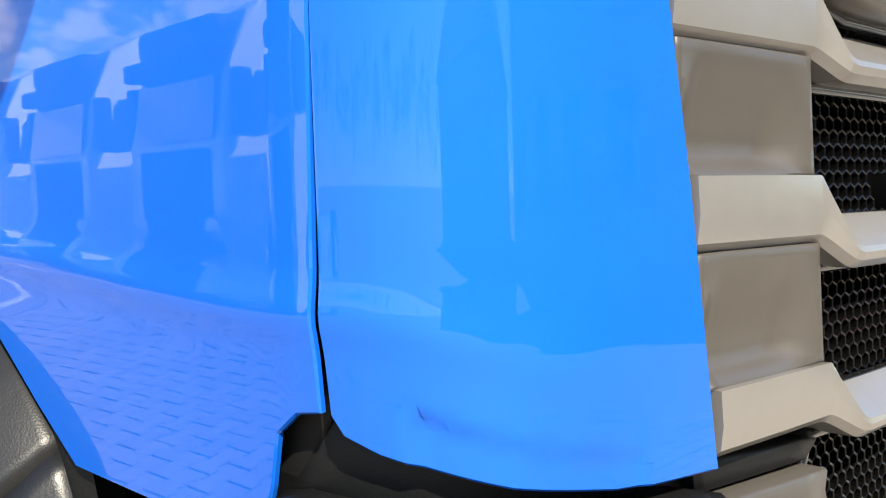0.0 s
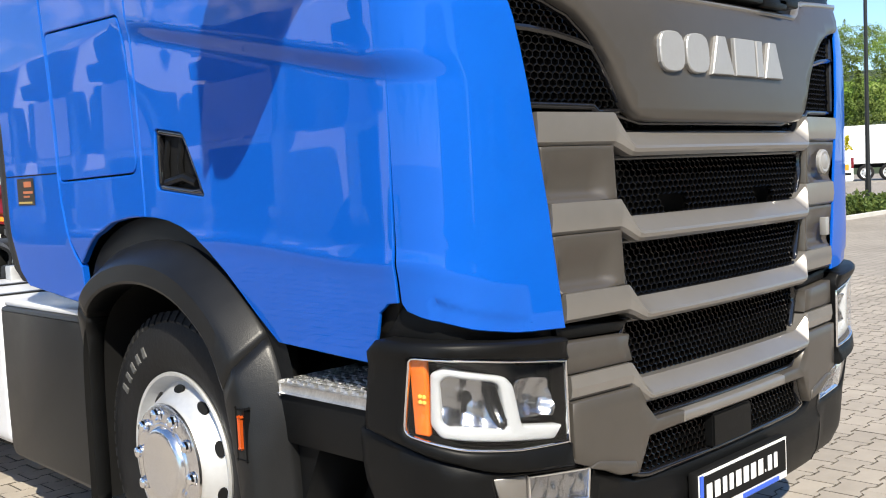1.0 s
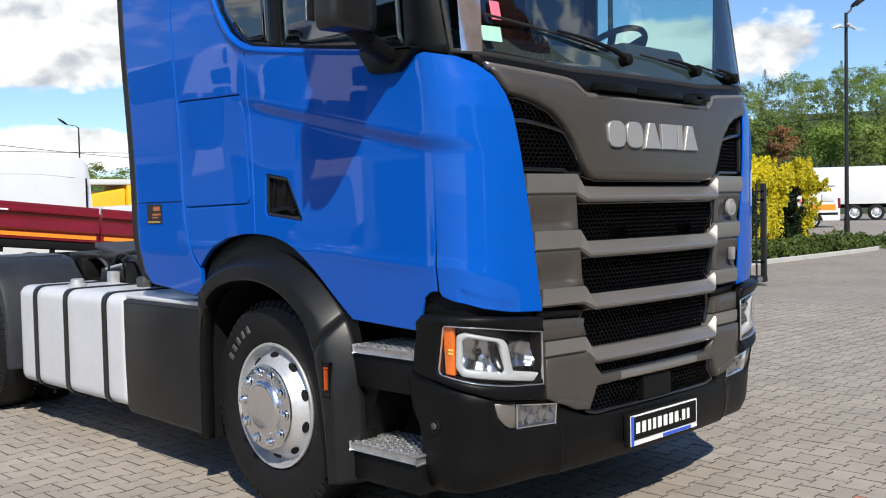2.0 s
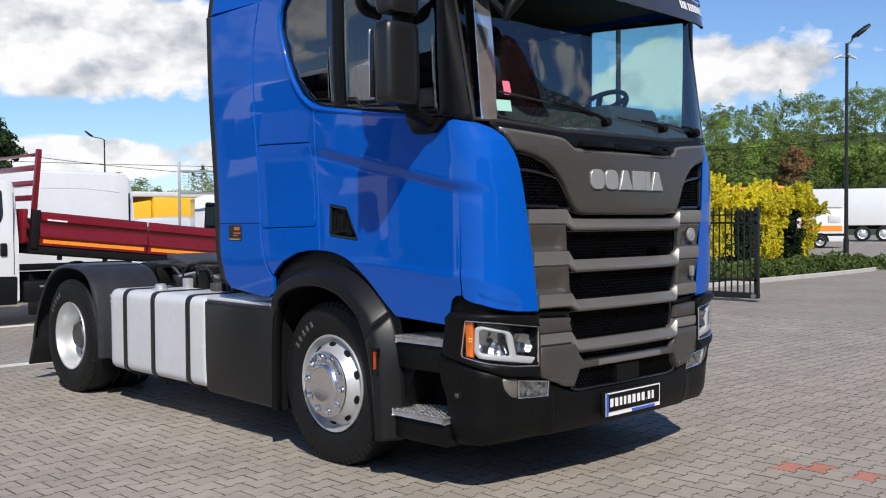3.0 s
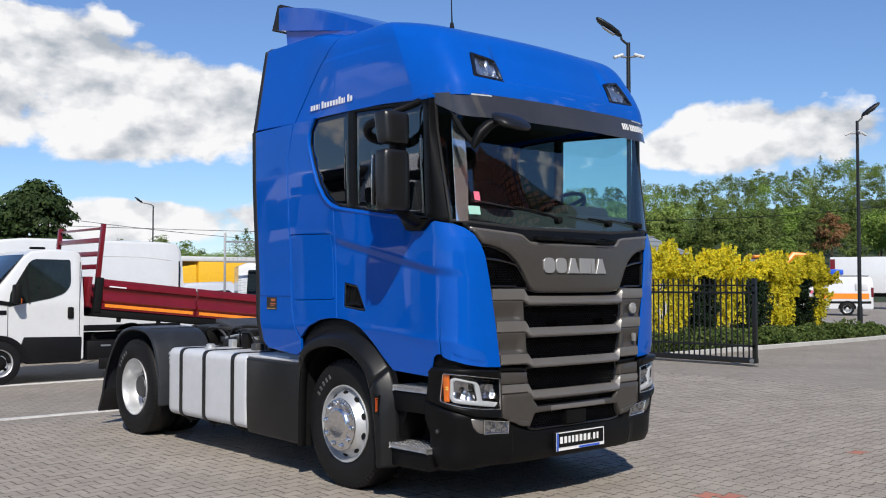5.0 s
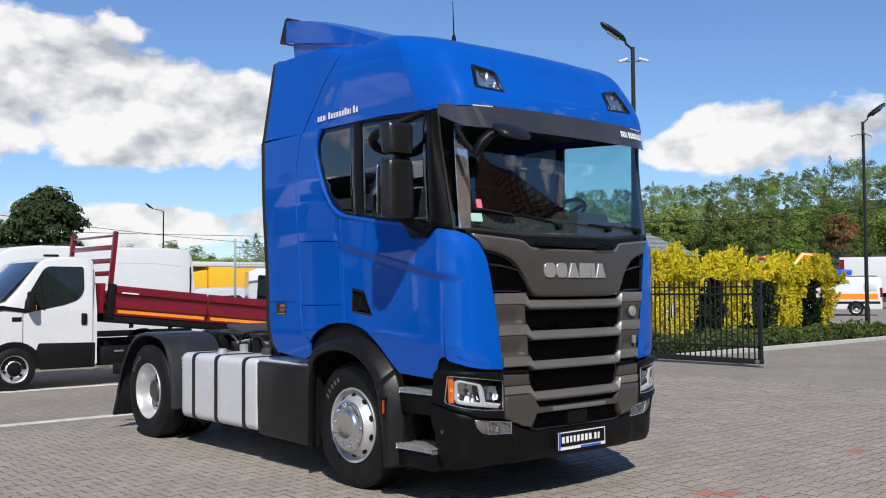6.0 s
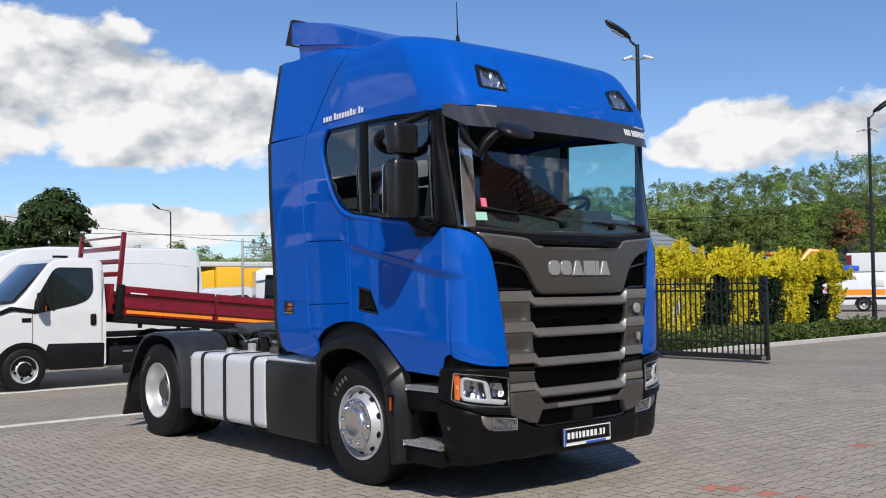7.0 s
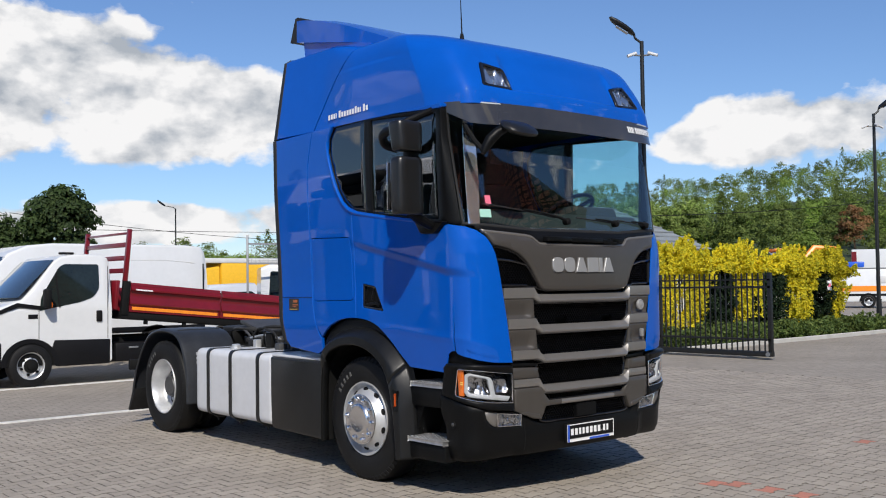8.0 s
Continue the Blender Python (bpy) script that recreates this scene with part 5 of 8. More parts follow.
TYREMARK = mat("worn_tyre_letters", (0.075, 0.075, 0.072), 0.8, var=0.3, scale=20)
YF_AXLE, YR_AXLE, HUB_Z = 1.45, 5.20, 0.495
for s in (-1, 1):
    wheel((s * 1.105, YF_AXLE, HUB_Z), True, s)
    wheel((s * 1.105, YR_AXLE, HUB_Z), False, s)
    # inner twin tyre
    bm = bmesh.new()
    lathe(bm, [(0.0, 0.30), (0.0, 0.46), (0.03, 0.497), (0.22, 0.497), (0.25, 0.46), (0.25, 0.30), (0.0, 0.30)], (-s * 0.0 + s * 0.50, YR_AXLE, HUB_Z), "x", 40, flip=s)
    part("inner_tyre", bm, TYRE, truck)

arch_out = [(2.03, 0.26), (2.03, 0.90), (1.985, 1.04), (1.89, 1.13), (1.72, 1.20), (1.47, 1.233), (1.26, 1.208), (1.10, 1.135), (0.97, 1.03), (0.89, 0.94), (0.84, 0.82), (0.805, 0.66), (0.795, 0.25)]
arch_in = [(1.985, 0.26), (1.98, 0.82), (1.92, 0.95), (1.82, 1.03), (1.67, 1.085), (1.47, 1.102), (1.28, 1.065), (1.15, 0.995), (1.06, 0.92), (0.995, 0.78), (0.955, 0.60), (0.93, 0.42), (0.92, 0.24)]
ao, ai = chaikin(arch_out, 2), chaikin(arch_in, 2)


def split(fr, a, b):
    n = len(fr) - 1
    return fr[int(n * a):int(n * b) + 1]


for s in (-1, 1):
    for nm, a, b in (("rear_arch_leg", 0.0, 0.20), ("wheel_arch", 0.20, 0.745), ("front_arch_leg", 0.745, 1.0)):
        o, i = split(ao, a, b), split(ai, a, b)
        m = min(len(o), len(i))
        rings = []
        for k in range(m):
            (y0, z0), (y1, z1) = o[k], i[k]
            mid = lambda t: (y0 + (y1 - y0) * t, z0 + (z1 - z0) * t)
            sect = [(1.04, -0.03), (1.118, -0.02), (1.132, 0.02), (1.192, 0.40), (1.203, 0.46), (1.210, 0.53), (1.214, 0.93), (1.210, 0.985), (1.202, 1.0), (1.11, 1.02)]
            g = 0.004 if (k == 0 and a > 0) or (k == m - 1 and b < 1) else 0.0
            fl_ = [min(1.0, max(ease(0.80, 1.06, mid(t)[1]), ease(1.90, 1.75, mid(t)[0]))) for x, t in sect]
            rings.append([Vector((s * (1.160 + (x - g - 1.160) * q_ if x > 1.160 else x), *mid(t))) for (x, t), q_ in zip(sect, fl_)])
        bm = bmesh.new()
        loft(bm, rings, False, False)
        bmesh.ops.recalc_face_normals(bm, faces=bm.faces)
        ob = part(nm, bm, ARCHPL, truck, "weathered grey-black plastic wheel arch", angle=30)
        md = ob.modifiers.new("thickness", "SOLIDIFY")
        md.thickness, md.offset = 0.008, 0
        if nm == "front_arch_leg":
            for mat_, y0, y1, z0, z1, dx in ((mat('dark_amber_lens', (0.38, 0.06, 0.01), 0.2, coat=1.0), 0.906, 0.919, 0.650, 0.738, 0.006), (PLASTIC, 0.890, 0.935, 0.615, 0.762, 0.001)):
                bm = bmesh.new()
                box(bm, s * 1.205, s * (1.212 + dx), y0, y1, z0, z1, bevel=0.006)
                part("side_marker" if mat_ is not PLASTIC else "marker_base", bm, mat_, ob)
    # dark liner above the wheel
    rings = []
    for (y0, z0) in ai:
        rings.append([Vector((s * 1.185, y0, z0 + 0.004)), Vector((s * 0.30, y0, z0 + 0.004))])
    bm = bmesh.new()
    loft(bm, rings, False, False)
    ob = part("wheel_liner", bm, BLACK, truck)
    # black sill between arch and blue skin
    rings = []
    ao2 = [(y + (y - 1.5) * 0.04, z + 0.07) for y, z in split(ao, 0.15, 0.9)]
    for (y0, z0), (y1, z1) in zip(split(ao, 0.15, 0.9), ao2):
        rings.append([Vector((s * 1.12, y0, z0 - 0.03)), Vector((s * 1.105, y1, z1 + 0.02))])
    bm = bmesh.new()
    loft(bm, rings, False, False)
    part("arch_sill", bm, PLASTIC, truck)

    # ---- steps ----
    def step_tread(z, y0, y1, x0, x1):
        st = thing("", "", "")
        st.name = "step"
        st.parent = truck
        bm = bmesh.new()
        box(bm, s * x0, s * x1, y0, y1, z - 0.035, z - 0.006, bevel=0.008)
        part("tread", bm, TREAD, st)
        bm = bmesh.new()
        ny, nx = 17, 9
        for a in range(ny):
            for b in range(nx):
                yy = y0 + (y1 - y0) * (a + 0.5) / ny
                xx = x0 + (x1 - x0) * (b + 0.5 + 0.25 * (a % 2)) / (nx + 0.3)
                h = 0.012
                box(bm, s * xx - 0.008, s * xx + 0.008, yy - 0.008, yy + 0.006, z - 0.008, z + h * 0.15)
        tagged(part("grip_stud", bm, TREAD, st, smooth=False), kind="stuff")
        return st
    step_tread(0.842, 0.41, 0.82, 0.86, 1.135)
    step_tread(0.432, 0.41, 0.82, 0.90, 1.165)
    part("step_riser", boxbm(*sorted((s * 0.95, s * 1.13)), 0.40, 0.84, 0.66, 0.808, bevel=0.01), PLASTIC, truck)
    part("step_skirt", boxbm(*sorted((s * 1.02, s * 1.155)), 0.41, 0.83, 0.265, 0.395, bevel=0.02), PLASTIC, truck)
    part("step_well", boxbm(*sorted((s * 0.80, s * 0.86)), 0.34, 1.0, 0.25, 1.05), BLACK, truck)
    bm = bmesh.new()
    prism(bm, [(0.80, 0.82), (0.98, 0.86), (0.98, 0.40), (0.83, 0.40), (0.70, 0.66)], s * 0.86, s * 1.10, "x")
    part("step_side", bm, PLASTIC, truck)

# ---- tank ----
def rr_section(y_unused, x_out, x_in, z0, z1, r):
    return rounded([(x_out, z0), (x_out, z1), (x_in, z1), (x_in, z0)], r, 5)


for s in (-1, 1):
    tank = thing("fuel_tank", "", "")
    tank.parent = truck
    sec = rr_section(0, s * 1.095, s * 0.52, 0.285, 0.945, 0.075)
    bm = bmesh.new()
    rings = []
    for y, k in ((2.955, 0.94), (2.958, 0.97), (2.975, 0.995), (3.0, 1.0), (4.40, 1.0), (4.43, 0.995), (4.447, 0.97), (4.45, 0.94)):
        cx, cz = s * 0.81, 0.615
        rings.append([Vector((cx + (x - cx) * k, y, cz + (z - cz) * k)) for x, z in sec])
    loft(bm, rings, True, True)
    bmesh.ops.recalc_face_normals(bm, faces=bm.faces)
    part("tank_body", bm, TANKW, tank, "white painted fuel tank")
    for y in (3.185, 3.715, 4.175):
        bm = bmesh.new()
        wq = 0.026
        o = [(s * 0.81 + (x - s * 0.81) * 1.035, 0.615 + (z - 0.615) * 1.025) for x, z in sec]
        i = [(s * 0.81 + (x - s * 0.81) * 1.005, 0.615 + (z - 0.615) * 1.004) for x, z in sec]
        loft(bm, [[Vector((x, y - wq, z)) for x, z in i], [Vector((x, y - wq, z)) for x, z in o], [Vector((x, y + wq, z)) for x, z in o], [Vector((x, y + wq, z)) for x, z in i]], True, False)
        bmesh.ops.recalc_face_normals(bm, faces=bm.faces)
        part("tank_strap", bm, PLASTIC_G, tank)
        bm = bmesh.new()
        tube(bm, [(s * 1.06, y, 0.30), (s * 1.0, y, 0.262), (s * 0.92, y, 0.25)], 0.018, 8)
        cyl(bm, (s * 0.985, y, 0.26), (s * 0.985, y, 0.215), 0.010, 0.010, 8)
        part("strap_bolt", bm, RUBBER, tank)
    bm = bmesh.new()
    lathe(bm, [(0.0, 0.06), (0.02, 0.06), (0.024, 0.045), (0.05, 0.042), (0.055, 0.03), (0.055, 0.0001)], (s * 0.93, 3.90, 0.943), "z", 20)
    part("filler_cap", bm, STEELW, tank)
    # side box ahead of the tank
    boxp = thing("side_box", "", "")
    boxp.parent = truck
    bm = bmesh.new()
    prism(bm, rounded([(2.035, 0.25), (2.93, 0.27), (2.945, 0.55), (2.945, 0.925), (2.035, 0.925)], [0.03, 0.06, 0.02, 0.02, 0.02], 4), s * 0.55, s * 1.105, "x", bevel=0.02)
    part("box_body", bm, PLASTIC_G, boxp)
    part("box_lid", boxbm(*sorted((s * 0.56, s * 1.085)), 2.05, 2.945, 0.925, 0.95, bevel=0.008), TANKW, boxp)
    # ---- rear mudguard ----
    GUARD = mat("mudguard_plastic", (0.022, 0.024, 0.028), 0.40, spec=0.45, var=0.3, scale=6)
    mg = thing("mudguard", "", "")
    mg.parent = truck
    prof = chaikin([(4.56, 0.35), (4.57, 0.62), (4.64, 0.88), (4.77, 1.06), (4.98, 1.12), (5.30, 1.12), (5.54, 1.05), (5.74, 0.86), (5.90, 0.62), (5.97, 0.40)], 2)
    bm = bmesh.new()
    rings = []
    for y, z in prof:
        cy, cz = 5.22, 0.50
        ry, rz = y - cy, z - cz
        rings.append([Vector((s * x, cy + ry * k, cz + rz * k)) for x, k in ((1.125, 0.955), (1.135, 0.975), (1.128, 0.993), (1.105, 1.0), (0.85, 1.004), (0.60, 1.0), (0.535, 0.99), (0.53, 0.96))])
    loft(bm, rings, False, False)
    bmesh.ops.recalc_face_normals(bm, faces=bm.faces)
    ob = part("guard_shell", bm, GUARD, mg)
    md = ob.modifiers.new("thickness", "SOLIDIFY")
    md.thickness, md.offset = 0.010, 1
    for yk in (4.95, 5.09, 5.23, 5.37):
        part("guard_rib", boxbm(*sorted((s * 0.57, s * 1.07)), yk - 0.035, yk + 0.035, 1.085, 1.122, bevel=0.012), GUARD, mg)
    part("mud_flap", prism(bmesh.new(), rounded([(5.93, 0.42), (6.00, 0.40), (6.12, 0.165), (6.09, 0.155)], 0.005, 2), s * 0.54, s * 1.12, "x"), RUBBER, mg)
    for yy, zz in ((4.575, 0.83), (4.57, 0.785), (4.58, 0.875), (4.56, 0.70)):
        part("guard_bracket", boxbm(s * 1.02 - 0.02, s * 1.02 + 0.02, yy - 0.05, yy - 0.01, zz - 0.016, zz + 0.016, bevel=0.006), STEELW, mg)

# ---- chassis behind the cab ----
for s in (-1, 1):
    part("frame_rail", boxbm(*sorted((s * 0.36, s * 0.44)), 0.6, 6.15, 0.66, 0.94, bevel=0.01), BLACK, truck)
part("cross_member", boxbm(-0.36, 0.36, 6.05, 6.15, 0.68, 0.92, bevel=0.01), BLACK, truck)
part("rear_axle", cyl(bmesh.new(), (-1.0, YR_AXLE, HUB_Z), (1.0, YR_AXLE, HUB_Z), 0.10, 0.10, 20), BLACK, truck)
part("front_axle", cyl(bmesh.new(), (-1.0, YF_AXLE, HUB_Z - 0.05), (1.0, YF_AXLE, HUB_Z - 0.05), 0.06, 0.06, 16), BLACK, truck)
part("engine_block", boxbm(-0.45, 0.45, 0.35, 2.2, 0.42, 1.36, bevel=0.05), BLACK, truck)
part("cooler_guard", boxbm(-0.75, 0.75, 0.14, 0.30, 0.42, 1.84, bevel=0.02), BLACK, truck)
part("gearbox", boxbm(-0.3, 0.3, 2.2, 3.3, 0.45, 0.85, bevel=0.08), BLACK, truck)
part("catwalk", boxbm(-0.50, 0.50, 2.75, 3.9, 0.955, 0.985, bevel=0.004), TREAD, truck)
fw = thing("fifth_wheel", "", "")
fw.parent = truck
bm = bmesh.new()
ring = []
outl = []
for k in range(36):
    t = 2 * math.pi * k / 36
    outl.append((0.46 * math.cos(t), 4.95 + 0.46 * math.sin(t)))
prism(bm, outl, 1.08, 1.125, "z", bevel=0.01)
part("coupling_plate", bm, RUBBER, fw)
for x in (-0.40, 0.40):
    part("coupling_stand", boxbm(x - 0.08, x + 0.08, 4.8, 5.1, 0.92, 1.09, bevel=0.02), BLACK, fw)
for x in (-0.28, 0.28):
    bm = bmesh.new()
    prism(bm, [(5.2, 1.09), (5.75, 0.98), (5.75, 1.0), (5.2, 1.12)], x - 0.13, x + 0.13, "x")
    part("coupling_ramp", bm, BLACK, fw)
# air lines and valves on the frame behind the cab
rnd = random.Random(4)
for k, (col, x) in enumerate(((RED, -0.32), (BLACK, -0.18), (BLACK, 0.05), (ORANGE, 0.2), (BLACK, 0.34), (STEELW, -0.45))):
    pts = []
    for i in range(26):
        t = i / 25
        pts.append((x + 0.07 * math.cos(t * 2 * math.pi * 5), 2.45 + 1.0 * t, 1.06 + 0.16 * math.sin(t * math.pi) + 0.06 * math.sin(t * 2 * math.pi * 5)))
    part("air_line", tube(bmesh.new(), pts, 0.014, 6), col, truck)
for x, y, sx, sy, sz, m in ((-0.62, 2.95, 0.08, 0.12, 0.10, GALV_D), (-0.45, 3.35, 0.10, 0.10, 0.09, BLACK), (-0.15, 3.6, 0.14, 0.1, 0.13, RUBBER), (0.25, 3.3, 0.12, 0.16, 0.10, GALV_D), (-0.52, 4.15, 0.09, 0.09, 0.07, RUBBER), (0.1, 4.25, 0.2, 0.12, 0.09, BLACK), (-0.68, 3.45, 0.05, 0.05, 0.06, GALV_D)):
    part("valve_block", boxbm(x - sx, x + sx, y - sy, y + sy, 0.94, 0.97 + sz * 0.7, bevel=0.02), m, truck)
part("rear_lamp_rail", boxbm(-1.1, 1.1, 6.12, 6.17, 0.62, 0.74, bevel=0.01), BLACK, truck)
part("cab_underside", boxbm(-1.08, 1.08, 2.05, 2.6, 1.06, 1.10), BLACK, truck)

# hoses, valves and a walkway between the frame rails
for k in range(6):
    part("walkway_slat", boxbm(-0.50, 0.50, 3.05 + 0.17 * k, 3.17 + 0.17 * k, 0.985, 1.01, bevel=0.004), GALV_D, truck)
for pts, r, m_ in (([(-0.42, 5.02, 0.98), (-0.44, 4.90, 1.10), (-0.42, 4.72, 1.13), (-0.40, 4.58, 1.06), (-0.38, 4.50, 0.96)], 0.013, GALV_D),
                   ([(-0.36, 4.62, 1.00), (-0.34, 4.45, 1.12), (-0.25, 4.20, 1.15), (-0.10, 3.95, 1.08), (0.0, 3.80, 1.0)], 0.016, RUBBER),
                   ([(-0.30, 4.75, 0.98), (-0.20, 4.50, 1.08), (-0.15, 4.10, 1.10), (-0.15, 3.70, 1.02)], 0.014, RUBBER),
                   ([(0.25, 2.75, 1.55), (0.22, 2.95, 1.30), (0.15, 3.30, 1.12), (0.10, 3.70, 1.08), (0.05, 4.10, 1.05)], 0.016, BLACK),
                   ([(-0.10, 2.75, 1.50), (-0.12, 2.92, 1.22), (-0.16, 3.25, 1.10), (-0.20, 3.60, 1.06)], 0.014, RED),
                   ([(-0.48, 4.40, 1.02), (-0.48, 4.10, 1.07), (-0.47, 3.80, 1.03)], 0.012, STEELW)):
    part("air_hose", tube(bmesh.new(), chaikin(pts, 2), r, 8), m_, truck)
for x, y, z, w, d, h in ((-0.42, 4.28, 0.98, 0.07, 0.10, 0.06), (-0.38, 3.95, 0.99, 0.06, 0.08, 0.06), (-0.20, 4.05, 1.0, 0.10, 0.14, 0.05), (-0.44, 3.62, 0.98, 0.05, 0.06, 0.08), (-0.40, 4.55, 0.97, 0.06, 0.09, 0.05)):
    part("valve_block", boxbm(x - w / 2, x + w / 2, y - d / 2, y + d / 2, z, z + h, bevel=0.012), GALV_D, truck)
for k in range(34):
    x, y, z = rnd.uniform(-0.66, 0.25), rnd.uniform(3.05, 4.60), rnd.uniform(0.95, 1.08)
    a, b, h = rnd.uniform(0.015, 0.045), rnd.uniform(0.015, 0.06), rnd.uniform(0.02, 0.07)
    part("fitting", boxbm(x - a, x + a, y - b, y + b, 0.93, z + h, bevel=0.008), (BLACK, GALV_D, RUBBER, STEELW, BLACK)[k % 5], truck)
for k in range(9):
    x, y = rnd.uniform(-0.60, 0.1), rnd.uniform(3.3, 4.3)
    part("air_hose", tube(bmesh.new(), chaikin([(x, y, 0.98), (x + rnd.uniform(-0.1, 0.1), y + 0.12, 1.12), (x + rnd.uniform(-0.15, 0.15), y + 0.30, 1.13), (x + rnd.uniform(-0.2, 0.2), y + 0.45, 0.98)], 2), 0.009, 6), (BLACK, RUBBER, GALV_D)[k % 3], truck)
part("coupling_ramp", prism(bmesh.new(), [(4.25, 1.05), (4.95, 1.20), (4.95, 1.16), (4.25, 1.01)], -0.30, 0.30, "x", bevel=0.006), GALV_D, truck)

# ---- small signs on the side ----
bm = bmesh.new()
ps = side([(2.52, 1.36), (2.36, 1.36), (2.36, 1.465), (2.52, 1.465)])
bm.faces.new([bm.verts.new(skin(u, z, -0.003)) for u, z in ps])
sg = part("warning_sticker", bm, STICKB, truck, smooth=False)
for z0, z1, y0, y1, m in ((1.405, 1.415, 2.46, 2.37, STICKY), (1.43, 1.452, 2.45, 2.38, STICKY), (1.366, 1.374, 2.51, 2.38, mat("yellow_ink", (0.40, 0.28, 0.08), 0.5)), (1.39, 1.397, 2.46, 2.40, STICKY)):
    bm = bmesh.new()
    bm.faces.new([bm.verts.new(skin(u, z, -0.005)) for u, z in side([(y0, z0), (y1, z0), (y1, z1), (y0, z1)])])
    part("sticker_bar", bm, m, sg, smooth=False)

# ---- mirrors ----
for s in (-1,):
    mir = thing("side_mirror", "", "")
    mir.parent = truck

    def shell(x0, x1, y0, y1, z0, z1, r, lean=0.0, taper=0.0):
        bm = bmesh.new()
        rings = []
        for t in (0.0, 0.02, 0.06, 0.15, 0.35, 0.5, 0.65, 0.85, 0.94, 0.98, 1.0):
            k = 0.86 + 0.14 * math.sqrt(max(0.0, 1 - abs(2 * t - 1) ** 8))
            sec = rounded([(x0, y0 + 0.02), (x0 + 0.05, y0), (x1 - 0.05, y0), (x1, y0 + 0.03), (x1, y1), (x0, y1)], r, 3)
            cx, cy = (x0 + x1) / 2, (y0 + y1) / 2
            kk = k * (1 - taper * (1 - t))
            rings.append([Vector((s * -(cx + (x - cx) * kk), cy + (y - cy) * kk + lean * (t - 0.5), z0 + (z1 - z0) * t)) for x, y in sec])
        loft(bm, rings, True, True)
        bmesh.ops.recalc_face_normals(bm, faces=bm.faces)
        return bm
    part("lower_mirror", shell(-1.575, -1.335, 0.36, 0.49, 2.075, 2.485, 0.03, 0.01), MIRRORPL, mir)
    part("upper_mirror", shell(-1.58, -1.34, 0.35, 0.50, 2.53, 2.745, 0.035, 0.02, 0.12), MIRRORPL, mir)
    part("mirror_neck", boxbm(*sorted((s * 1.36, s * 1.46)), 0.40, 0.48, 2.46, 2.56, bevel=0.02), PLASTIC, mir)
    bm = bmesh.new()
    tube(bm, [(s * 1.43, 0.44, 2.10), (s * 1.33, 0.45, 2.05), (s * 1.24, 0.45, 2.01), (s * 1.185, 0.44, 2.01)], [0.035, 0.04, 0.036, 0.03], 10)
    part("lower_arm", bm, PLASTIC, mir)
    bm = bmesh.new()
    prism(bm, rounded([(0.31, 2.03), (0.64, 2.06), (0.64, 2.03), (0.58, 1.95), (0.42, 1.945)], 0.02, 3), s * 1.17, s * 1.225, "x", bevel=0.012)
    part("mirror_foot", bm, PLASTIC, mir)
    bm = bmesh.new()
    tube(bm, [(s * 1.47, 0.50, 2.66), (s * 1.42, 0.62, 2.72), (s * 1.32, 0.55, 2.79), (s * 1.22, 0.42, 2.85)], [0.036, 0.036, 0.028, 0.026], 10)
    part("upper_arm", bm, PLASTIC, mir)
    bm = bmesh.new()
    tube(bm, chaikin([(s * 1.45, 0.44, 2.68), (s * 1.46, 0.60, 2.71), (s * 1.45, 0.74, 2.69), (s * 1.39, 0.78, 2.62), (s * 1.30, 0.74, 2.60)], 2), 0.034, 12)
    part("rear_arm", bm, PLASTIC, mir)
    part("mirror_glass", boxbm(*sorted((s * 1.345, s * 1.585)), 0.498, 0.505, 2.11, 2.45, bevel=0.002), CHROME, mir)
# kerb mirror in front of the windscreen
km = thing("kerb_mirror", "", "")
km.parent = truck
bm = bmesh.new()
rings = []
for t in (0.0, 0.06, 0.2, 0.5, 0.8, 0.94, 1.0):
    k = math.sqrt(max(0.02, 1 - (2 * t - 1) ** 4))
    x = -1.00 + 0.30 * t
    rings.append([Vector((x, -0.10 + 0.10 * k * math.cos(a), 2.685 + (0.044 * k) * math.sin(a) + 0.050 * k * math.cos(a))) for a in [2 * math.pi * i / 14 for i in range(14)]])
loft(bm, rings, True, True)
bmesh.ops.recalc_face_normals(bm, faces=bm.faces)
part("mirror_shell", bm, MIRRORPL, km)
bm = bmesh.new()
tube(bm, [(-1.095, 0.02, 2.495), (-1.075, 0.015, 2.54), (-1.04, 0.0, 2.60), (-0.99, -0.03, 2.655), (-0.93, -0.06, 2.685)], [0.018, 0.032, 0.042, 0.036, 0.026], 12)
part("wide_mirror", bm, PLASTIC, km)
part("mirror_arm", tube(bmesh.new(), [(-1.085, 0.02, 2.52), (-1.10, 0.10, 2.60), (-1.10, 0.20, 2.72)], [0.02, 0.018, 0.016], 8), BLACK, km)

# ---- cab interior ----
part("dashboard", prism(bmesh.new(), rounded([(0.26, 1.60), (0.25, 2.00), (0.36, 2.13), (0.56, 2.15), (0.68, 2.02), (0.72, 1.6)], 0.03, 3), -1.0, 1.0, "x"), CABIN, truck)
part("instrument_hood", prism(bmesh.new(), rounded([(0.36, 2.10), (0.40, 2.21), (0.62, 2.20), (0.64, 2.06)], 0.03, 3), 0.28, 0.80, "x", bevel=0.02), CABIN, truck)
bm = bmesh.new()
q = Matrix.Translation((0.55, 0.70, 2.20)) @ Matrix.Rotation(radians(-32), 4, "X")
pts = [q @ Vector((0.225 * math.cos(2 * math.pi * i / 28), 0.225 * math.sin(2 * math.pi * i / 28), 0)) for i in range(29)]
tube(bm, pts, 0.016, 8, cap=False)
sw = part("steering_wheel", bm, CABIN, truck)
bm = bmesh.new()
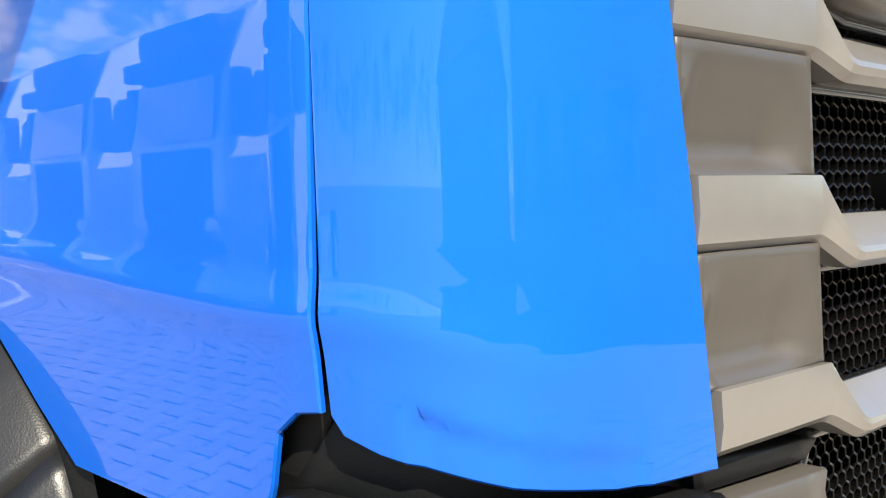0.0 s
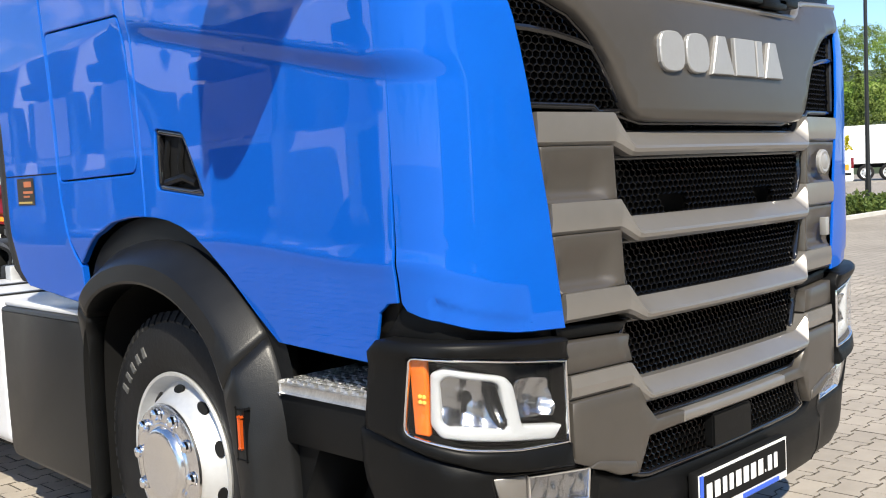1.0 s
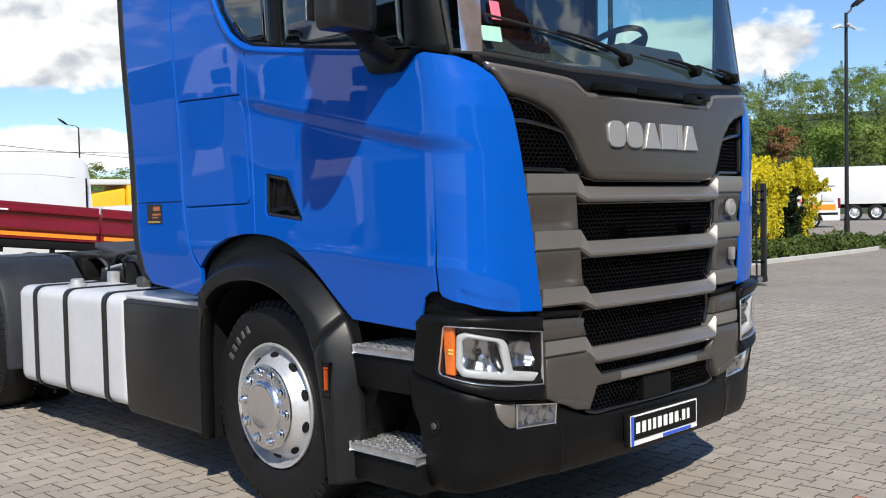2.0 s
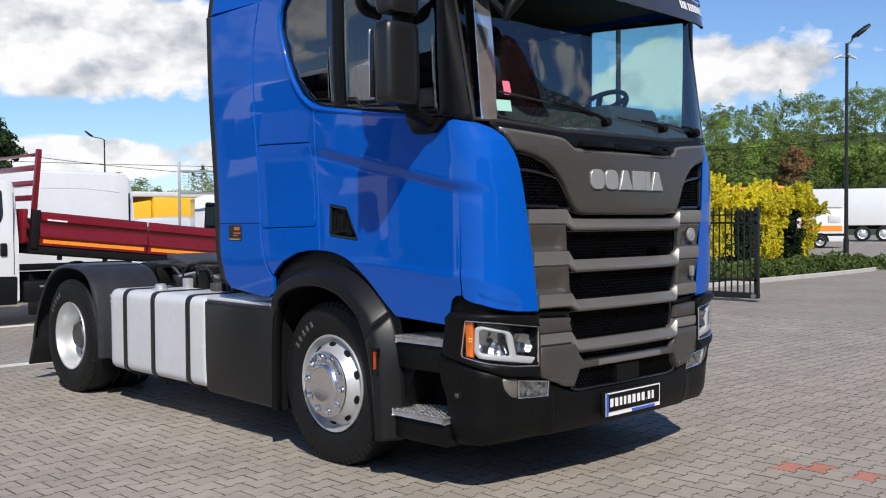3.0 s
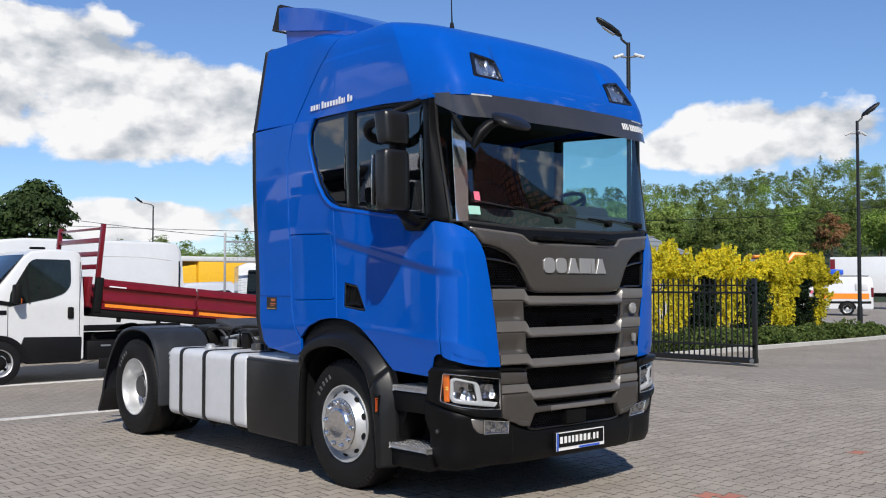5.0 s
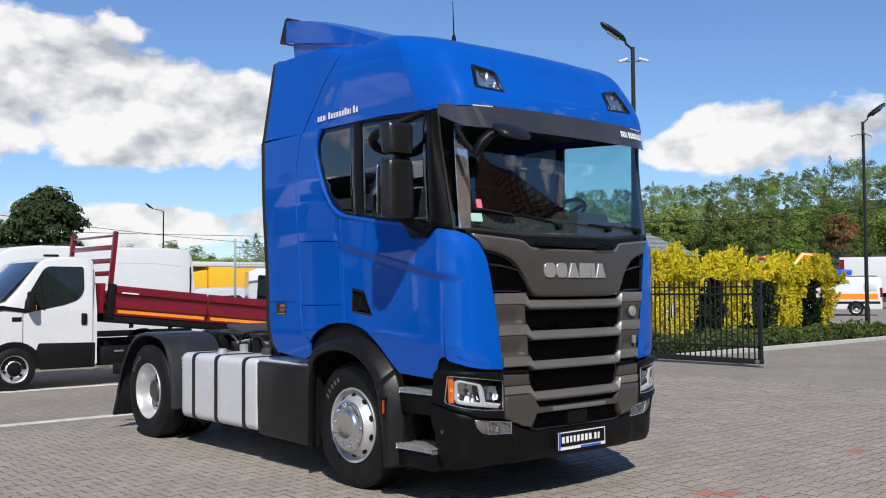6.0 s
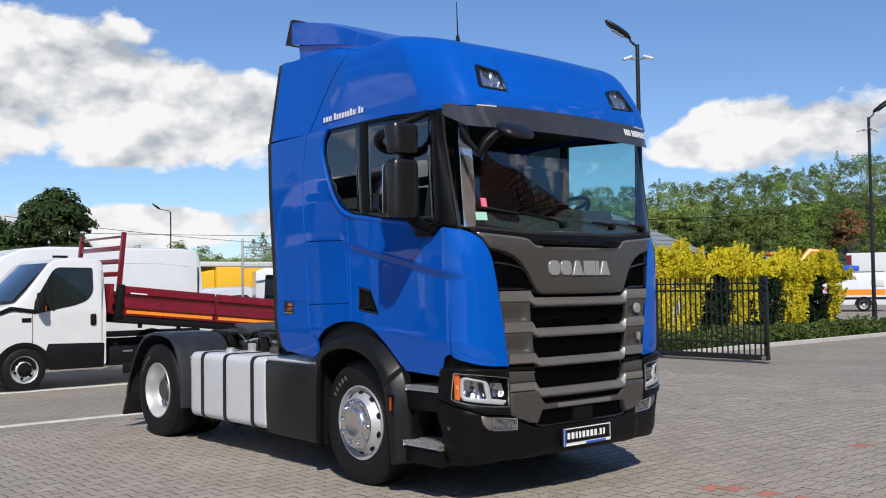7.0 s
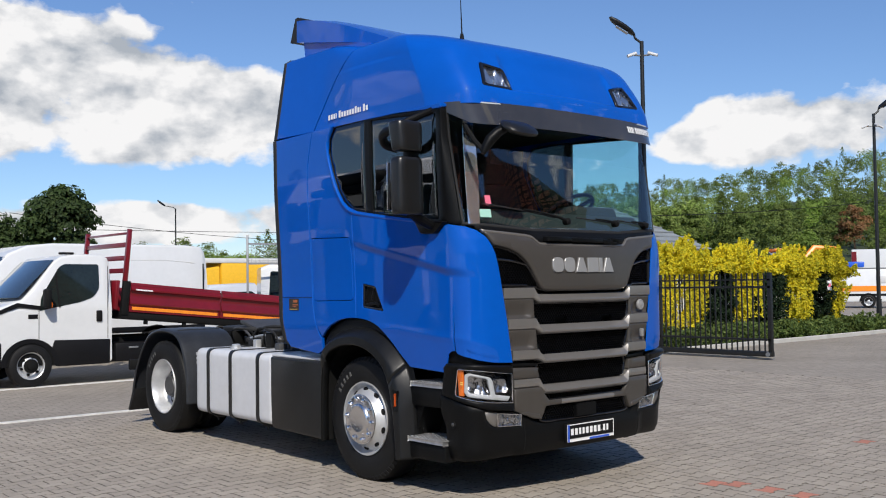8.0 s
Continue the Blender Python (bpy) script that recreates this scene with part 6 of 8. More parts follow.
for a in (0, 140, 220):
    tube(bm, [q @ Vector((0, 0, -0.02)), q @ Vector((0.22 * math.cos(radians(a + 90)), 0.22 * math.sin(radians(a + 90)), 0))], 0.02, 6)
cyl(bm, q @ Vector((0, 0, 0.01)), q @ Vector((0, 0, -0.25)), 0.07, 0.05, 12)
part("steering_column", bm, CABIN, truck)
for x in (-0.55, 0.55):
    seat = thing("seat", "", "")
    seat.parent = truck
    part("seat_cushion", boxbm(x - 0.26, x + 0.26, 0.95, 1.45, 1.72, 1.90, bevel=0.05), SEATCLOTH, seat)
    bm = bmesh.new()
    prism(bm, rounded([(1.40, 1.85), (1.52, 1.83), (1.66, 2.45), (1.56, 2.50)], 0.04, 3), x - 0.25, x + 0.25, "x", bevel=0.04)
    part("seat_back", bm, SEATCLOTH, seat)
    part("head_rest", boxbm(x - 0.13, x + 0.13, 1.60, 1.70, 2.50, 2.70, bevel=0.03), SEATCLOTH, seat)
    part("seat_base", boxbm(x - 0.2, x + 0.2, 1.0, 1.4, 1.44, 1.72, bevel=0.03), CABIN, seat)
part("bunk", boxbm(-1.05, 1.05, 1.72, 2.2, 1.85, 2.02, bevel=0.05), SEATCLOTH, truck)
# stickers inside the windscreen
for x0, x1, z0, z1, m in ((-0.90, -0.85, 2.155, 2.23, PINK), (-0.965, -0.865, 2.065, 2.125, MINT)):
    bm = bmesh.new()
    ps = [(-x0, z0), (-x1, z0), (-x1, z1), (-x0, z1)]
    bm.faces.new([bm.verts.new(skin_plain(ux(u, 2.1), z, 0.014)) for u, z in ps])
    part("windscreen_sticker", bm, m, truck, smooth=False)
# ---- vehicles standing about ----
VGLASS = mat("dark_vehicle_glass", (0.02, 0.03, 0.035), 0.05, spec=0.9, coat=1.0, coat_rough=0.0)
GREYPL = mat("dark_grey_plastic", (0.006, 0.006, 0.007), 0.5, spec=0.2, var=0.15)
CABGLASS = mat("tinted_cab_glass", (0.014, 0.020, 0.019), 0.03, spec=0.5, var=0.3, scale=3)
GALV = mat("galvanised_steel", (0.27, 0.28, 0.29), 0.5, metal=0.6, var=0.15, scale=9)
YELLOW = mat("yellow_paint", (0.75, 0.42, 0.02), 0.4, var=0.08)
LIGHTBLUE = mat("blue_plastic", (0.02, 0.10, 0.55), 0.3)


def round_body(bm, sections, r=0.06, seg=3):
    """Lofts rounded sections (x, outline of (y, z))."""
    rings = [[Vector((x, y, z)) for y, z in rounded(o, r, seg)] for x, o in sections]
    loft(bm, rings, True, True)
    bmesh.ops.recalc_face_normals(bm, faces=bm.faces)
    return bm


def small_wheel(parent, x, y, z, r, w, rim_mat=STEELW, side=-1):
    """A light-vehicle wheel whose axle runs along y; side -1: outer face towards -y."""
    wh = thing("wheel", "", "", at=(x, y, z))
    wh.parent = parent
    k = side
    bm = bmesh.new()
    lathe(bm, [(0.0, r * 0.62), (0.015 * k, r * 0.66), (0.02 * k, r * 0.86), (0.0, r * 0.97), (-0.04 * k, r), (-(w - 0.04) * k, r), (-w * k, r * 0.96), (-w * k, r * 0.6)], (0, 0, 0), "y", 40)
    bmesh.ops.recalc_face_normals(bm, faces=bm.faces)
    part("tyre", bm, TYRE, wh)
    bm = bmesh.new()
    lathe(bm, [(-0.01 * k, r * 0.63), (0.008 * k, r * 0.635), (0.0, r * 0.60), (-0.05 * k, r * 0.56), (-0.055 * k, r * 0.47), (-0.02 * k, r * 0.36), (-0.01 * k, r * 0.22), (0.01 * k, r * 0.20), (0.02 * k, r * 0.12), (0.02 * k, 0.0001)], (0, 0, 0), "y", 36)
    bmesh.ops.recalc_face_normals(bm, faces=bm.faces)
    part("rim", bm, rim_mat, wh)
    for i in range(6):
        t = 2 * math.pi * i / 6 + 0.3
        bm = bmesh.new()
        c = Vector((r * 0.42 * math.cos(t), -0.028 * k, r * 0.42 * math.sin(t)))
        cyl(bm, c + Vector((0, -0.01 * k, 0)), c + Vector((0, 0.018 * k, 0)), r * 0.065, r * 0.065, 10)
        part("rim_hole", bm, BLACK, wh)
    return wh


# ---- white tipper with a red drop-side bed; it faces -x ----
tip = thing("tipper_truck", "white light tipper truck with dark red drop-side bed", "truck")
YN, YFAR = 11.40, 13.35


def tipper():
    # cab lower and upper as lofted cross sections along x
    def sect(zb, zt, inset, lo=0.0):
        return [(YN + lo, zb), (YN, zb + 0.05), (YN, min(1.25, zt)), (YN + inset, zt), (YFAR - inset, zt), (YFAR, min(1.25, zt)), (YFAR, zb + 0.05), (YFAR - lo, zb)]
    bm = bmesh.new()
    xs = [(-1.42, 0.45, 0.92, 0.10, 0.22), (-1.36, 0.36, 1.08, 0.08, 0.12), (-1.22, 0.34, 1.20, 0.05, 0.03), (-0.95, 0.34, 1.30, 0.06, 0.0), (-0.62, 0.34, 1.42, 0.06, 0.0)]
    round_body(bm, [(x, sect(zb, zt, i, lo)) for x, zb, zt, i, lo in xs] + [(-0.45, sect(0.34, 1.60, 0.06)), (-0.10, sect(0.34, 2.04, 0.11)), (0.02, sect(0.34, 2.12, 0.13)), (0.30, sect(0.34, 2.16, 0.13)), (0.70, sect(0.34, 2.15, 0.13)), (0.80, sect(0.34, 2.10, 0.13)), (0.83, sect(0.36, 2.04, 0.14))], 0.05, 3)
    body = part("cab_body", bm, WHITE, tip)
    # glass
    bm = bmesh.new()
    prism(bm, rounded([(-0.37, 1.225), (0.30, 1.355), (0.52, 1.43), (0.63, 1.57), (0.635, 1.985), (0.06, 1.99), (-0.03, 1.94), (-0.34, 1.44)], [0.02, 0.05, 0.08, 0.08, 0.04, 0.04, 0.05, 0.05], 3), 0.0, 0.01, "y")
    for v in bm.verts:
        v.co.y += YN - 0.006 + 0.115 * max(0.0, (v.co.z - 1.25)) / 0.85
    side_win = part("side_window", bm, CABGLASS, tip)
    bm = bmesh.new()
    prism(bm, [(-0.06, 1.275), (-0.03, 1.28), (-0.075, 1.84), (-0.10, 1.81)], 0.0, 0.008, "y")
    for v in bm.verts:
        v.co.y += YN - 0.012 + 0.115 * max(0.0, (v.co.z - 1.25)) / 0.85
    part("window_divider", bm, BLACK, side_win)
    bm = bmesh.new()
    rows = []
    for t in (0.0, 0.25, 0.5, 0.75, 1.0):
        x, z = -0.68 + 0.60 * t, 1.43 + 0.62 * t
        ins = 0.05 + 0.10 * t
        rows.append([Vector((x - 0.012 - 0.10 * (1 - abs(c) ** 2.2) * (1 - 0.4 * t), (YN + YFAR) / 2 + c * ((YFAR - YN) / 2 - ins), z + 0.012)) for c in [i / 5 - 1 for i in range(11)]])
    loft(bm, rows, False, False)
    ob = part("windscreen", bm, VGLASS, tip)
    # dark lower band, arch, bumper, sill
    bm = bmesh.new()
    prism(bm, rounded([(-0.10, 0.31), (0.79, 0.31), (0.80, 0.72), (-0.13, 0.74), (-0.18, 0.60)], 0.02, 2), YN - 0.014, YN + 0.05, "y", bevel=0.008)
    part("sill_panel", bm, GREYPL, tip)
    arc = [(-0.52 + 0.46 * math.cos(t), 0.34 + 0.44 * math.sin(t)) for t in [math.pi * i / 14 for i in range(15)]]
    arc2 = [(-0.52 + 0.38 * math.cos(t), 0.34 + 0.37 * math.sin(t)) for t in [math.pi * i / 14 for i in range(15)]]
    bm = bmesh.new()
    prism(bm, arc + list(reversed(arc2)), YN - 0.018, YN + 0.04, "y")
    part("arch_trim", bm, GREYPL, tip)
    # black plate on the solid body stands for the shaded arch opening
    bm = bmesh.new()
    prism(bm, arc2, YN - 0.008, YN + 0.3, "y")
    part("arch_shade", bm, BLACK, tip)
    bm = bmesh.new()
    round_body(bm, [(-1.48, [(YN + 0.15, 0.36), (YN + 0.15, 0.62), (YFAR - 0.15, 0.62), (YFAR - 0.15, 0.36)]), (-1.38, [(YN + 0.02, 0.34), (YN + 0.02, 0.70), (YFAR - 0.02, 0.70), (YFAR - 0.02, 0.34)]), (-0.97, [(YN - 0.012, 0.34), (YN - 0.012, 0.74), (YFAR + 0.012, 0.74), (YFAR + 0.012, 0.34)])], 0.04)
    part("bumper", bm, GREYPL, tip)
    bm = bmesh.new()
    prism(bm, rounded([(-1.30, 1.02), (-1.02, 1.16), (-1.0, 1.02), (-1.22, 0.92)], 0.03, 3), YN - 0.006, YN + 0.03, "y")
    part("headlamp", bm, REFLECTOR, tip)
    part("door_handle", boxbm(0.56, 0.66, YN - 0.03, YN + 0.01, 1.02, 1.21, bevel=0.02), BLACK, tip)
    bm = bmesh.new()
    box(bm, -0.35, -0.245, YN - 0.24, YN - 0.06, 1.27, 1.58, bevel=0.035)
    tube(bm, [(-0.30, YN - 0.08, 1.32), (-0.30, YN + 0.02, 1.28)], 0.03, 8)
    mirror = part("door_mirror", bm, BLACK, tip)
    part("mirror_repeater", boxbm(-0.252, -0.238, YN - 0.22, YN - 0.10, 1.28, 1.36, bevel=0.004), AMBER, mirror)
    part("name_badge", boxbm(-0.55, -0.40, YN - 0.008, YN + 0.002, 1.10, 1.17, bevel=0.003), GREYPL, tip)
    part("door_seam", boxbm(-0.385, -0.375, YN - 0.003, YN + 0.002, 0.75, 1.24), BLACK, tip)
    part("door_seam", boxbm(0.755, 0.765, YN - 0.003, YN + 0.002, 0.74, 1.95), BLACK, tip)
    bm = bmesh.new()
    box(bm, 0.01, 0.26, YN + 0.18, YN + 0.24, 2.15, 2.19, bevel=0.015)
    part("roof_duct", bm, GREYPL, tip)
    fw_ = small_wheel(tip, -0.52, YN - 0.035, 0.345, 0.345, 0.22)
    bm = bmesh.new()
    lathe(bm, [(-0.012, 0.115), (-0.022, 0.112), (-0.028, 0.07), (-0.045, 0.062), (-0.05, 0.0001)], (0, 0, 0), "y", 24)
    part("hub_cap", bm, BLACK, fw_)
    bm = bmesh.new()
    prism(bm, rounded([(-1.18, 1.165), (-0.72, 1.36), (-0.34, 1.30), (-0.36, 1.24), (-0.70, 1.29), (-1.16, 1.12)], 0.015, 2), YN - 0.012, YN + 0.02, "y")
    part("cowl_trim", bm, GREYPL, tip)
    small_wheel(tip, 3.15, YN - 0.0, 0.345, 0.345, 0.42)
    small_wheel(tip, -0.52, YFAR - 0.02, 0.345, 0.345, 0.22, side=1)
    small_wheel(tip, 3.15, YFAR - 0.02, 0.345, 0.345, 0.42, side=1)
    # ladder frame and tool box
    for y in (YN + 0.5, YFAR - 0.5):
        part("frame_rail", boxbm(0.7, 4.4, y - 0.04, y + 0.04, 0.55, 0.72), BLACK, tip)
    part("side_locker", boxbm(0.92, 1.75, YN + 0.06, YN + 0.5, 0.32, 0.64, bevel=0.03), GREYPL, tip)
    part("locker_clasp", boxbm(1.15, 1.32, YN + 0.045, YN + 0.065, 0.54, 0.57, bevel=0.004), GALV, tip)
    part("rear_guard", boxbm(2.6, 3.7, YN + 0.02, YN + 0.44, 0.74, 0.78, bevel=0.01), BLACK, tip)
    # tilted bed
    tilt = Matrix.Translation((1.02, 0, 1.17)) @ Matrix.Rotation(radians(5.6), 4, "Y") @ Matrix.Translation((-1.02, 0, -1.17))

    def bedpart(name, bm, m, lab=""):
        bm.transform(tilt)
        return part(name, bm, m, tip, lab)
    bedpart("bed_floor", boxbm(0.98, 4.45, YN - 0.05, YFAR + 0.04, 1.06, 1.19, bevel=0.01), BLACK)
    for x0, x1 in ((1.10, 2.80), (2.84, 4.42)):
        bm = bmesh.new()
        prof = [(YN - 0.07, 1.18), (YN - 0.07, 1.29), (YN - 0.105, 1.315), (YN - 0.105, 1.35), (YN - 0.06, 1.415), (YN - 0.055, 1.50), (YN - 0.075, 1.535), (YN - 0.105, 1.55), (YN - 0.105, 1.575), (YN - 0.065, 1.625), (YN - 0.065, 1.66), (YN - 0.055, 1.68), (YN - 0.02, 1.68), (YN - 0.02, 1.18)]
        loft(bm, [[Vector((x0, y, z)) for y, z in prof], [Vector((x1, y, z)) for y, z in prof]], True, True)
        bmesh.ops.recalc_face_normals(bm, faces=bm.faces)
        bedpart("drop_side", bm, RED, "dark red ribbed drop side")
        bedpart("marker_strip", boxbm(x0 + 0.05, x1 - 0.03, YN - 0.078, YN - 0.05, 1.215, 1.27), ORANGE)
    bedpart("drop_side_far", boxbm(1.10, 4.42, YFAR + 0.02, YFAR + 0.06, 1.18, 1.66, bevel=0.006), RED)
    bedpart("tailgate", boxbm(4.43, 4.48, YN - 0.04, YFAR + 0.04, 1.18, 1.66, bevel=0.006), RED)
    bedpart("headboard", boxbm(0.86, 0.92, YN - 0.02, YFAR + 0.02, 1.20, 1.70, bevel=0.006), RED)
    bedpart("corner_post", boxbm(0.97, 1.09, YN - 0.07, YN + 0.02, 1.12, 1.70, bevel=0.006), BLACK)
    bedpart("maker_label", boxbm(1.18, 1.48, YN - 0.11, YN - 0.09, 1.552, 1.574), PLATEW)
    for y in (YN + 0.0, YFAR - 0.05):
        bedpart("rack_post", boxbm(0.98, 1.05, y - 0.03, y + 0.05, 1.66, 2.60, bevel=0.006), RED)
    for z, h in ((2.53, 0.035), (2.33, 0.08), (2.10, 0.08), (1.88, 0.08)):
        bedpart("rack_bar", boxbm(0.99, 1.04, YN, YFAR - 0.03, z - h / 2, z + h / 2, bevel=0.006), RED)
    bedpart("bed_hinge", boxbm(1.42, 1.48, YN - 0.02, YN + 0.03, 0.98, 1.10), BLACK)
    bedpart("bed_hinge", boxbm(2.14, 2.20, YN - 0.02, YN + 0.03, 0.98, 1.10), BLACK)


tipper()


# ---- panel vans ----
def panel_van(name, label, x0, y0, length, width, height, facing=-1, stripe=None, group=""):
    """A tall panel van along x with its nose towards -x; local coordinates first."""
    v = thing(name, label, "van", at=(x0, y0, 0), rz=0 if facing < 0 else 180, group=group)
    h = height

    def sec(zb, zt, ins, w=width):
        return [(0.02, zb), (0, zb + 0.1), (0, 1.15 if zt > 1.3 else zt - 0.1), (ins, zt), (w - ins, zt), (w, 1.15 if zt > 1.3 else zt - 0.1), (w, zb + 0.1), (w - 0.02, zb)]
    bm = bmesh.new()
    round_body(bm, [(0.0, sec(0.35, 0.95, 0.12)), (0.06, sec(0.32, 1.08, 0.10)), (0.35, sec(0.3, 1.25, 0.07)), (0.85, sec(0.3, 1.45, 0.07)), (1.25, sec(0.3, 1.90, 0.12)), (1.62, sec(0.3, h - 0.22, 0.16)), (2.0, sec(0.3, h - 0.05, 0.15)), (2.5, sec(0.3, h, 0.14)), (length - 0.5, sec(0.3, h, 0.14)), (length - 0.12, sec(0.3, h - 0.03, 0.15)), (length - 0.03, sec(0.32, h - 0.14, 0.16)), (length, sec(0.36, h - 0.35, 0.14))], 0.06, 3)
    part("van_body", bm, WHITE, v)
    for ys in () if stripe else (-0.006, width - 0.004):
        bm = bmesh.new()
        prism(bm, rounded([(1.05, 1.22), (1.95, 1.30), (1.95, 1.88), (1.62, 1.88), (1.15, 1.42)], 0.06, 3), ys, ys + 0.01, "y")
        for q in bm.verts:
            q.co.y += (0.10 if ys < 0.5 else -0.10) * max(0.0, q.co.z - 1.15) / (h - 1.15) * 1.1
        part("side_window", bm, VGLASS, v)
    bm = bmesh.new()
    rows = []
    for t in (0, 0.33, 0.66, 1.0):
        x, z = 0.80 + 0.80 * t, 1.47 + (h - 1.75) * t
        rows.append([Vector((x - 0.02 - 0.10 * (1 - abs(c) ** 2), width / 2 + c * (width / 2 - 0.10 - 0.06 * t), z)) for c in [i / 4 - 1 for i in range(9)]])
    loft(bm, rows, False, False)
    part("windscreen", bm, VGLASS, v)
    for x in (1.05, length - 1.25):
        for s_, yy in ((-1, -0.02), (1, width + 0.02)):
            w = small_wheel(v, x, yy, 0.34, 0.34, 0.22, side=s_)
            # black half disc puts the arch's shade on the solid side
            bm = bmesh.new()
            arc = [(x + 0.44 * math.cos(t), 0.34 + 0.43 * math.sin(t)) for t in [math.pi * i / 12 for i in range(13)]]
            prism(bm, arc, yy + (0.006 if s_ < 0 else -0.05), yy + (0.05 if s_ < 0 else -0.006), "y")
            part("arch_shade", bm, BLACK, v)
    for s_, yy in ((-1, 0.0), (1, width)):
        part("side_moulding", boxbm(0.4, length - 0.1, yy - 0.014, yy + 0.014, 0.62, 0.74, bevel=0.006), GREYPL, v)
        bm = bmesh.new()
        tube(bm, [(2.2, yy - 0.004 + (0.112 if s_ < 0 else -0.112), h - 0.34), (length - 1.0, yy + (0.112 if s_ < 0 else -0.112), h - 0.34), (length - 0.3, yy + (0.105 if s_ < 0 else -0.105), h - 0.40)], 0.012, 6)
        part("side_rib", bm, WHITE_D, v)
        if stripe:
            part("side_stripe", boxbm(0.75, length - 0.2, yy - 0.010, yy + 0.010, 0.86, 1.14), stripe, v)
    part("bumper", boxbm(-0.05, 0.25, 0.03, width - 0.03, 0.32, 0.62, bevel=0.06), GREYPL, v)
    return v


van = panel_van("panel_van", "tall white panel van parked behind the tipper", -1.2, 15.5, 5.95, 2.05, 2.52)
part("rear_door_seam", boxbm(5.80, 5.83, -0.006, 0.004, 0.5, 2.1), GREYPL, van)
tall_van = panel_van("panel_van", "second tall white panel van in the parked row", -6.4, 19.5, 5.9, 2.0, 2.6)

# white pick-up with a galvanised frame
pk = thing("flatbed_van", "white flatbed van with a galvanised headboard frame", "van", at=(5.62, 15.15, 0), rz=-27)
bm = bmesh.new()
round_body(bm, [(0.25, [(0.05, 0.4), (0.12, 2.0), (1.9, 2.0), (1.97, 0.4)]), (0.45, [(0, 0.35), (0.1, 2.08), (1.9, 2.08), (2, 0.35)]), (1.5, [(0, 0.35), (0.1, 2.05), (1.9, 2.05), (2, 0.35)]), (2.2, [(0, 0.35), (0.05, 1.3), (1.95, 1.3), (2, 0.35)]), (3.0, [(0.1, 0.4), (0.1, 0.95), (1.9, 0.95), (1.9, 0.4)])], 0.07)
part("cab_body", bm, WHITE, pk)
bm = bmesh.new()
prism(bm, rounded([(0.42, 1.25), (1.55, 1.22), (1.35, 1.86), (0.46, 1.92)], 0.05), 0.0, 0.06, "y")
part("side_window", bm, VGLASS, pk)
small_wheel(pk, 2.0, 0.02, 0.34, 0.34, 0.22)
small_wheel(pk, -0.6, 0.52, 0.34, 0.34, 0.22)
part("flatbed", boxbm(-1.0, 0.2, 0.5, 2.03, 0.86, 0.98, bevel=0.01), GALV, pk)
for x in (-0.09, 1.75):
    part("frame_post", boxbm(x - 0.025, x + 0.025, -0.755, -0.705, 0.0, 2.72, bevel=0.008), GALV, pk)
for z in (2.52, 2.08):
    part("frame_bar", boxbm(-0.09, 1.75, -0.745, -0.715, z - 0.02, z + 0.02), GALV, pk)
for k in range(6):
    part("mesh_wire", boxbm(-0.09, 1.75, -0.733, -0.727, 2.14 + 0.06 * k, 2.147 + 0.06 * k), GALV, pk)
for k in range(20):
    part("mesh_wire", boxbm(0.0 + 0.09 * k, 0.006 + 0.09 * k, -0.727, -0.721, 2.09, 2.51), GALV, pk)

# pale car and yellow truck farther off
car = thing("hatchback_car", "pale grey hatchback car in the parked row", "car", at=(6.6, 22.0, 0))
bm = bmesh.new()
round_body(bm, [(0.0, [(0.1, 0.35), (0.1, 0.70), (1.6, 0.70), (1.6, 0.35)]), (0.2, [(0, 0.25), (0.05, 0.92), (1.65, 0.92), (1.7, 0.25)]), (1.0, [(0, 0.22), (0.05, 1.02), (1.65, 1.02), (1.7, 0.22)]), (1.7, [(0, 0.22), (0.22, 1.62), (1.48, 1.62), (1.7, 0.22)]), (3.2, [(0, 0.22), (0.22, 1.68), (1.48, 1.68), (1.7, 0.22)]), (3.9, [(0, 0.25), (0.15, 1.02), (1.55, 1.02), (1.7, 0.25)]), (4.1, [(0.1, 0.35), (0.1, 0.80), (1.6, 0.80), (1.6, 0.35)])], 0.1)
part("car_body", bm, mat("pale_grey_paint", (0.55, 0.57, 0.6), 0.3, coat=0.6, var=0.04), car)
bm = bmesh.new()
prism(bm, rounded([(1.05, 1.0), (3.6, 1.0), (2.95, 1.42), (1.7, 1.38)], 0.05), 0.0, 0.15, "y")
part("side_window", bm, VGLASS, car)
for x in (0.8, 3.2):
    small_wheel(car, x, 0.03, 0.30, 0.30, 0.2)
yt = thing("box_truck", "yellow box truck far across the yard", "truck", at=(16.2, 40.0, 0))
part("cargo_box", boxbm(1.9, 7.5, 0, 2.4, 0.95, 2.75, bevel=0.04), YELLOW, yt)
part("box_roof", boxbm(0.0, 7.52, -0.02, 2.42, 2.75, 3.0, bevel=0.05), WHITE_D, yt)
bm = bmesh.new()
round_body(bm, [(0.0, [(0.05, 0.5), (0.1, 1.9), (2.3, 1.9), (2.35, 0.5)]), (0.3, [(0, 0.45), (0.08, 2.35), (2.3, 2.35), (2.4, 0.45)]), (1.8, [(0, 0.45), (0.06, 2.6), (2.34, 2.6), (2.4, 0.45)])], 0.1)
part("cab_body", bm, YELLOW, yt)
for x in (0.9, 6.0):
    small_wheel(yt, x, 0.05, 0.45, 0.45, 0.3)

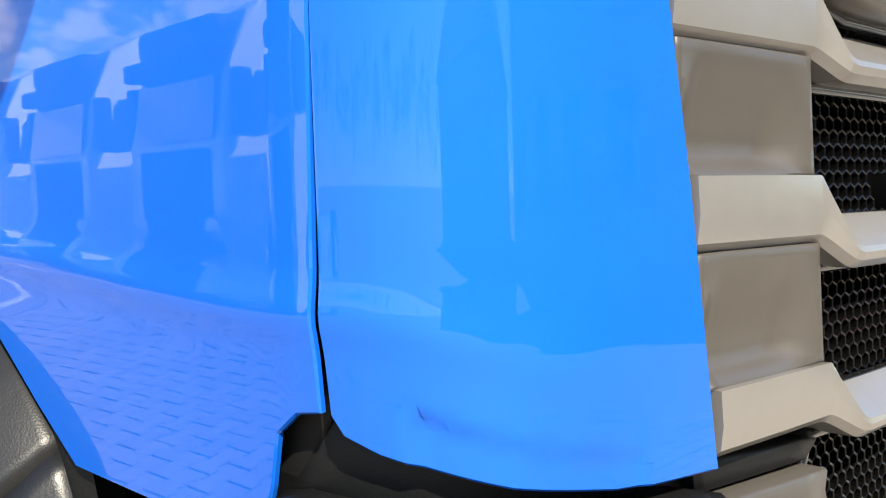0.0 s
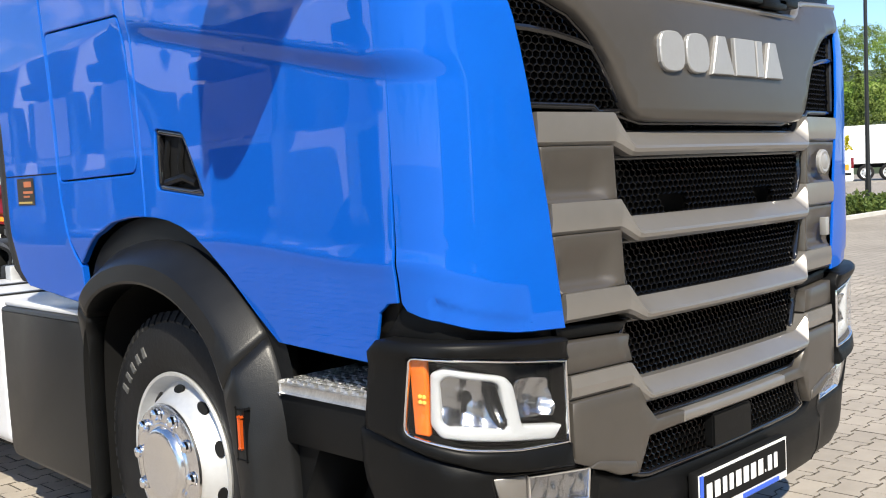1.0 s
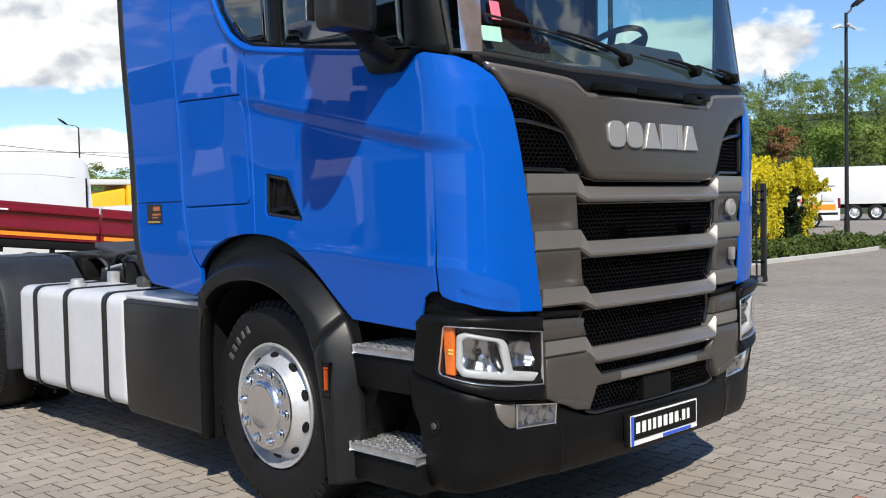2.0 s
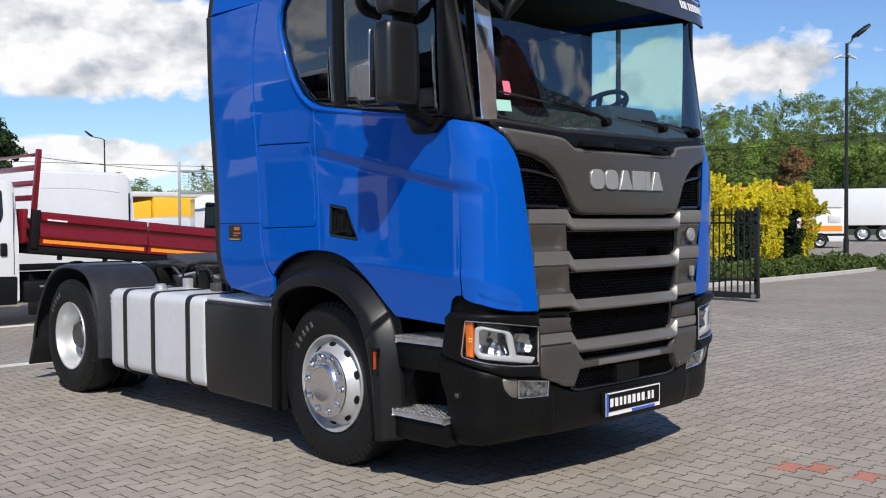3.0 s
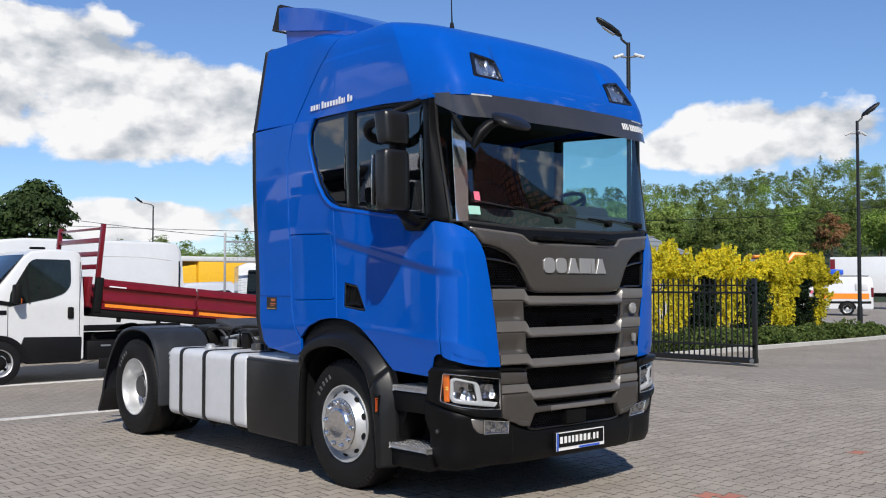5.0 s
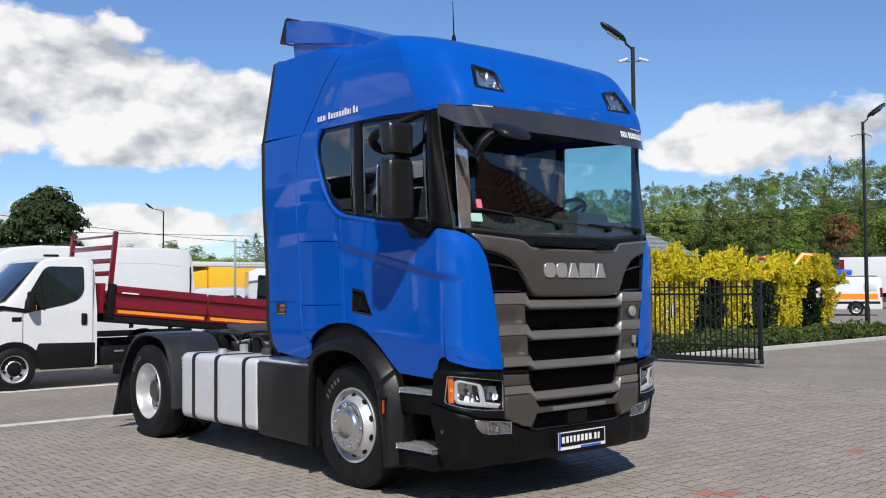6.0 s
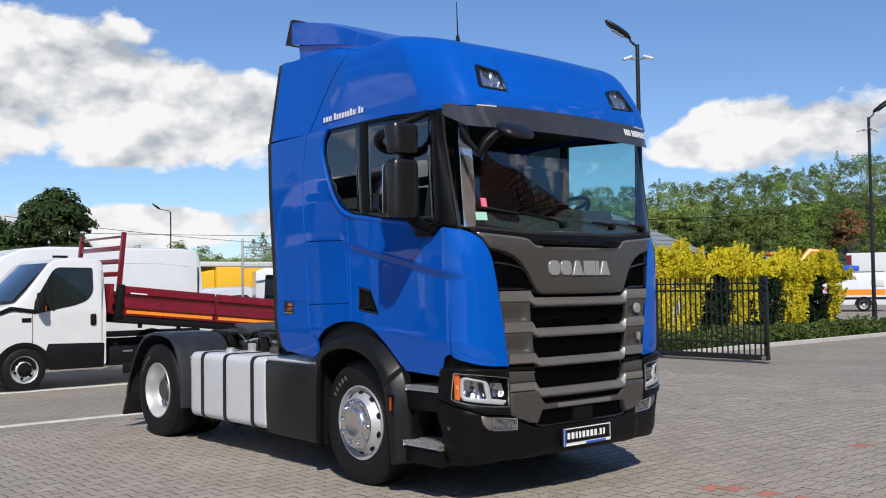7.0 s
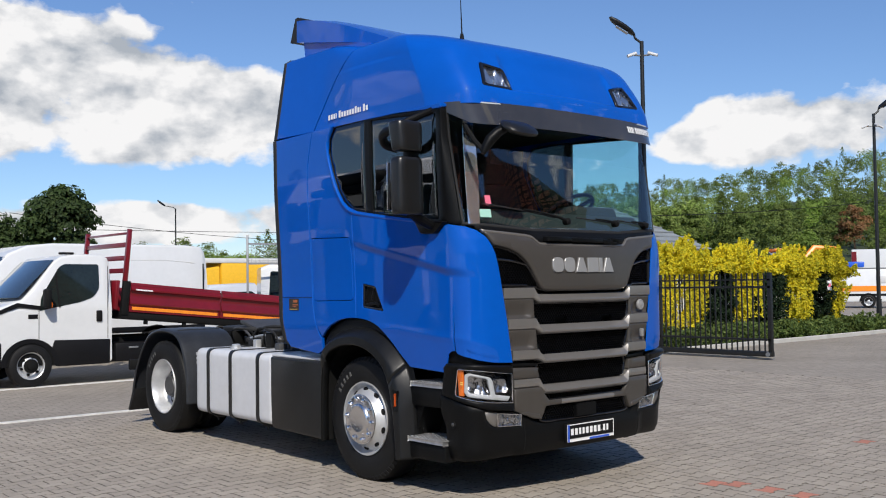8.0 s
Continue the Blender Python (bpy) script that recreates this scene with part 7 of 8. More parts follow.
# ---- vehicles beyond the gate ----
resc = panel_van("service_van", "white service van with an orange stripe and blue roof light", 44.2, 19.6, 5.2, 2.0, 2.02, facing=-1, stripe=ORANGE)
resc.matrix_world = pose(42.35, 23.1, 0, 0, 0, -62)
part("light_bar", boxbm(2.7, 3.8, 0.3, 1.2, 2.11, 2.41, bevel=0.06), LIGHTBLUE, resc)
part("roof_rack", boxbm(2.2, 5.0, 0.15, 1.85, 2.03, 2.09, bevel=0.01), GALV, resc)
part("rear_lamp", boxbm(5.10, 5.22, -0.01, 0.12, 0.95, 1.45, bevel=0.01), RED, resc)
part("rear_window", boxbm(4.35, 4.95, -0.012, 0.10, 1.28, 1.66, bevel=0.02), WHITE_D, resc)


def trailer(x, y, rz, length, lab):
    t = thing("box_trailer", lab, "trailer", at=(x, y, 0), rz=rz, group="far trailers")
    part("cargo_box", boxbm(0, length, 0, 2.5, 1.05, 3.45, bevel=0.03), WHITE, t)
    part("box_frame", boxbm(0.3, length - 0.2, 0.4, 2.1, 0.8, 1.04), BLACK, t)
    for k in (length - 2.5, length - 3.8, length - 5.1):
        small_wheel(t, k, 0.05, 0.5, 0.5, 0.35)
    part("red_panel", boxbm(-0.012, 0.3, -0.014, 0.0, 1.2, 3.3), RED, t)
    return t


trailer(58.0, 27.5, -62, 9.0, "white box trailer with a red corner stripe")
trailer(66.0, 17.5, -62, 12.0, "long white box trailer at the far kerb")

# orange loader far off behind the hedge
ld = thing("wheel_loader", "orange construction loader behind the hedge", "machine", at=(50.0, 30.5, 0), rz=-40)
ld.scale = (1.15, 1.15, 1.15)
part("engine_hood", boxbm(0, 1.8, 0, 1.6, 0.9, 2.4, bevel=0.15), ORANGE, ld)
part("cabin", boxbm(1.8, 3.0, 0.1, 1.5, 1.0, 2.9, bevel=0.1), VGLASS, ld)
bm = bmesh.new()
tube(bm, [(2.8, 0.8, 1.5), (4.2, 0.8, 3.1), (5.4, 0.8, 3.0)], [0.2, 0.18, 0.14], 8)
part("lift_arm", bm, ORANGE, ld)
part("roof_plate", boxbm(1.7, 3.1, 0.05, 1.55, 2.9, 3.05, bevel=0.04), ORANGE, ld)
for x in (0.5, 2.9):
    small_wheel(ld, x, 0.0, 0.6, 0.6, 0.4)


TRACTORW = mat("bright_white_paint", (0.88, 0.88, 0.88), 0.3, coat=0.5, var=0.03, scale=1.5)


# ---- row of white tractor units that the paint mirrors; they face +x ----
def white_tractor(x, y):
    t = thing("parked_tractor", "white tractor unit parked in a row, dark windows", "truck", at=(x, y, 0), group="parked tractors")
    bm = bmesh.new()
    # local: nose at x = 0, body towards -x, width along y
    def sec(zb, zt, ins, w=2.5):
        return [(0.0, zb), (0.0, 2.0), (ins, zt), (w - ins, zt), (w, 2.0), (w, zb)]
    round_body(bm, [(0.0, sec(0.45, 2.0, 0.06)), (-0.05, sec(0.4, 2.1, 0.05)), (-0.18, sec(0.4, 2.9, 0.05)), (-0.5, sec(0.5, 3.5, 0.1)), (-1.0, sec(0.9, 3.75, 0.16)), (-2.2, sec(0.9, 3.85, 0.16)), (-2.3, sec(0.95, 3.8, 0.18))], 0.12, 4)
    part("cab_body", bm, TRACTORW, t)
    bm = bmesh.new()
    prism(bm, rounded([(0.15, 1.95), (2.35, 1.95), (2.28, 2.75), (0.22, 2.75)], 0.1), -0.09, 0.035, "x")
    for v in bm.verts:
        v.co.x -= 0.14 * max(0, v.co.z - 2.0)
    part("windscreen", bm, VGLASS, t)
    part("visor", boxbm(-0.3, 0.12, 0.12, 2.38, 2.78, 3.02, bevel=0.04), BLACK, t)
    part("roof_face", boxbm(-0.45, -0.02, 0.25, 2.25, 3.02, 3.45, bevel=0.12), GREYPL, t)
    part("grille", boxbm(-0.04, 0.03, 0.30, 2.20, 0.62, 1.85, bevel=0.03), BLACK, t)
    part("bumper", boxbm(-0.3, 0.06, 0.02, 2.48, 0.30, 0.72, bevel=0.06), GREYPL, t)
    for yy in (0.0, 2.5):
        bm = bmesh.new()
        prism(bm, rounded([(-0.35, 1.95), (-1.45, 2.05), (-1.45, 2.75), (-0.50, 2.75)], 0.08), yy - 0.012, yy + 0.012, "y")
        part("side_window", bm, VGLASS, t)
        part("mirror", boxbm(-0.30, -0.08, yy - 0.28 if yy < 1 else yy + 0.06, yy - 0.06 if yy < 1 else yy + 0.28, 1.95, 2.75, bevel=0.05), GREYPL, t)
        # black half disc in place of the shaded wheel opening
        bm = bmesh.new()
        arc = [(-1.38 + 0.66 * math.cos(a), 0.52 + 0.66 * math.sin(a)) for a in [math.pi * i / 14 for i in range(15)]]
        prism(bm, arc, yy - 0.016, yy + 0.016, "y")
        part("arch_shade", bm, BLACK, t)
        small_wheel(t, -1.38, yy - 0.03 if yy < 1 else yy + 0.03, 0.5, 0.5, 0.3, side=-1 if yy < 1 else 1)
        small_wheel(t, -5.0, yy - 0.03 if yy < 1 else yy + 0.03, 0.5, 0.5, 0.3, side=-1 if yy < 1 else 1)
        part("side_tank", boxbm(-4.2, -2.3, min(yy, yy + (0.5 if yy < 1 else -0.5)), max(yy, yy + (0.5 if yy < 1 else -0.5)), 0.35, 1.0, bevel=0.06), ALU, t)
        part("headlamp", boxbm(-0.1, 0.055, 0.05 if yy < 1 else 2.05, 0.45 if yy < 1 else 2.45, 0.72, 1.0, bevel=0.03), REFLECTOR, t)
    part("frame_rail", boxbm(-6.2, -0.4, 0.8, 1.7, 0.6, 0.95), BLACK, t)
    return t


first = white_tractor(-7.4, 9.4)
first.matrix_world = pose(-7.4, 9.4, 0, 0, 0, 6)
for k in (-1, 1, 2, 3, 4):
    copy_thing(first, pose(-7.4 - 0.42 * k, 9.4 + 4.0 * k, 0, 0, 0, 6))

# ---- fence, gate, hedge, lamp posts ----
IRON = mat("black_iron", (0.007, 0.0075, 0.0075), 0.45, var=0.2)
KERB = mat("concrete_kerb", (0.42, 0.41, 0.38), 0.85, var=0.12, scale=3, bump=0.15)
gate = thing("sliding_gate", "black steel picket gate standing open", "gate")
part("bottom_beam", boxbm(11.62, 11.78, 5.52, 10.9, 0.05, 0.15, bevel=0.01), IRON, gate)
part("top_rail", boxbm(11.66, 11.74, 5.52, 10.9, 1.40, 1.44), IRON, gate)
part("mid_rail", boxbm(11.66, 11.74, 5.52, 10.9, 0.36, 0.40), IRON, gate)
part("upper_rail", boxbm(11.66, 11.74, 5.52, 10.9, 1.55, 1.58), IRON, gate)
for y in (5.55, 8.2, 10.85):
    part("gate_post", boxbm(11.66, 11.74, y - 0.04, y + 0.04, 0.05, 1.70, bevel=0.008), IRON, gate)
bm0 = boxbm(-0.012, 0.012, -0.012, 0.012, 0.12, 1.70)
pk0 = part("picket", bm0, IRON, gate, smooth=False)
pk0.location = (11.7, 5.68, 0)
for k in range(1, 42):
    ob = new("picket", pk0.data)
    ob.parent = gate
    ob.location = (11.7, 5.68 + 0.125 * k, 0)
part("track", boxbm(11.66, 11.74, 5.5, 10.9, 0.0, 0.02), GALV, gate)
part("guide_roller", cyl(bmesh.new(), (11.60, 5.56, 0.10), (11.58, 5.56, 0.10), 0.045, 0.045, 12), GALV, gate)

fence = thing("picket_fence", "black steel fence along the hedge", "fence")
for x in (12.3, 16.0, 18.6, 21.5, 22.8):
    part("fence_post", boxbm(x - 0.16, x + 0.16, 10.0, 10.3, 0.0, 1.85, bevel=0.01), IRON, fence)
for z in (0.35, 1.45, 1.62):
    part("fence_rail", boxbm(12.3, 22.9, 10.08, 10.14, z, z + 0.04), IRON, fence)
pk1 = part("picket", boxbm(-0.013, 0.013, -0.013, 0.013, 0.15, 1.80), IRON, fence, smooth=False)
pk1.location = (12.5, 10.11, 0)
for k in range(1, 82):
    ob = new("picket", pk1.data)
    ob.parent = fence
    ob.location = (12.5 + 0.125 * k, 10.11, 0)
sign = part("notice_sign", boxbm(21.46, 21.70, 9.60, 9.62, 1.22, 1.52, bevel=0.004), PLATEW, fence, "small white and red notice")
part("notice_bar", boxbm(21.50, 21.66, 9.592, 9.602, 1.32, 1.42), PINK, sign)


def lamp_post(x, y, h, rz, lab, arm=0.35):
    lp = thing("street_lamp", lab, "lamp", at=(x, y, 0), rz=rz, group="yard lamps")
    bm = bmesh.new()
    cyl(bm, (0, 0, 0), (0, 0, 0.9), 0.085, 0.08, 16)
    cyl(bm, (0, 0, 0.9), (0, 0, h), 0.062, 0.045, 14)
    part("pole", bm, IRON, lp)
    part("arm", tube(bmesh.new(), [(0, 0, h - 0.05), (0.15, 0, h + 0.08), (arm * 0.5, 0, h + 0.2)], 0.028, 8), IRON, lp)
    bm = bmesh.new()
    rings = []
    for t in (0.0, 0.1, 0.35, 0.7, 0.92, 1.0):
        k = math.sqrt(max(0.03, 1 - (2 * t - 1) ** 4))
        xx = arm * 0.42 + 0.58 * t
        rings.append([Vector((xx, 0.16 * k * math.cos(a), h + 0.17 + 0.40 * t + 0.085 * k * math.sin(a))) for a in [2 * math.pi * i / 14 for i in range(14)]])
    loft(bm, rings, True, True)
    bmesh.ops.recalc_face_normals(bm, faces=bm.faces)
    head = part("lamp_head", bm, IRON, lp)
    xa, xb = arm * 0.42 + 0.17, arm * 0.42 + 0.43
    part("lamp_glass", prism(bmesh.new(), [(xa, h + 0.20), (xb, h + 0.38), (xb, h + 0.36), (xa, h + 0.18)], -0.085, 0.085, "y"), REFLECTOR, head)
    return lp


def cctv(lp, z):
    for a in (20, 160, 265):
        d = Vector((math.cos(radians(a)), math.sin(radians(a)), 0))
        part("camera_arm", tube(bmesh.new(), [(0, 0, z), tuple(d * 0.18 + Vector((0, 0, z)))], 0.02, 6), GALV, lp)
        part("security_camera", cyl(bmesh.new(), tuple(d * 0.14 + Vector((0, 0, z + 0.05))), tuple(d * 0.36 + Vector((0, 0, z - 0.03))), 0.038, 0.036, 10), WHITE_D, lp)


lpA = lamp_post(12.28, 9.0, 7.05, 135, "black lamp post with white cameras by the gate")
cctv(lpA, 6.72)
lpB = lamp_post(24.8, 9.7, 6.75, -40, "black lamp post at the tip of the planted island")
cctv(lpB, 6.35)
lpC = lamp_post(25.18, 60.0, 7.1, 150, "street lamp far behind the parked vans", arm=1.6)
# sagging cables
for p0, p1, sag in (((-30, 70, 7.0), (60, 62, 6.4), 0.9), ((14, 60, 6.4), (70, 80, 6.6), 1.0)):
    cb = tagged(new("cable"), "thin black overhead cable", "cable")
    a, b = Vector(p0), Vector(p1)
    pts = [a.lerp(b, t) - Vector((0, 0, sag * 4 * t * (1 - t))) for t in [i / 16 for i in range(17)]]
    part("wire", tube(bmesh.new(), pts, 0.02, 5), BLACK, cb)
cb = tagged(new("cable"), "thin black cable strung past the hill", "cable")
a, b = Vector((44, 40, 5.9)), Vector((100, 40, 10.2))
part("wire", tube(bmesh.new(), [a.lerp(b, t) - Vector((0, 0, 2.2 * t * (1 - t))) for t in [i / 16 for i in range(17)]], 0.03, 5), BLACK, cb)

# house with a dark tiled roof beyond the hedge
hs_ = thing("house", "low house with a dark grey tiled hip roof", "house", at=(27.35, 23.6, 0.3))
part("wall", boxbm(0.5, 8.5, 0.5, 7.5, -0.3, 2.9), mat("cream_render", (0.6, 0.56, 0.48), 0.9, var=0.1), hs_)
ROOFT = mat("grey_roof_tiles", (0.23, 0.25, 0.26), 0.42, var=0.2, scale=3)
bm = bmesh.new()
v = [bm.verts.new(p) for p in ((0, 0, 2.8), (9, 0, 2.8), (9, 8, 2.8), (0, 8, 2.8), (3.0, 4, 5.0), (6.0, 4, 5.0))]
for f_ in ((0, 1, 5, 4), (1, 2, 5), (2, 3, 4, 5), (3, 0, 4), (3, 2, 1, 0)):
    bm.faces.new([v[i] for i in f_])
part("roof", bm, ROOFT, hs_, smooth=False)
for k in range(9):
    t = (k + 0.5) / 9
    part("tile_row", boxbm(3.0 * t - 0.05, 9 - 3.0 * t + 0.05, 4 * t - 0.05, 4 * t + 0.04, 2.8 + 2.2 * t, 2.8 + 2.2 * t + 0.06), ROOFT, hs_, smooth=False)

# tiled house behind the camera, mirrored by the windscreen
BROWNTILE = mat("red_brown_tiles", (0.62, 0.27, 0.16), 0.65, var=0.25, scale=5)
# roof base, darkened to put in the shade between the sunlit tile rows
TILE_SHADE = mat("tile_gap_shade", (0.06, 0.028, 0.02), 0.8, var=0.2, scale=4)
PLASTER = mat("ochre_plaster", (0.30, 0.26, 0.19), 0.9, var=0.1, scale=2)
def hip_house(lab, at, rz, w, d, eave, ridge, inset):
    """A plastered house with a hipped roof; local y = d is the front, the ridge runs along x."""
    off = thing("tiled_house", lab, "building", at=at, rz=rz)
    part("wall", boxbm(0.5, w - 0.5, 0.5, d - 0.5, 0, eave + 0.1), PLASTER, off)
    x = 1.2
    while x < w - 2.2:
        part("window", boxbm(x, x + 1.2, d - 0.52, d - 0.46, 1.0, 2.4, bevel=0.02), VGLASS, off)
        x += 2.8
    bm = bmesh.new()
    v = [bm.verts.new(p) for p in ((0, 0, eave), (w, 0, eave), (w, d, eave), (0, d, eave), (inset[0], d * 0.5, ridge), (w - inset[1], d * 0.5, ridge))]
    for f_ in ((0, 1, 5, 4), (1, 2, 5), (2, 3, 4, 5), (3, 0, 4), (3, 2, 1, 0)):
        bm.faces.new([v[i] for i in f_])
    part("roof", bm, TILE_SHADE, off, smooth=False)
    n = 27
    for k in range(n):
        t = (k + 0.5) / n
        yy, zz = d * (1 - 0.5 * t), eave + (ridge - eave) * t
        x0, x1 = inset[0] * t, w - inset[1] * t
        bm = bmesh.new()
        x = x0 + 0.17 * (k % 2)
        while x < x1 - 0.3:
            box(bm, x, x + 0.25, yy - 0.06, yy + 0.08, zz - 0.02, zz + 0.06)
            x += 0.34
        part("tile_row", bm, BROWNTILE, off, smooth=False)
    return off


# stands to the south-east, ahead of the windscreen
hip_house("plastered house with a steep brown tiled roof", (3.75, -22.94, 0), 38, 14.0, 11.7, 5.2, 11.85, (5.0, 6.5))
# out of view: added so that the corner paint mirrors a dark mass
hip_house("unseen long building, added to darken the corner paint's reflections", (-20.0, -27.0, 0), 0, 15.0, 12.0, 3.9, 8.6, (4.5, 4.5))
# ---- planting, trees, hill ----
def leaf_mat(name, c1, c2, c3, trans=0.35):
    m = bpy.data.materials.new(name)
    m.use_nodes = True
    nt = m.node_tree
    b = nt.nodes["Principled BSDF"]
    N, L = nt.nodes.new, nt.links.new
    g = N("ShaderNodeNewGeometry")
    ramp = N("ShaderNodeValToRGB")
    e = ramp.color_ramp.elements
    e[0].color, e[1].color = (*c1, 1), (*c3, 1)
    mid = e.new(0.5)
    mid.color = (*c2, 1)
    L(g.outputs["Random Per Island"], ramp.inputs[0])
    tc = N("ShaderNodeTexCoord")
    n = N("ShaderNodeTexNoise")
    n.inputs["Scale"].default_value = 0.22
    L(tc.outputs["Object"], n.inputs["Vector"])
    mr = N("ShaderNodeMapRange")
    mr.inputs["From Min"].default_value, mr.inputs["From Max"].default_value = 0.3, 0.7
    mr.inputs["To Min"].default_value, mr.inputs["To Max"].default_value = 0.7, 1.3
    L(n.outputs["Fac"], mr.inputs["Value"])
    sc = N("ShaderNodeVectorMath")
    sc.operation = "SCALE"
    L(ramp.outputs[0], sc.inputs[0])
    L(mr.outputs[0], sc.inputs["Scale"])
    L(sc.outputs[0], b.inputs["Base Color"])
    b.inputs["Roughness"].default_value = 0.6
    b.inputs["Specular IOR Level"].default_value = 0.25
    tr = N("ShaderNodeBsdfTranslucent")
    L(sc.outputs[0], tr.inputs[0])
    mx = N("ShaderNodeMixShader")
    mx.inputs[0].default_value = trans
    out = nt.nodes["Material Output"]
    L(b.outputs[0], mx.inputs[1])
    L(tr.outputs[0], mx.inputs[2])
    L(mx.outputs[0], out.inputs[0])
    return m


LEAF_Y = leaf_mat("golden_thuja", (0.78, 0.65, 0.025), (0.93, 0.80, 0.05), (0.46, 0.47, 0.035), trans=0.45)
LEAF_J = leaf_mat("juniper", (0.06, 0.10, 0.028), (0.10, 0.15, 0.035), (0.15, 0.19, 0.05))
LEAF_D = leaf_mat("dark_thuja", (0.010, 0.022, 0.010), (0.018, 0.038, 0.015), (0.03, 0.055, 0.02))
LEAF_B = leaf_mat("broad_leaves", (0.13, 0.22, 0.035), (0.20, 0.30, 0.055), (0.27, 0.36, 0.085))
LEAF_P = leaf_mat("pine_needles", (0.095, 0.14, 0.034), (0.14, 0.19, 0.046), (0.19, 0.245, 0.06))
LEAF_L = leaf_mat("light_birch", (0.17, 0.25, 0.05), (0.24, 0.32, 0.075), (0.30, 0.36, 0.11))
LEAF_R = leaf_mat("brown_pine", (0.22, 0.11, 0.05), (0.28, 0.14, 0.06), (0.2, 0.14, 0.06))
LEAF_T = leaf_mat("dark_broad_leaves", (0.032, 0.056, 0.017), (0.05, 0.085, 0.025), (0.08, 0.12, 0.036))
BARK = mat("bark", (0.09, 0.065, 0.045), 0.9, var=0.3, scale=4, bump=0.4, bump_scale=12)
rg = np.random.default_rng(11)


def leaf_cloud(centres, size, facing=None, loose=0.7):
    """Small bent leaf clumps (two triangles each) at the given places, turned about at random or towards facing; returns vertices and faces."""
    n = len(centres)
    c = rg.normal(size=(n, 3))
    c /= np.linalg.norm(c, axis=1)[:, None]
    if facing is not None:
        c = facing + loose * c
        c /= np.linalg.norm(c, axis=1)[:, None]
    a = np.cross(c, rg.normal(size=(n, 3)))
    a /= np.linalg.norm(a, axis=1)[:, None]
    b = np.cross(c, a)
    s = size * rg.uniform(0.6, 1.4, size=(n, 1))
    v = np.stack([centres - a * s, centres + b * s * 0.55 + c * s * 0.2, centres + a * s, centres - b * s * 0.55 + c * s * 0.2], 1).reshape(-1, 3)
    i = np.arange(n)[:, None] * 4
    f = np.concatenate([i + 0, i + 1, i + 2, i + 3], 1)
    return v, f


def mesh_np(name, v, f, material, parent=None):
    me = bpy.data.meshes.new(name)
    me.vertices.add(len(v))
    me.vertices.foreach_set("co", np.asarray(v, dtype=np.float32).ravel())
    k = f.shape[1]
    me.loops.add(f.size)
    me.loops.foreach_set("vertex_index", f.astype(np.int32).ravel())
    me.polygons.add(len(f))
    me.polygons.foreach_set("loop_start", np.arange(0, f.size, k, dtype=np.int32))
    me.polygons.foreach_set("loop_total", np.full(len(f), k, dtype=np.int32))
    me.update()
    me.shade_flat()
    me.validate()
    me.materials.append(material)
    ob = new(name, me)
    if parent is not None:
        ob.parent = parent
    return ob


def blobs(n, centre, radius, shells, squash=1.0):
    """Points in many overlapping clumps, so that the outline is uneven and has gaps."""
    cs = []
    per = max(1, n // shells)
    for _ in range(shells):
        d = rg.normal(size=3)
        d /= np.linalg.norm(d)
        r = rg.uniform(0.45, 1.0) ** 0.5
        c = np.array(centre) + d * np.array(radius) * r * 0.82
        rr = np.mean(radius) * rg.uniform(0.20, 0.36)
        p = rg.normal(size=(per, 3))
        p /= np.linalg.norm(p, axis=1)[:, None]
        p *= rr * rg.uniform(0.55, 1.0, size=(per, 1)) ** 0.5
        p[:, 2] *= squash
        cs.append(c + p)
    return np.concatenate(cs)


def clumps(n, centre, radius, shells, share=(0.24, 0.40)):
    """Rounded clumps over an uneven crown: places and the ways the leaves face."""
    ps, ns = [], []
    per = max(1, n // shells)
    for k in range(shells):
        d = rg.normal(size=3)
        d /= np.linalg.norm(d)
        if d[2] < -0.45:
            d[2] *= -1
        c = np.array(centre) + d * np.array(radius) * rg.uniform(0.50, 0.88)
        rr = np.mean(radius) * rg.uniform(*share)
        q = rg.normal(size=(per, 3))
        q[:, 2] = np.where(q[:, 2] < -0.5, -q[:, 2], q[:, 2])
        q /= np.linalg.norm(q, axis=1)[:, None]
        ps.append(c + q * rr * rg.uniform(0.70, 1.08, size=(per, 1)) * np.array((1, 1, 0.8)))
        ns.append(q + 0.35 * d)
    return np.concatenate(ps), np.concatenate(ns)


def broad_crown(h, w, n, shells):
    return clumps(n, (0, 0, h * 0.58), (w, w, h * 0.42), shells)


def pine_crown(h, w, n):
    """Boughs all the way up, shorter and closer towards a ragged tip."""
    t = rg.uniform(0, 1, n) ** 1.15
    bough = np.floor(t * 34)
    th = bough * 2.4 + rg.integers(0, 3, n) * 2.09 + rg.normal(0, 0.28, n)
    long = 0.75 + 0.35 * np.sin(bough * 1.7 + 0.4)
    rr = w * np.minimum(1.0, 1.15 * (1 - t) ** 0.60) * long * rg.uniform(0.0, 1.0, n) ** 0.55 + 0.05
    z = h * (0.22 + 0.78 * (bough + 0.5) / 34) - 0.10 * rr + rg.normal(0, h * 0.011, n)
    p = np.stack([rr * np.cos(th), rr * np.sin(th), z], 1)
    return p, np.stack([np.cos(th) * 0.6, np.sin(th) * 0.6, np.full(n, 0.8)], 1)


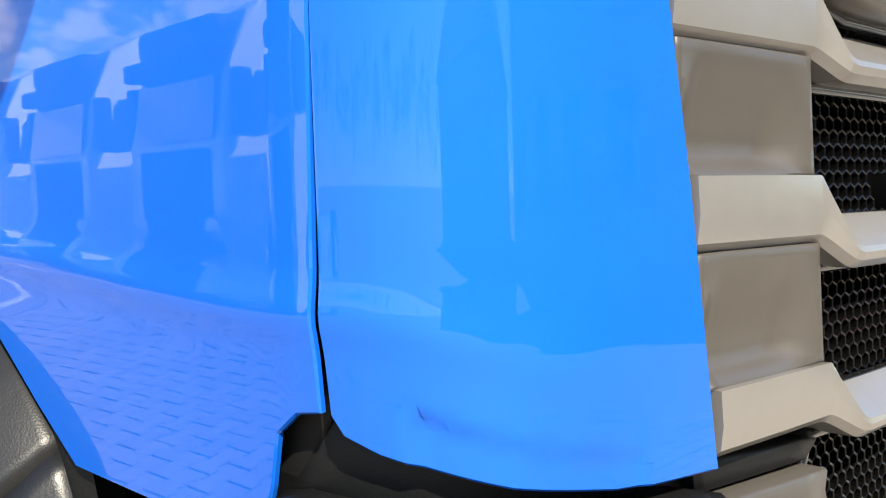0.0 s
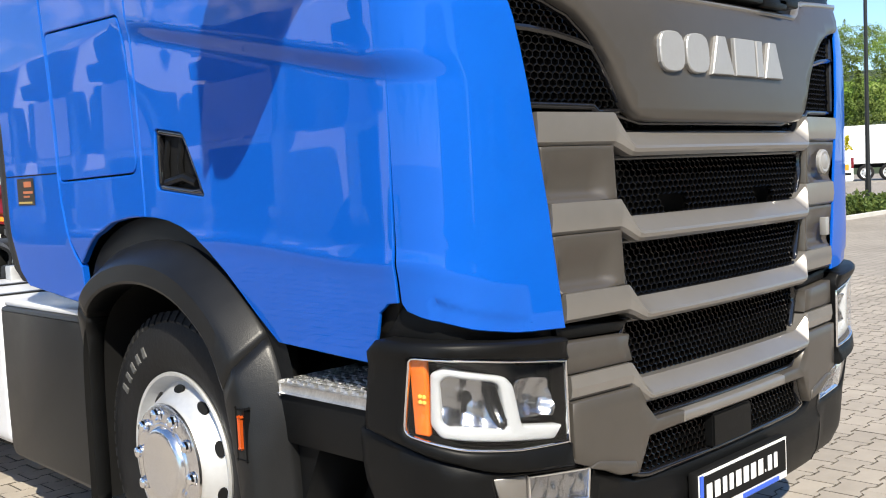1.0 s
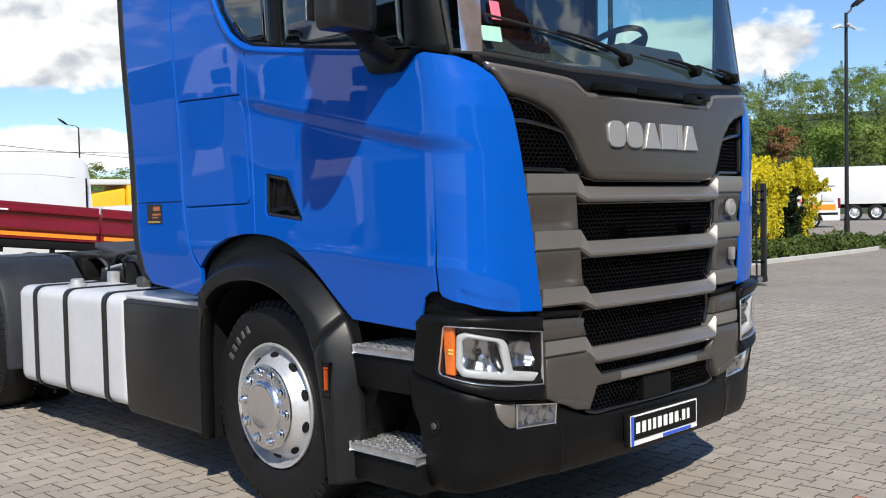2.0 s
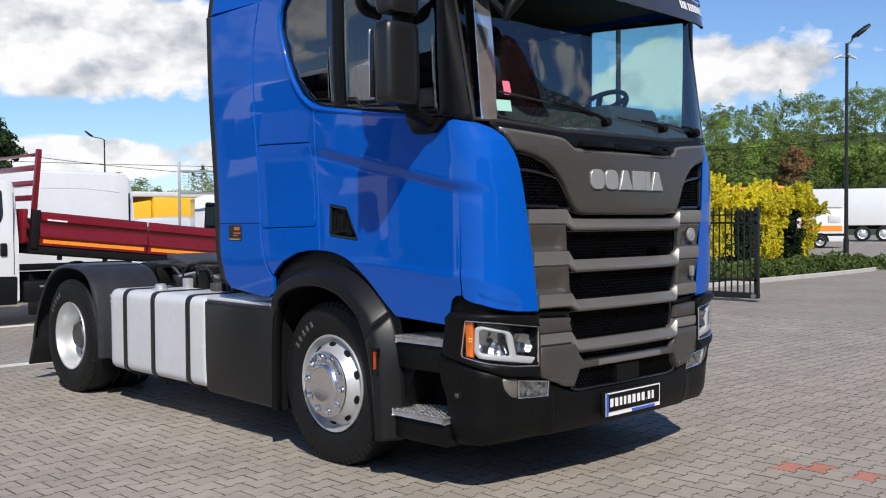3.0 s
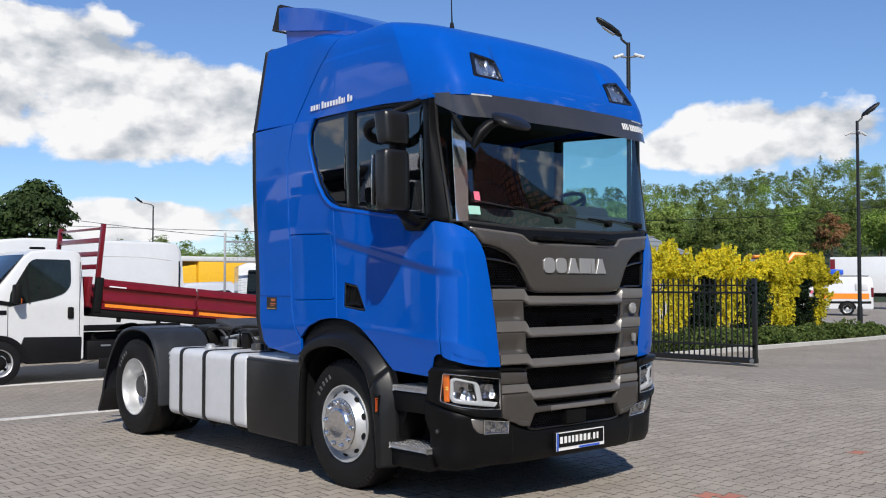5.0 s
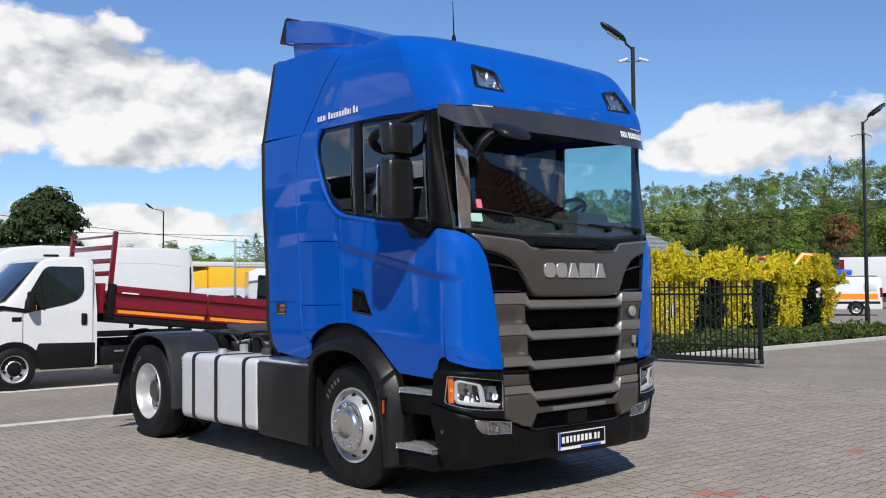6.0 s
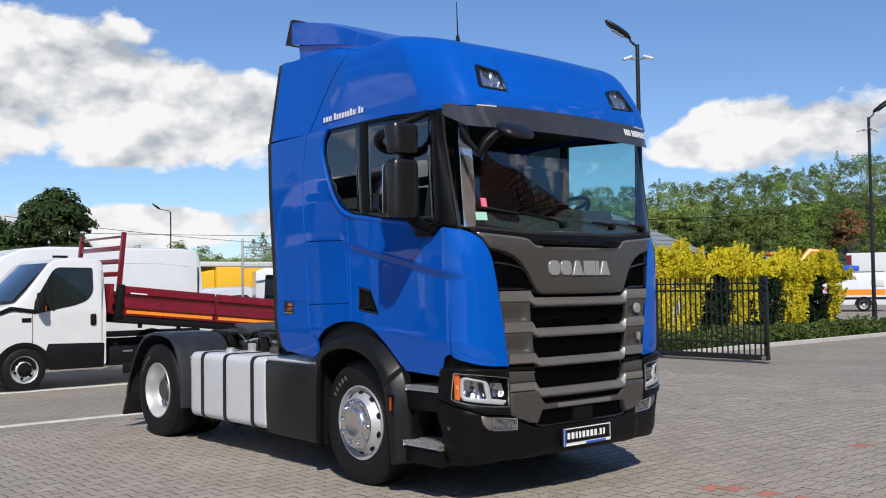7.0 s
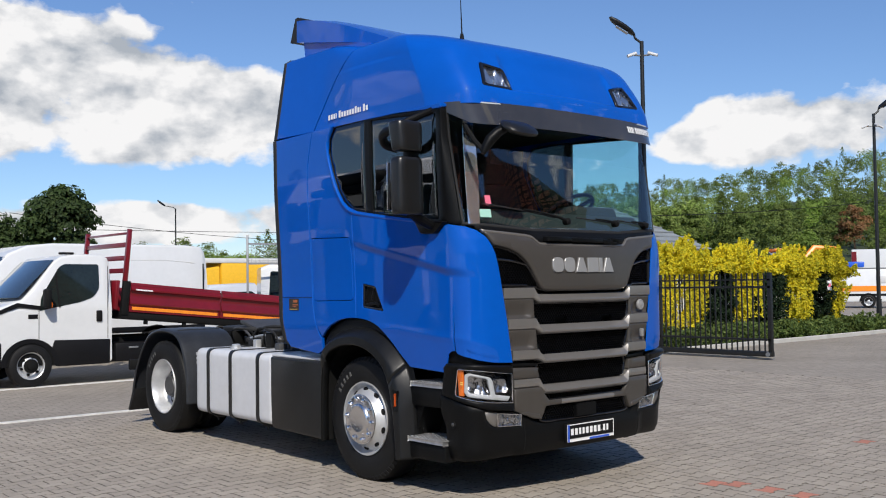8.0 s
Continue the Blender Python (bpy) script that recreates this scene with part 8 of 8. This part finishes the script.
# golden thujas trained over the fence: feathery plumes, with a curtain of them that hangs to the bed
for x0, x1, zt, c0, c1 in ((13.1, 15.85, 2.84, 13.2, 15.75), (16.05, 18.2, 2.64, 16.85, 18.05), (18.6, 20.95, 2.54, 19.5, 20.8), (20.95, 22.9, 2.58, 21.95, 22.7)):
    th = thing("golden_thuja", "bright golden thuja growing through the black fence", "shrub", group="golden thujas")
    pts, facing = [], []
    w = x1 - x0
    for k in range(int(70 * w)):
        px = rg.uniform(x0 + 0.10, x1 - 0.10)
        curtain = c0 + 0.10 < px < c1 - 0.10
        crest = zt * (1.0 - 0.42 * abs(2 * (px - x0) / w - 1) ** 2.2) + 0.17 * math.sin(px * 5.1) + rg.normal(0, 0.05)
        zb = rg.uniform(0.25, 1.9) if curtain and rg.random() < 0.62 else rg.uniform(1.68, 2.05)
        long = rg.uniform(0.35, 0.80)
        ztop = min(zb + long, crest)
        if ztop < zb + 0.12:
            zb = ztop - rg.uniform(0.15, 0.3)
        m = 120
        t = rg.uniform(0, 1, m)
        r = 0.145 * (1 - t) ** 0.75 * rg.uniform(0.4, 1.0, m) + 0.012
        a = rg.uniform(0, 6.283, m)
        lean = rg.normal(0, 0.10, 2)
        py = 9.83 + rg.normal(0, 0.09 if zb < 1.5 else 0.16)
        pts.append(np.stack([px + lean[0] * t + r * np.cos(a), py + (lean[1] - 0.05) * t + r * np.sin(a), zb + (ztop - zb) * t], 1))
        facing.append(np.stack([np.cos(a), np.sin(a), np.full(m, 0.45)], 1))
    v, f = leaf_cloud(np.concatenate(pts), 0.040, np.concatenate(facing), 0.8)
    mesh_np("foliage", v, f, LEAF_Y, th)
    tr = cyl(bmesh.new(), ((x0 + x1) / 2, 9.9, 0), ((x0 + x1) / 2, 9.9, 1.6), 0.05, 0.03, 8)
    part("trunk", tr, BARK, th)
for x0, x1 in ((15.6, 17.0), (18.0, 19.6), (20.75, 22.0), (12.2, 13.4)):
    th = thing("dark_thuja", "dark green thuja behind the fence", "shrub", group="dark thujas")
    pts = blobs(int(3800 * (x1 - x0)), ((x0 + x1) / 2, 9.86, 1.0), ((x1 - x0) * 0.52, 0.26, 1.15), 60)
    v, f = leaf_cloud(pts[pts[:, 2] > 0.05], 0.045)
    mesh_np("foliage", v, f, LEAF_D, th)
# low juniper bed and its kerb
jun = thing("juniper_bed", "low green juniper ground cover in a kerbed island", "shrub", kind="stuff")
pts = []
for _ in range(230):
    x = rg.uniform(12.2, 24.9)
    wid = 1.25 if x < 22 else 1.25 * max(0.15, (25.3 - x) / 3.3)
    y = 8.55 + rg.uniform(0, 1) * wid
    h = rg.uniform(0.22, 0.50) * (1 if x < 23 else 0.8)
    pts.append(blobs(150, (x, y, h * 0.55), (0.42, 0.36, h * 0.6), 9))
pts = np.concatenate(pts)
pts = pts[(pts[:, 2] > 0.02)]
v, f = leaf_cloud(pts, 0.05)
mesh_np("foliage", v, f, LEAF_J, jun)
kpath = [(11.9, 8.25), (16.0, 8.22), (20.0, 8.25), (23.2, 8.35), (24.4, 8.55), (25.1, 8.95), (25.3, 9.4), (25.1, 9.9), (24.4, 10.4), (22.5, 10.9)]
kpath = chaikin(kpath, 2)
bm = bmesh.new()
rings = []
for i, (x, y) in enumerate(kpath):
    a, b = Vector(kpath[max(0, i - 1)]), Vector(kpath[min(len(kpath) - 1, i + 1)])
    d = (b - a).normalized()
    n = Vector((-d.y, d.x))
    rings.append([Vector((x + n.x * o, y + n.y * o, z)) for o, z in ((-0.04, -0.02), (-0.04, 0.075), (-0.025, 0.09), (0.03, 0.09), (0.04, 0.08), (0.04, -0.02))])
loft(bm, rings, True, True)
bmesh.ops.recalc_face_normals(bm, faces=bm.faces)
tagged(link("kerb", bm, KERB), "pale concrete kerb round the planted island", "kerb", kind="structure")
bm = bmesh.new()
bm.faces.new([bm.verts.new((x, y, 0.03)) for x, y in kpath + [(12.0, 10.9)]])
tagged(link("soil", bm, mat("bark_mulch", (0.06, 0.045, 0.03), 0.95, var=0.3, scale=9), smooth=False), "dark soil under the junipers", "soil", kind="structure")


def hill(x, y):
    """Height of the land: level yard, then a wooded rise to the north-east."""
    az = math.degrees(math.atan2(x + 6, y + 5))
    r = math.hypot(x + 6, y + 5)
    k = (0.76 + 0.24 * ease(50, 66, az)) * ease(34, 46, az)
    return 31.0 * k * ease(95, 360, r) + 1.2 * math.sin(x * 0.03) * ease(95, 140, r)


# far woods: one joined stand of trees, nearer ones finer
def tree_points(kind, h, w, n):
    if kind == "spruce":
        return pine_crown(h, w, n)
    if kind == "pine":
        return clumps(n, (0, 0, h * 0.62), (w * 0.85, w * 0.85, h * 0.34), 34, (0.17, 0.30))
    return broad_crown(h, w, n, 46)


protos = []
for kind, h, w, n, s in (("broad", 12, 3.0, 2300, 0.21), ("broad", 10, 2.6, 2000, 0.20), ("broad", 12.5, 3.6, 2500, 0.22), ("pine", 16, 3.2, 2000, 0.22), ("spruce", 15, 2.6, 1900, 0.21), ("broad", 11, 2.5, 2000, 0.20), ("pine", 14, 3.3, 2000, 0.22)):
    protos.append(leaf_cloud(*(lambda pn: (pn[0], s, pn[1]))(tree_points(kind, h, w, n))))
vv = {k: [] for k in "BPLR"}
ff = {k: [] for k in "BPLR"}
trunks = bmesh.new()
for row, (r0, r1, count) in enumerate(((122, 136, 56), (138, 152, 64), (154, 170, 70), (172, 190, 78), (193, 212, 84), (215, 237, 90), (240, 264, 96), (268, 294, 104), (298, 332, 112))):
    for i in range(count):
        az = radians(36 + (82 - 36) * (i + rg.uniform(-0.35, 0.35)) / count)
        r = rg.uniform(r0, r1)
        x, y = -6 + r * math.sin(az), -5 + r * math.cos(az)
        which = rg.choice(["P", "P", "L", "B", "P"] if row < 3 else ["P", "P", "B", "L", "P", "P"])
        if row < 2 and rg.random() < 0.03:
            which = "R"
        idx = int(rg.choice([3, 3, 6, 6, 6, 4])) if which in "PR" else int(rg.choice([0, 1, 2, 5]))
        v, f = protos[idx]
        if row >= 1:
            m = int(len(f) * (0.75 if row < 3 else 0.48 if row < 6 else 0.36))
            v, f = v.reshape(-1, 4, 3)[rg.permutation(len(f))[:m]].reshape(-1, 3) * 1.0, f[:m]
        sc = rg.uniform(0.72, 1.15) * (0.70 if which in "PR" else 0.86)
        t = rg.uniform(0, 6.28)
        R = np.array([[math.cos(t), -math.sin(t), 0], [math.sin(t), math.cos(t), 0], [0, 0, 1]])
        w = (v * sc) @ R.T + np.array([x, y, hill(x, y) - 0.8])
        ff[which].append(f + sum(len(a) for a in vv[which]))
        vv[which].append(w)
        if row < 2:
            tube(trunks, [(x, y, hill(x, y) - 0.5), (x + 0.1, y, hill(x, y) + 5 * sc)], [0.2, 0.12], 6)
for i in range(150):
    az = radians(8 + 30 * (i + rg.uniform(-0.4, 0.4)) / 150)
    r = rg.uniform(240, 300)
    x, y = -6 + r * math.sin(az), -5 + r * math.cos(az)
    which = rg.choice(["B", "B", "B", "P"])
    v, f = protos[int(rg.choice([3, 4]) if which == "P" else rg.choice([0, 2]))]
    m = len(f) // 3
    v = v.reshape(-1, 4, 3)[rg.permutation(len(f))[:m]].reshape(-1, 3)
    w = v * np.array([1.5, 1.5, 1.0]) * rg.uniform(0.80, 1.08) + np.array([x, y, -0.6])
    ff[which].append(f[:m] + sum(len(a) for a in vv[which]))
    vv[which].append(w)
# trees all round the rest of the horizon, coarser
for i in range(120):
    az = radians(84 + (368 - 84) * (i + rg.uniform(-0.4, 0.4)) / 120)
    r = rg.uniform(95, 130)
    x, y = -6 + r * math.sin(az), -5 + r * math.cos(az)
    which = rg.choice(["P", "B"])
    v, f = protos[int(rg.choice([3, 4]) if which == "P" else rg.choice([0, 2]))]
    m = len(f) // 4
    v = v.reshape(-1, 4, 3)[rg.permutation(len(f))[:m]].reshape(-1, 3)
    w = v * np.array([1.3, 1.3, 0.8 + 0.55 * ease(150, 190, math.degrees(az)) * ease(340, 300, math.degrees(az))]) + np.array([x, y, -0.6])
    ff[which].append(f[:m] + sum(len(a) for a in vv[which]))
    vv[which].append(w)
wood = thing("far_woods", "mixed pine and birch wood on a rising slope", "woods", kind="stuff")
for k, m in (("B", LEAF_B), ("P", LEAF_P), ("L", LEAF_L), ("R", LEAF_R)):
    if vv[k]:
        mesh_np("canopy", np.concatenate(vv[k]), np.concatenate(ff[k]), m, wood)
part("trunks", trunks, BARK, wood)
# the slope under it
bm = bmesh.new()
rings = []
for r in (92, 110, 130, 150, 175, 200, 225, 250, 280, 310, 345, 400):
    ring = []
    for i in range(61):
        az = radians(28 + 60 * i / 60)
        x, y = -6 + r * math.sin(az), -5 + r * math.cos(az)
        edge = ease(28, 36, 28 + 60 * i / 60)
        ring.append(Vector((x, y, (hill(x, y) - 0.1 - 3.0 * ease(120, 200, r) if r > 92 else -0.3) * (edge if r > 92 else 1))))
    rings.append(ring)
loft(bm, rings, False, False)
tagged(link("hillside", bm, mat("forest_floor", (0.03, 0.045, 0.015), 0.95, var=0.3, scale=0.2)), "wooded hillside behind the yard", "hill", kind="structure")


def garden_tree(x, y, h, w, lab):
    t = thing("tree", lab, "tree", at=(x, y, 0))
    bm = bmesh.new()
    tube(bm, [(0, 0, 0), (0.05, 0, h * 0.25), (0, 0.05, h * 0.45), (0.1, 0, h * 0.75)], [0.22, 0.17, 0.12, 0.05], 10)
    for k in range(7):
        a = k * 2.4
        z = h * (0.28 + 0.06 * k)
        tube(bm, [(0, 0, z), (w * 0.35 * math.cos(a), w * 0.35 * math.sin(a), z + h * 0.10), (w * 0.7 * math.cos(a), w * 0.7 * math.sin(a), z + h * 0.16)], [0.08, 0.05, 0.02], 6)
    part("trunk", bm, BARK, t)
    p, facing = clumps(12000, (0, 0, h * 0.58), (w, w, h * 0.40), 70, (0.18, 0.34))
    v, f = leaf_cloud(p, 0.15, facing)
    mesh_np("crown", v, f, LEAF_T, t)
    return t


garden_tree(17.0, 60.0, 8.4, 2.6, "dark round broadleaf tree behind the vans")
garden_tree(12.6, 62.0, 6.6, 3.4, "lower dark broadleaf tree beside another")
# ---- paving blocks: waisted concrete stones, rows along x ----
PAVER = mat("concrete_paver", (0.312, 0.275, 0.230), 0.85, var=0.16, scale=1.1, bump=0.25, bump_scale=55, rand=0.08, world=True)
PAVER_R = mat("red_paver", (0.42, 0.17, 0.12), 0.85, var=0.15, scale=3, bump=0.25, bump_scale=55, rand=0.08, world=True)
JOINT = mat("joint_dirt", (0.105, 0.093, 0.078), 0.95, var=0.35, scale=9)
PL, PW = 0.2, 0.14
HALF = [(-0.0985, -0.0805), (-0.060, -0.0805), (-0.036, -0.0555), (0.036, -0.0555), (0.060, -0.0805), (0.0985, -0.0805)]
OUTL = HALF + [(-x, -y) for x, y in HALF]


def paver_mesh(name, material):
    """A stone with a chamfer; its sides are dirty."""
    bm = bmesh.new()
    top = [(x * 0.965, y * 0.955, 0.0) for x, y in OUTL]
    low = [(x * 0.985, y * 0.980, -0.012) for x, y in OUTL]
    loft(bm, [low, top], True, False)
    ring = [v for v in bm.verts if v.co.z > -0.001]
    c = bm.verts.new((0, 0, 0))
    n = len(OUTL)
    for i in range(n):
        bm.faces.new((ring[i], ring[(i + 1) % n], c))
    bmesh.ops.recalc_face_normals(bm, faces=bm.faces)
    for f in bm.faces:
        f.material_index = 1 if len(f.verts) == 4 else 0
    me = bpy.data.meshes.new(name)
    bm.to_mesh(me)
    bm.free()
    me.materials.append(material)
    me.materials.append(JOINT)
    return me


bm = bmesh.new()
bm.faces.new([bm.verts.new(p) for p in ((-7.9, -5.95, -0.0095), (9.1, -5.95, -0.0095), (9.1, 6.86, -0.0095), (-7.9, 6.86, -0.0095))])
paving = tagged(link("paving", bm, JOINT, smooth=False), "interlocking grey concrete paving stones with sandy joints", "paving", kind="structure")
grey_me, red_me = paver_mesh("paver", PAVER), paver_mesh("red_paver", PAVER_R)
rp = np.random.default_rng(5)
base_v = np.array([v.co[:] for v in grey_me.vertices])
base_f = [tuple(p.vertices) for p in grey_me.polygons]
tri = np.array([f for f in base_f if len(f) == 3])
quad = np.array([f for f in base_f if len(f) == 4])
all_v, all_t, count, single = [], [], 0, 0
quad_t = np.concatenate([quad[:, [0, 1, 2]], quad[:, [0, 2, 3]]])
tris = np.concatenate([tri, quad_t])
for r in range(int(12.85 / PW)):
    y = -5.89 + r * PW
    for c in range(int(17.2 / PL)):
        x = -7.85 + c * PL + (0.1 if r % 2 else 0.0)
        red = any(abs(x - rx) < 0.1 and abs(y - ry) < 0.07 for rx, ry in ((0.78, -0.57), (0.86, -0.71), (0.86, -0.99), (0.85, -1.27), (3.38, -0.43)))
        dz, ax, ay = rp.normal(0, 0.0006), rp.normal(0, 0.0035), rp.normal(0, 0.0035)
        if red or (0.1 < x < 2.3 and -2.0 < y < 0.15):
            ob = new("red_paver" if red else "paver", red_me if red else grey_me)
            ob.parent = paving
            ob.location = (x, y, dz)
            ob.rotation_euler = (ax, ay, rp.normal(0, 0.006))
            single += 1
            continue
        v = base_v.copy()
        v[:, 2] += dz + v[:, 1] * ax - v[:, 0] * ay
        v[:, 0] += x
        v[:, 1] += y
        all_v.append(v)
        all_t.append(tris + count)
        count += len(v)
rest = mesh_np("paver_field", np.concatenate(all_v), np.concatenate(all_t), PAVER, paving)
rest.data.materials.append(JOINT)
rest.data.polygons.foreach_set("material_index", np.tile(np.repeat((0, 1), (len(tri), len(quad_t))), len(all_v)).astype(np.int32))
tagged(rest, kind="stuff")
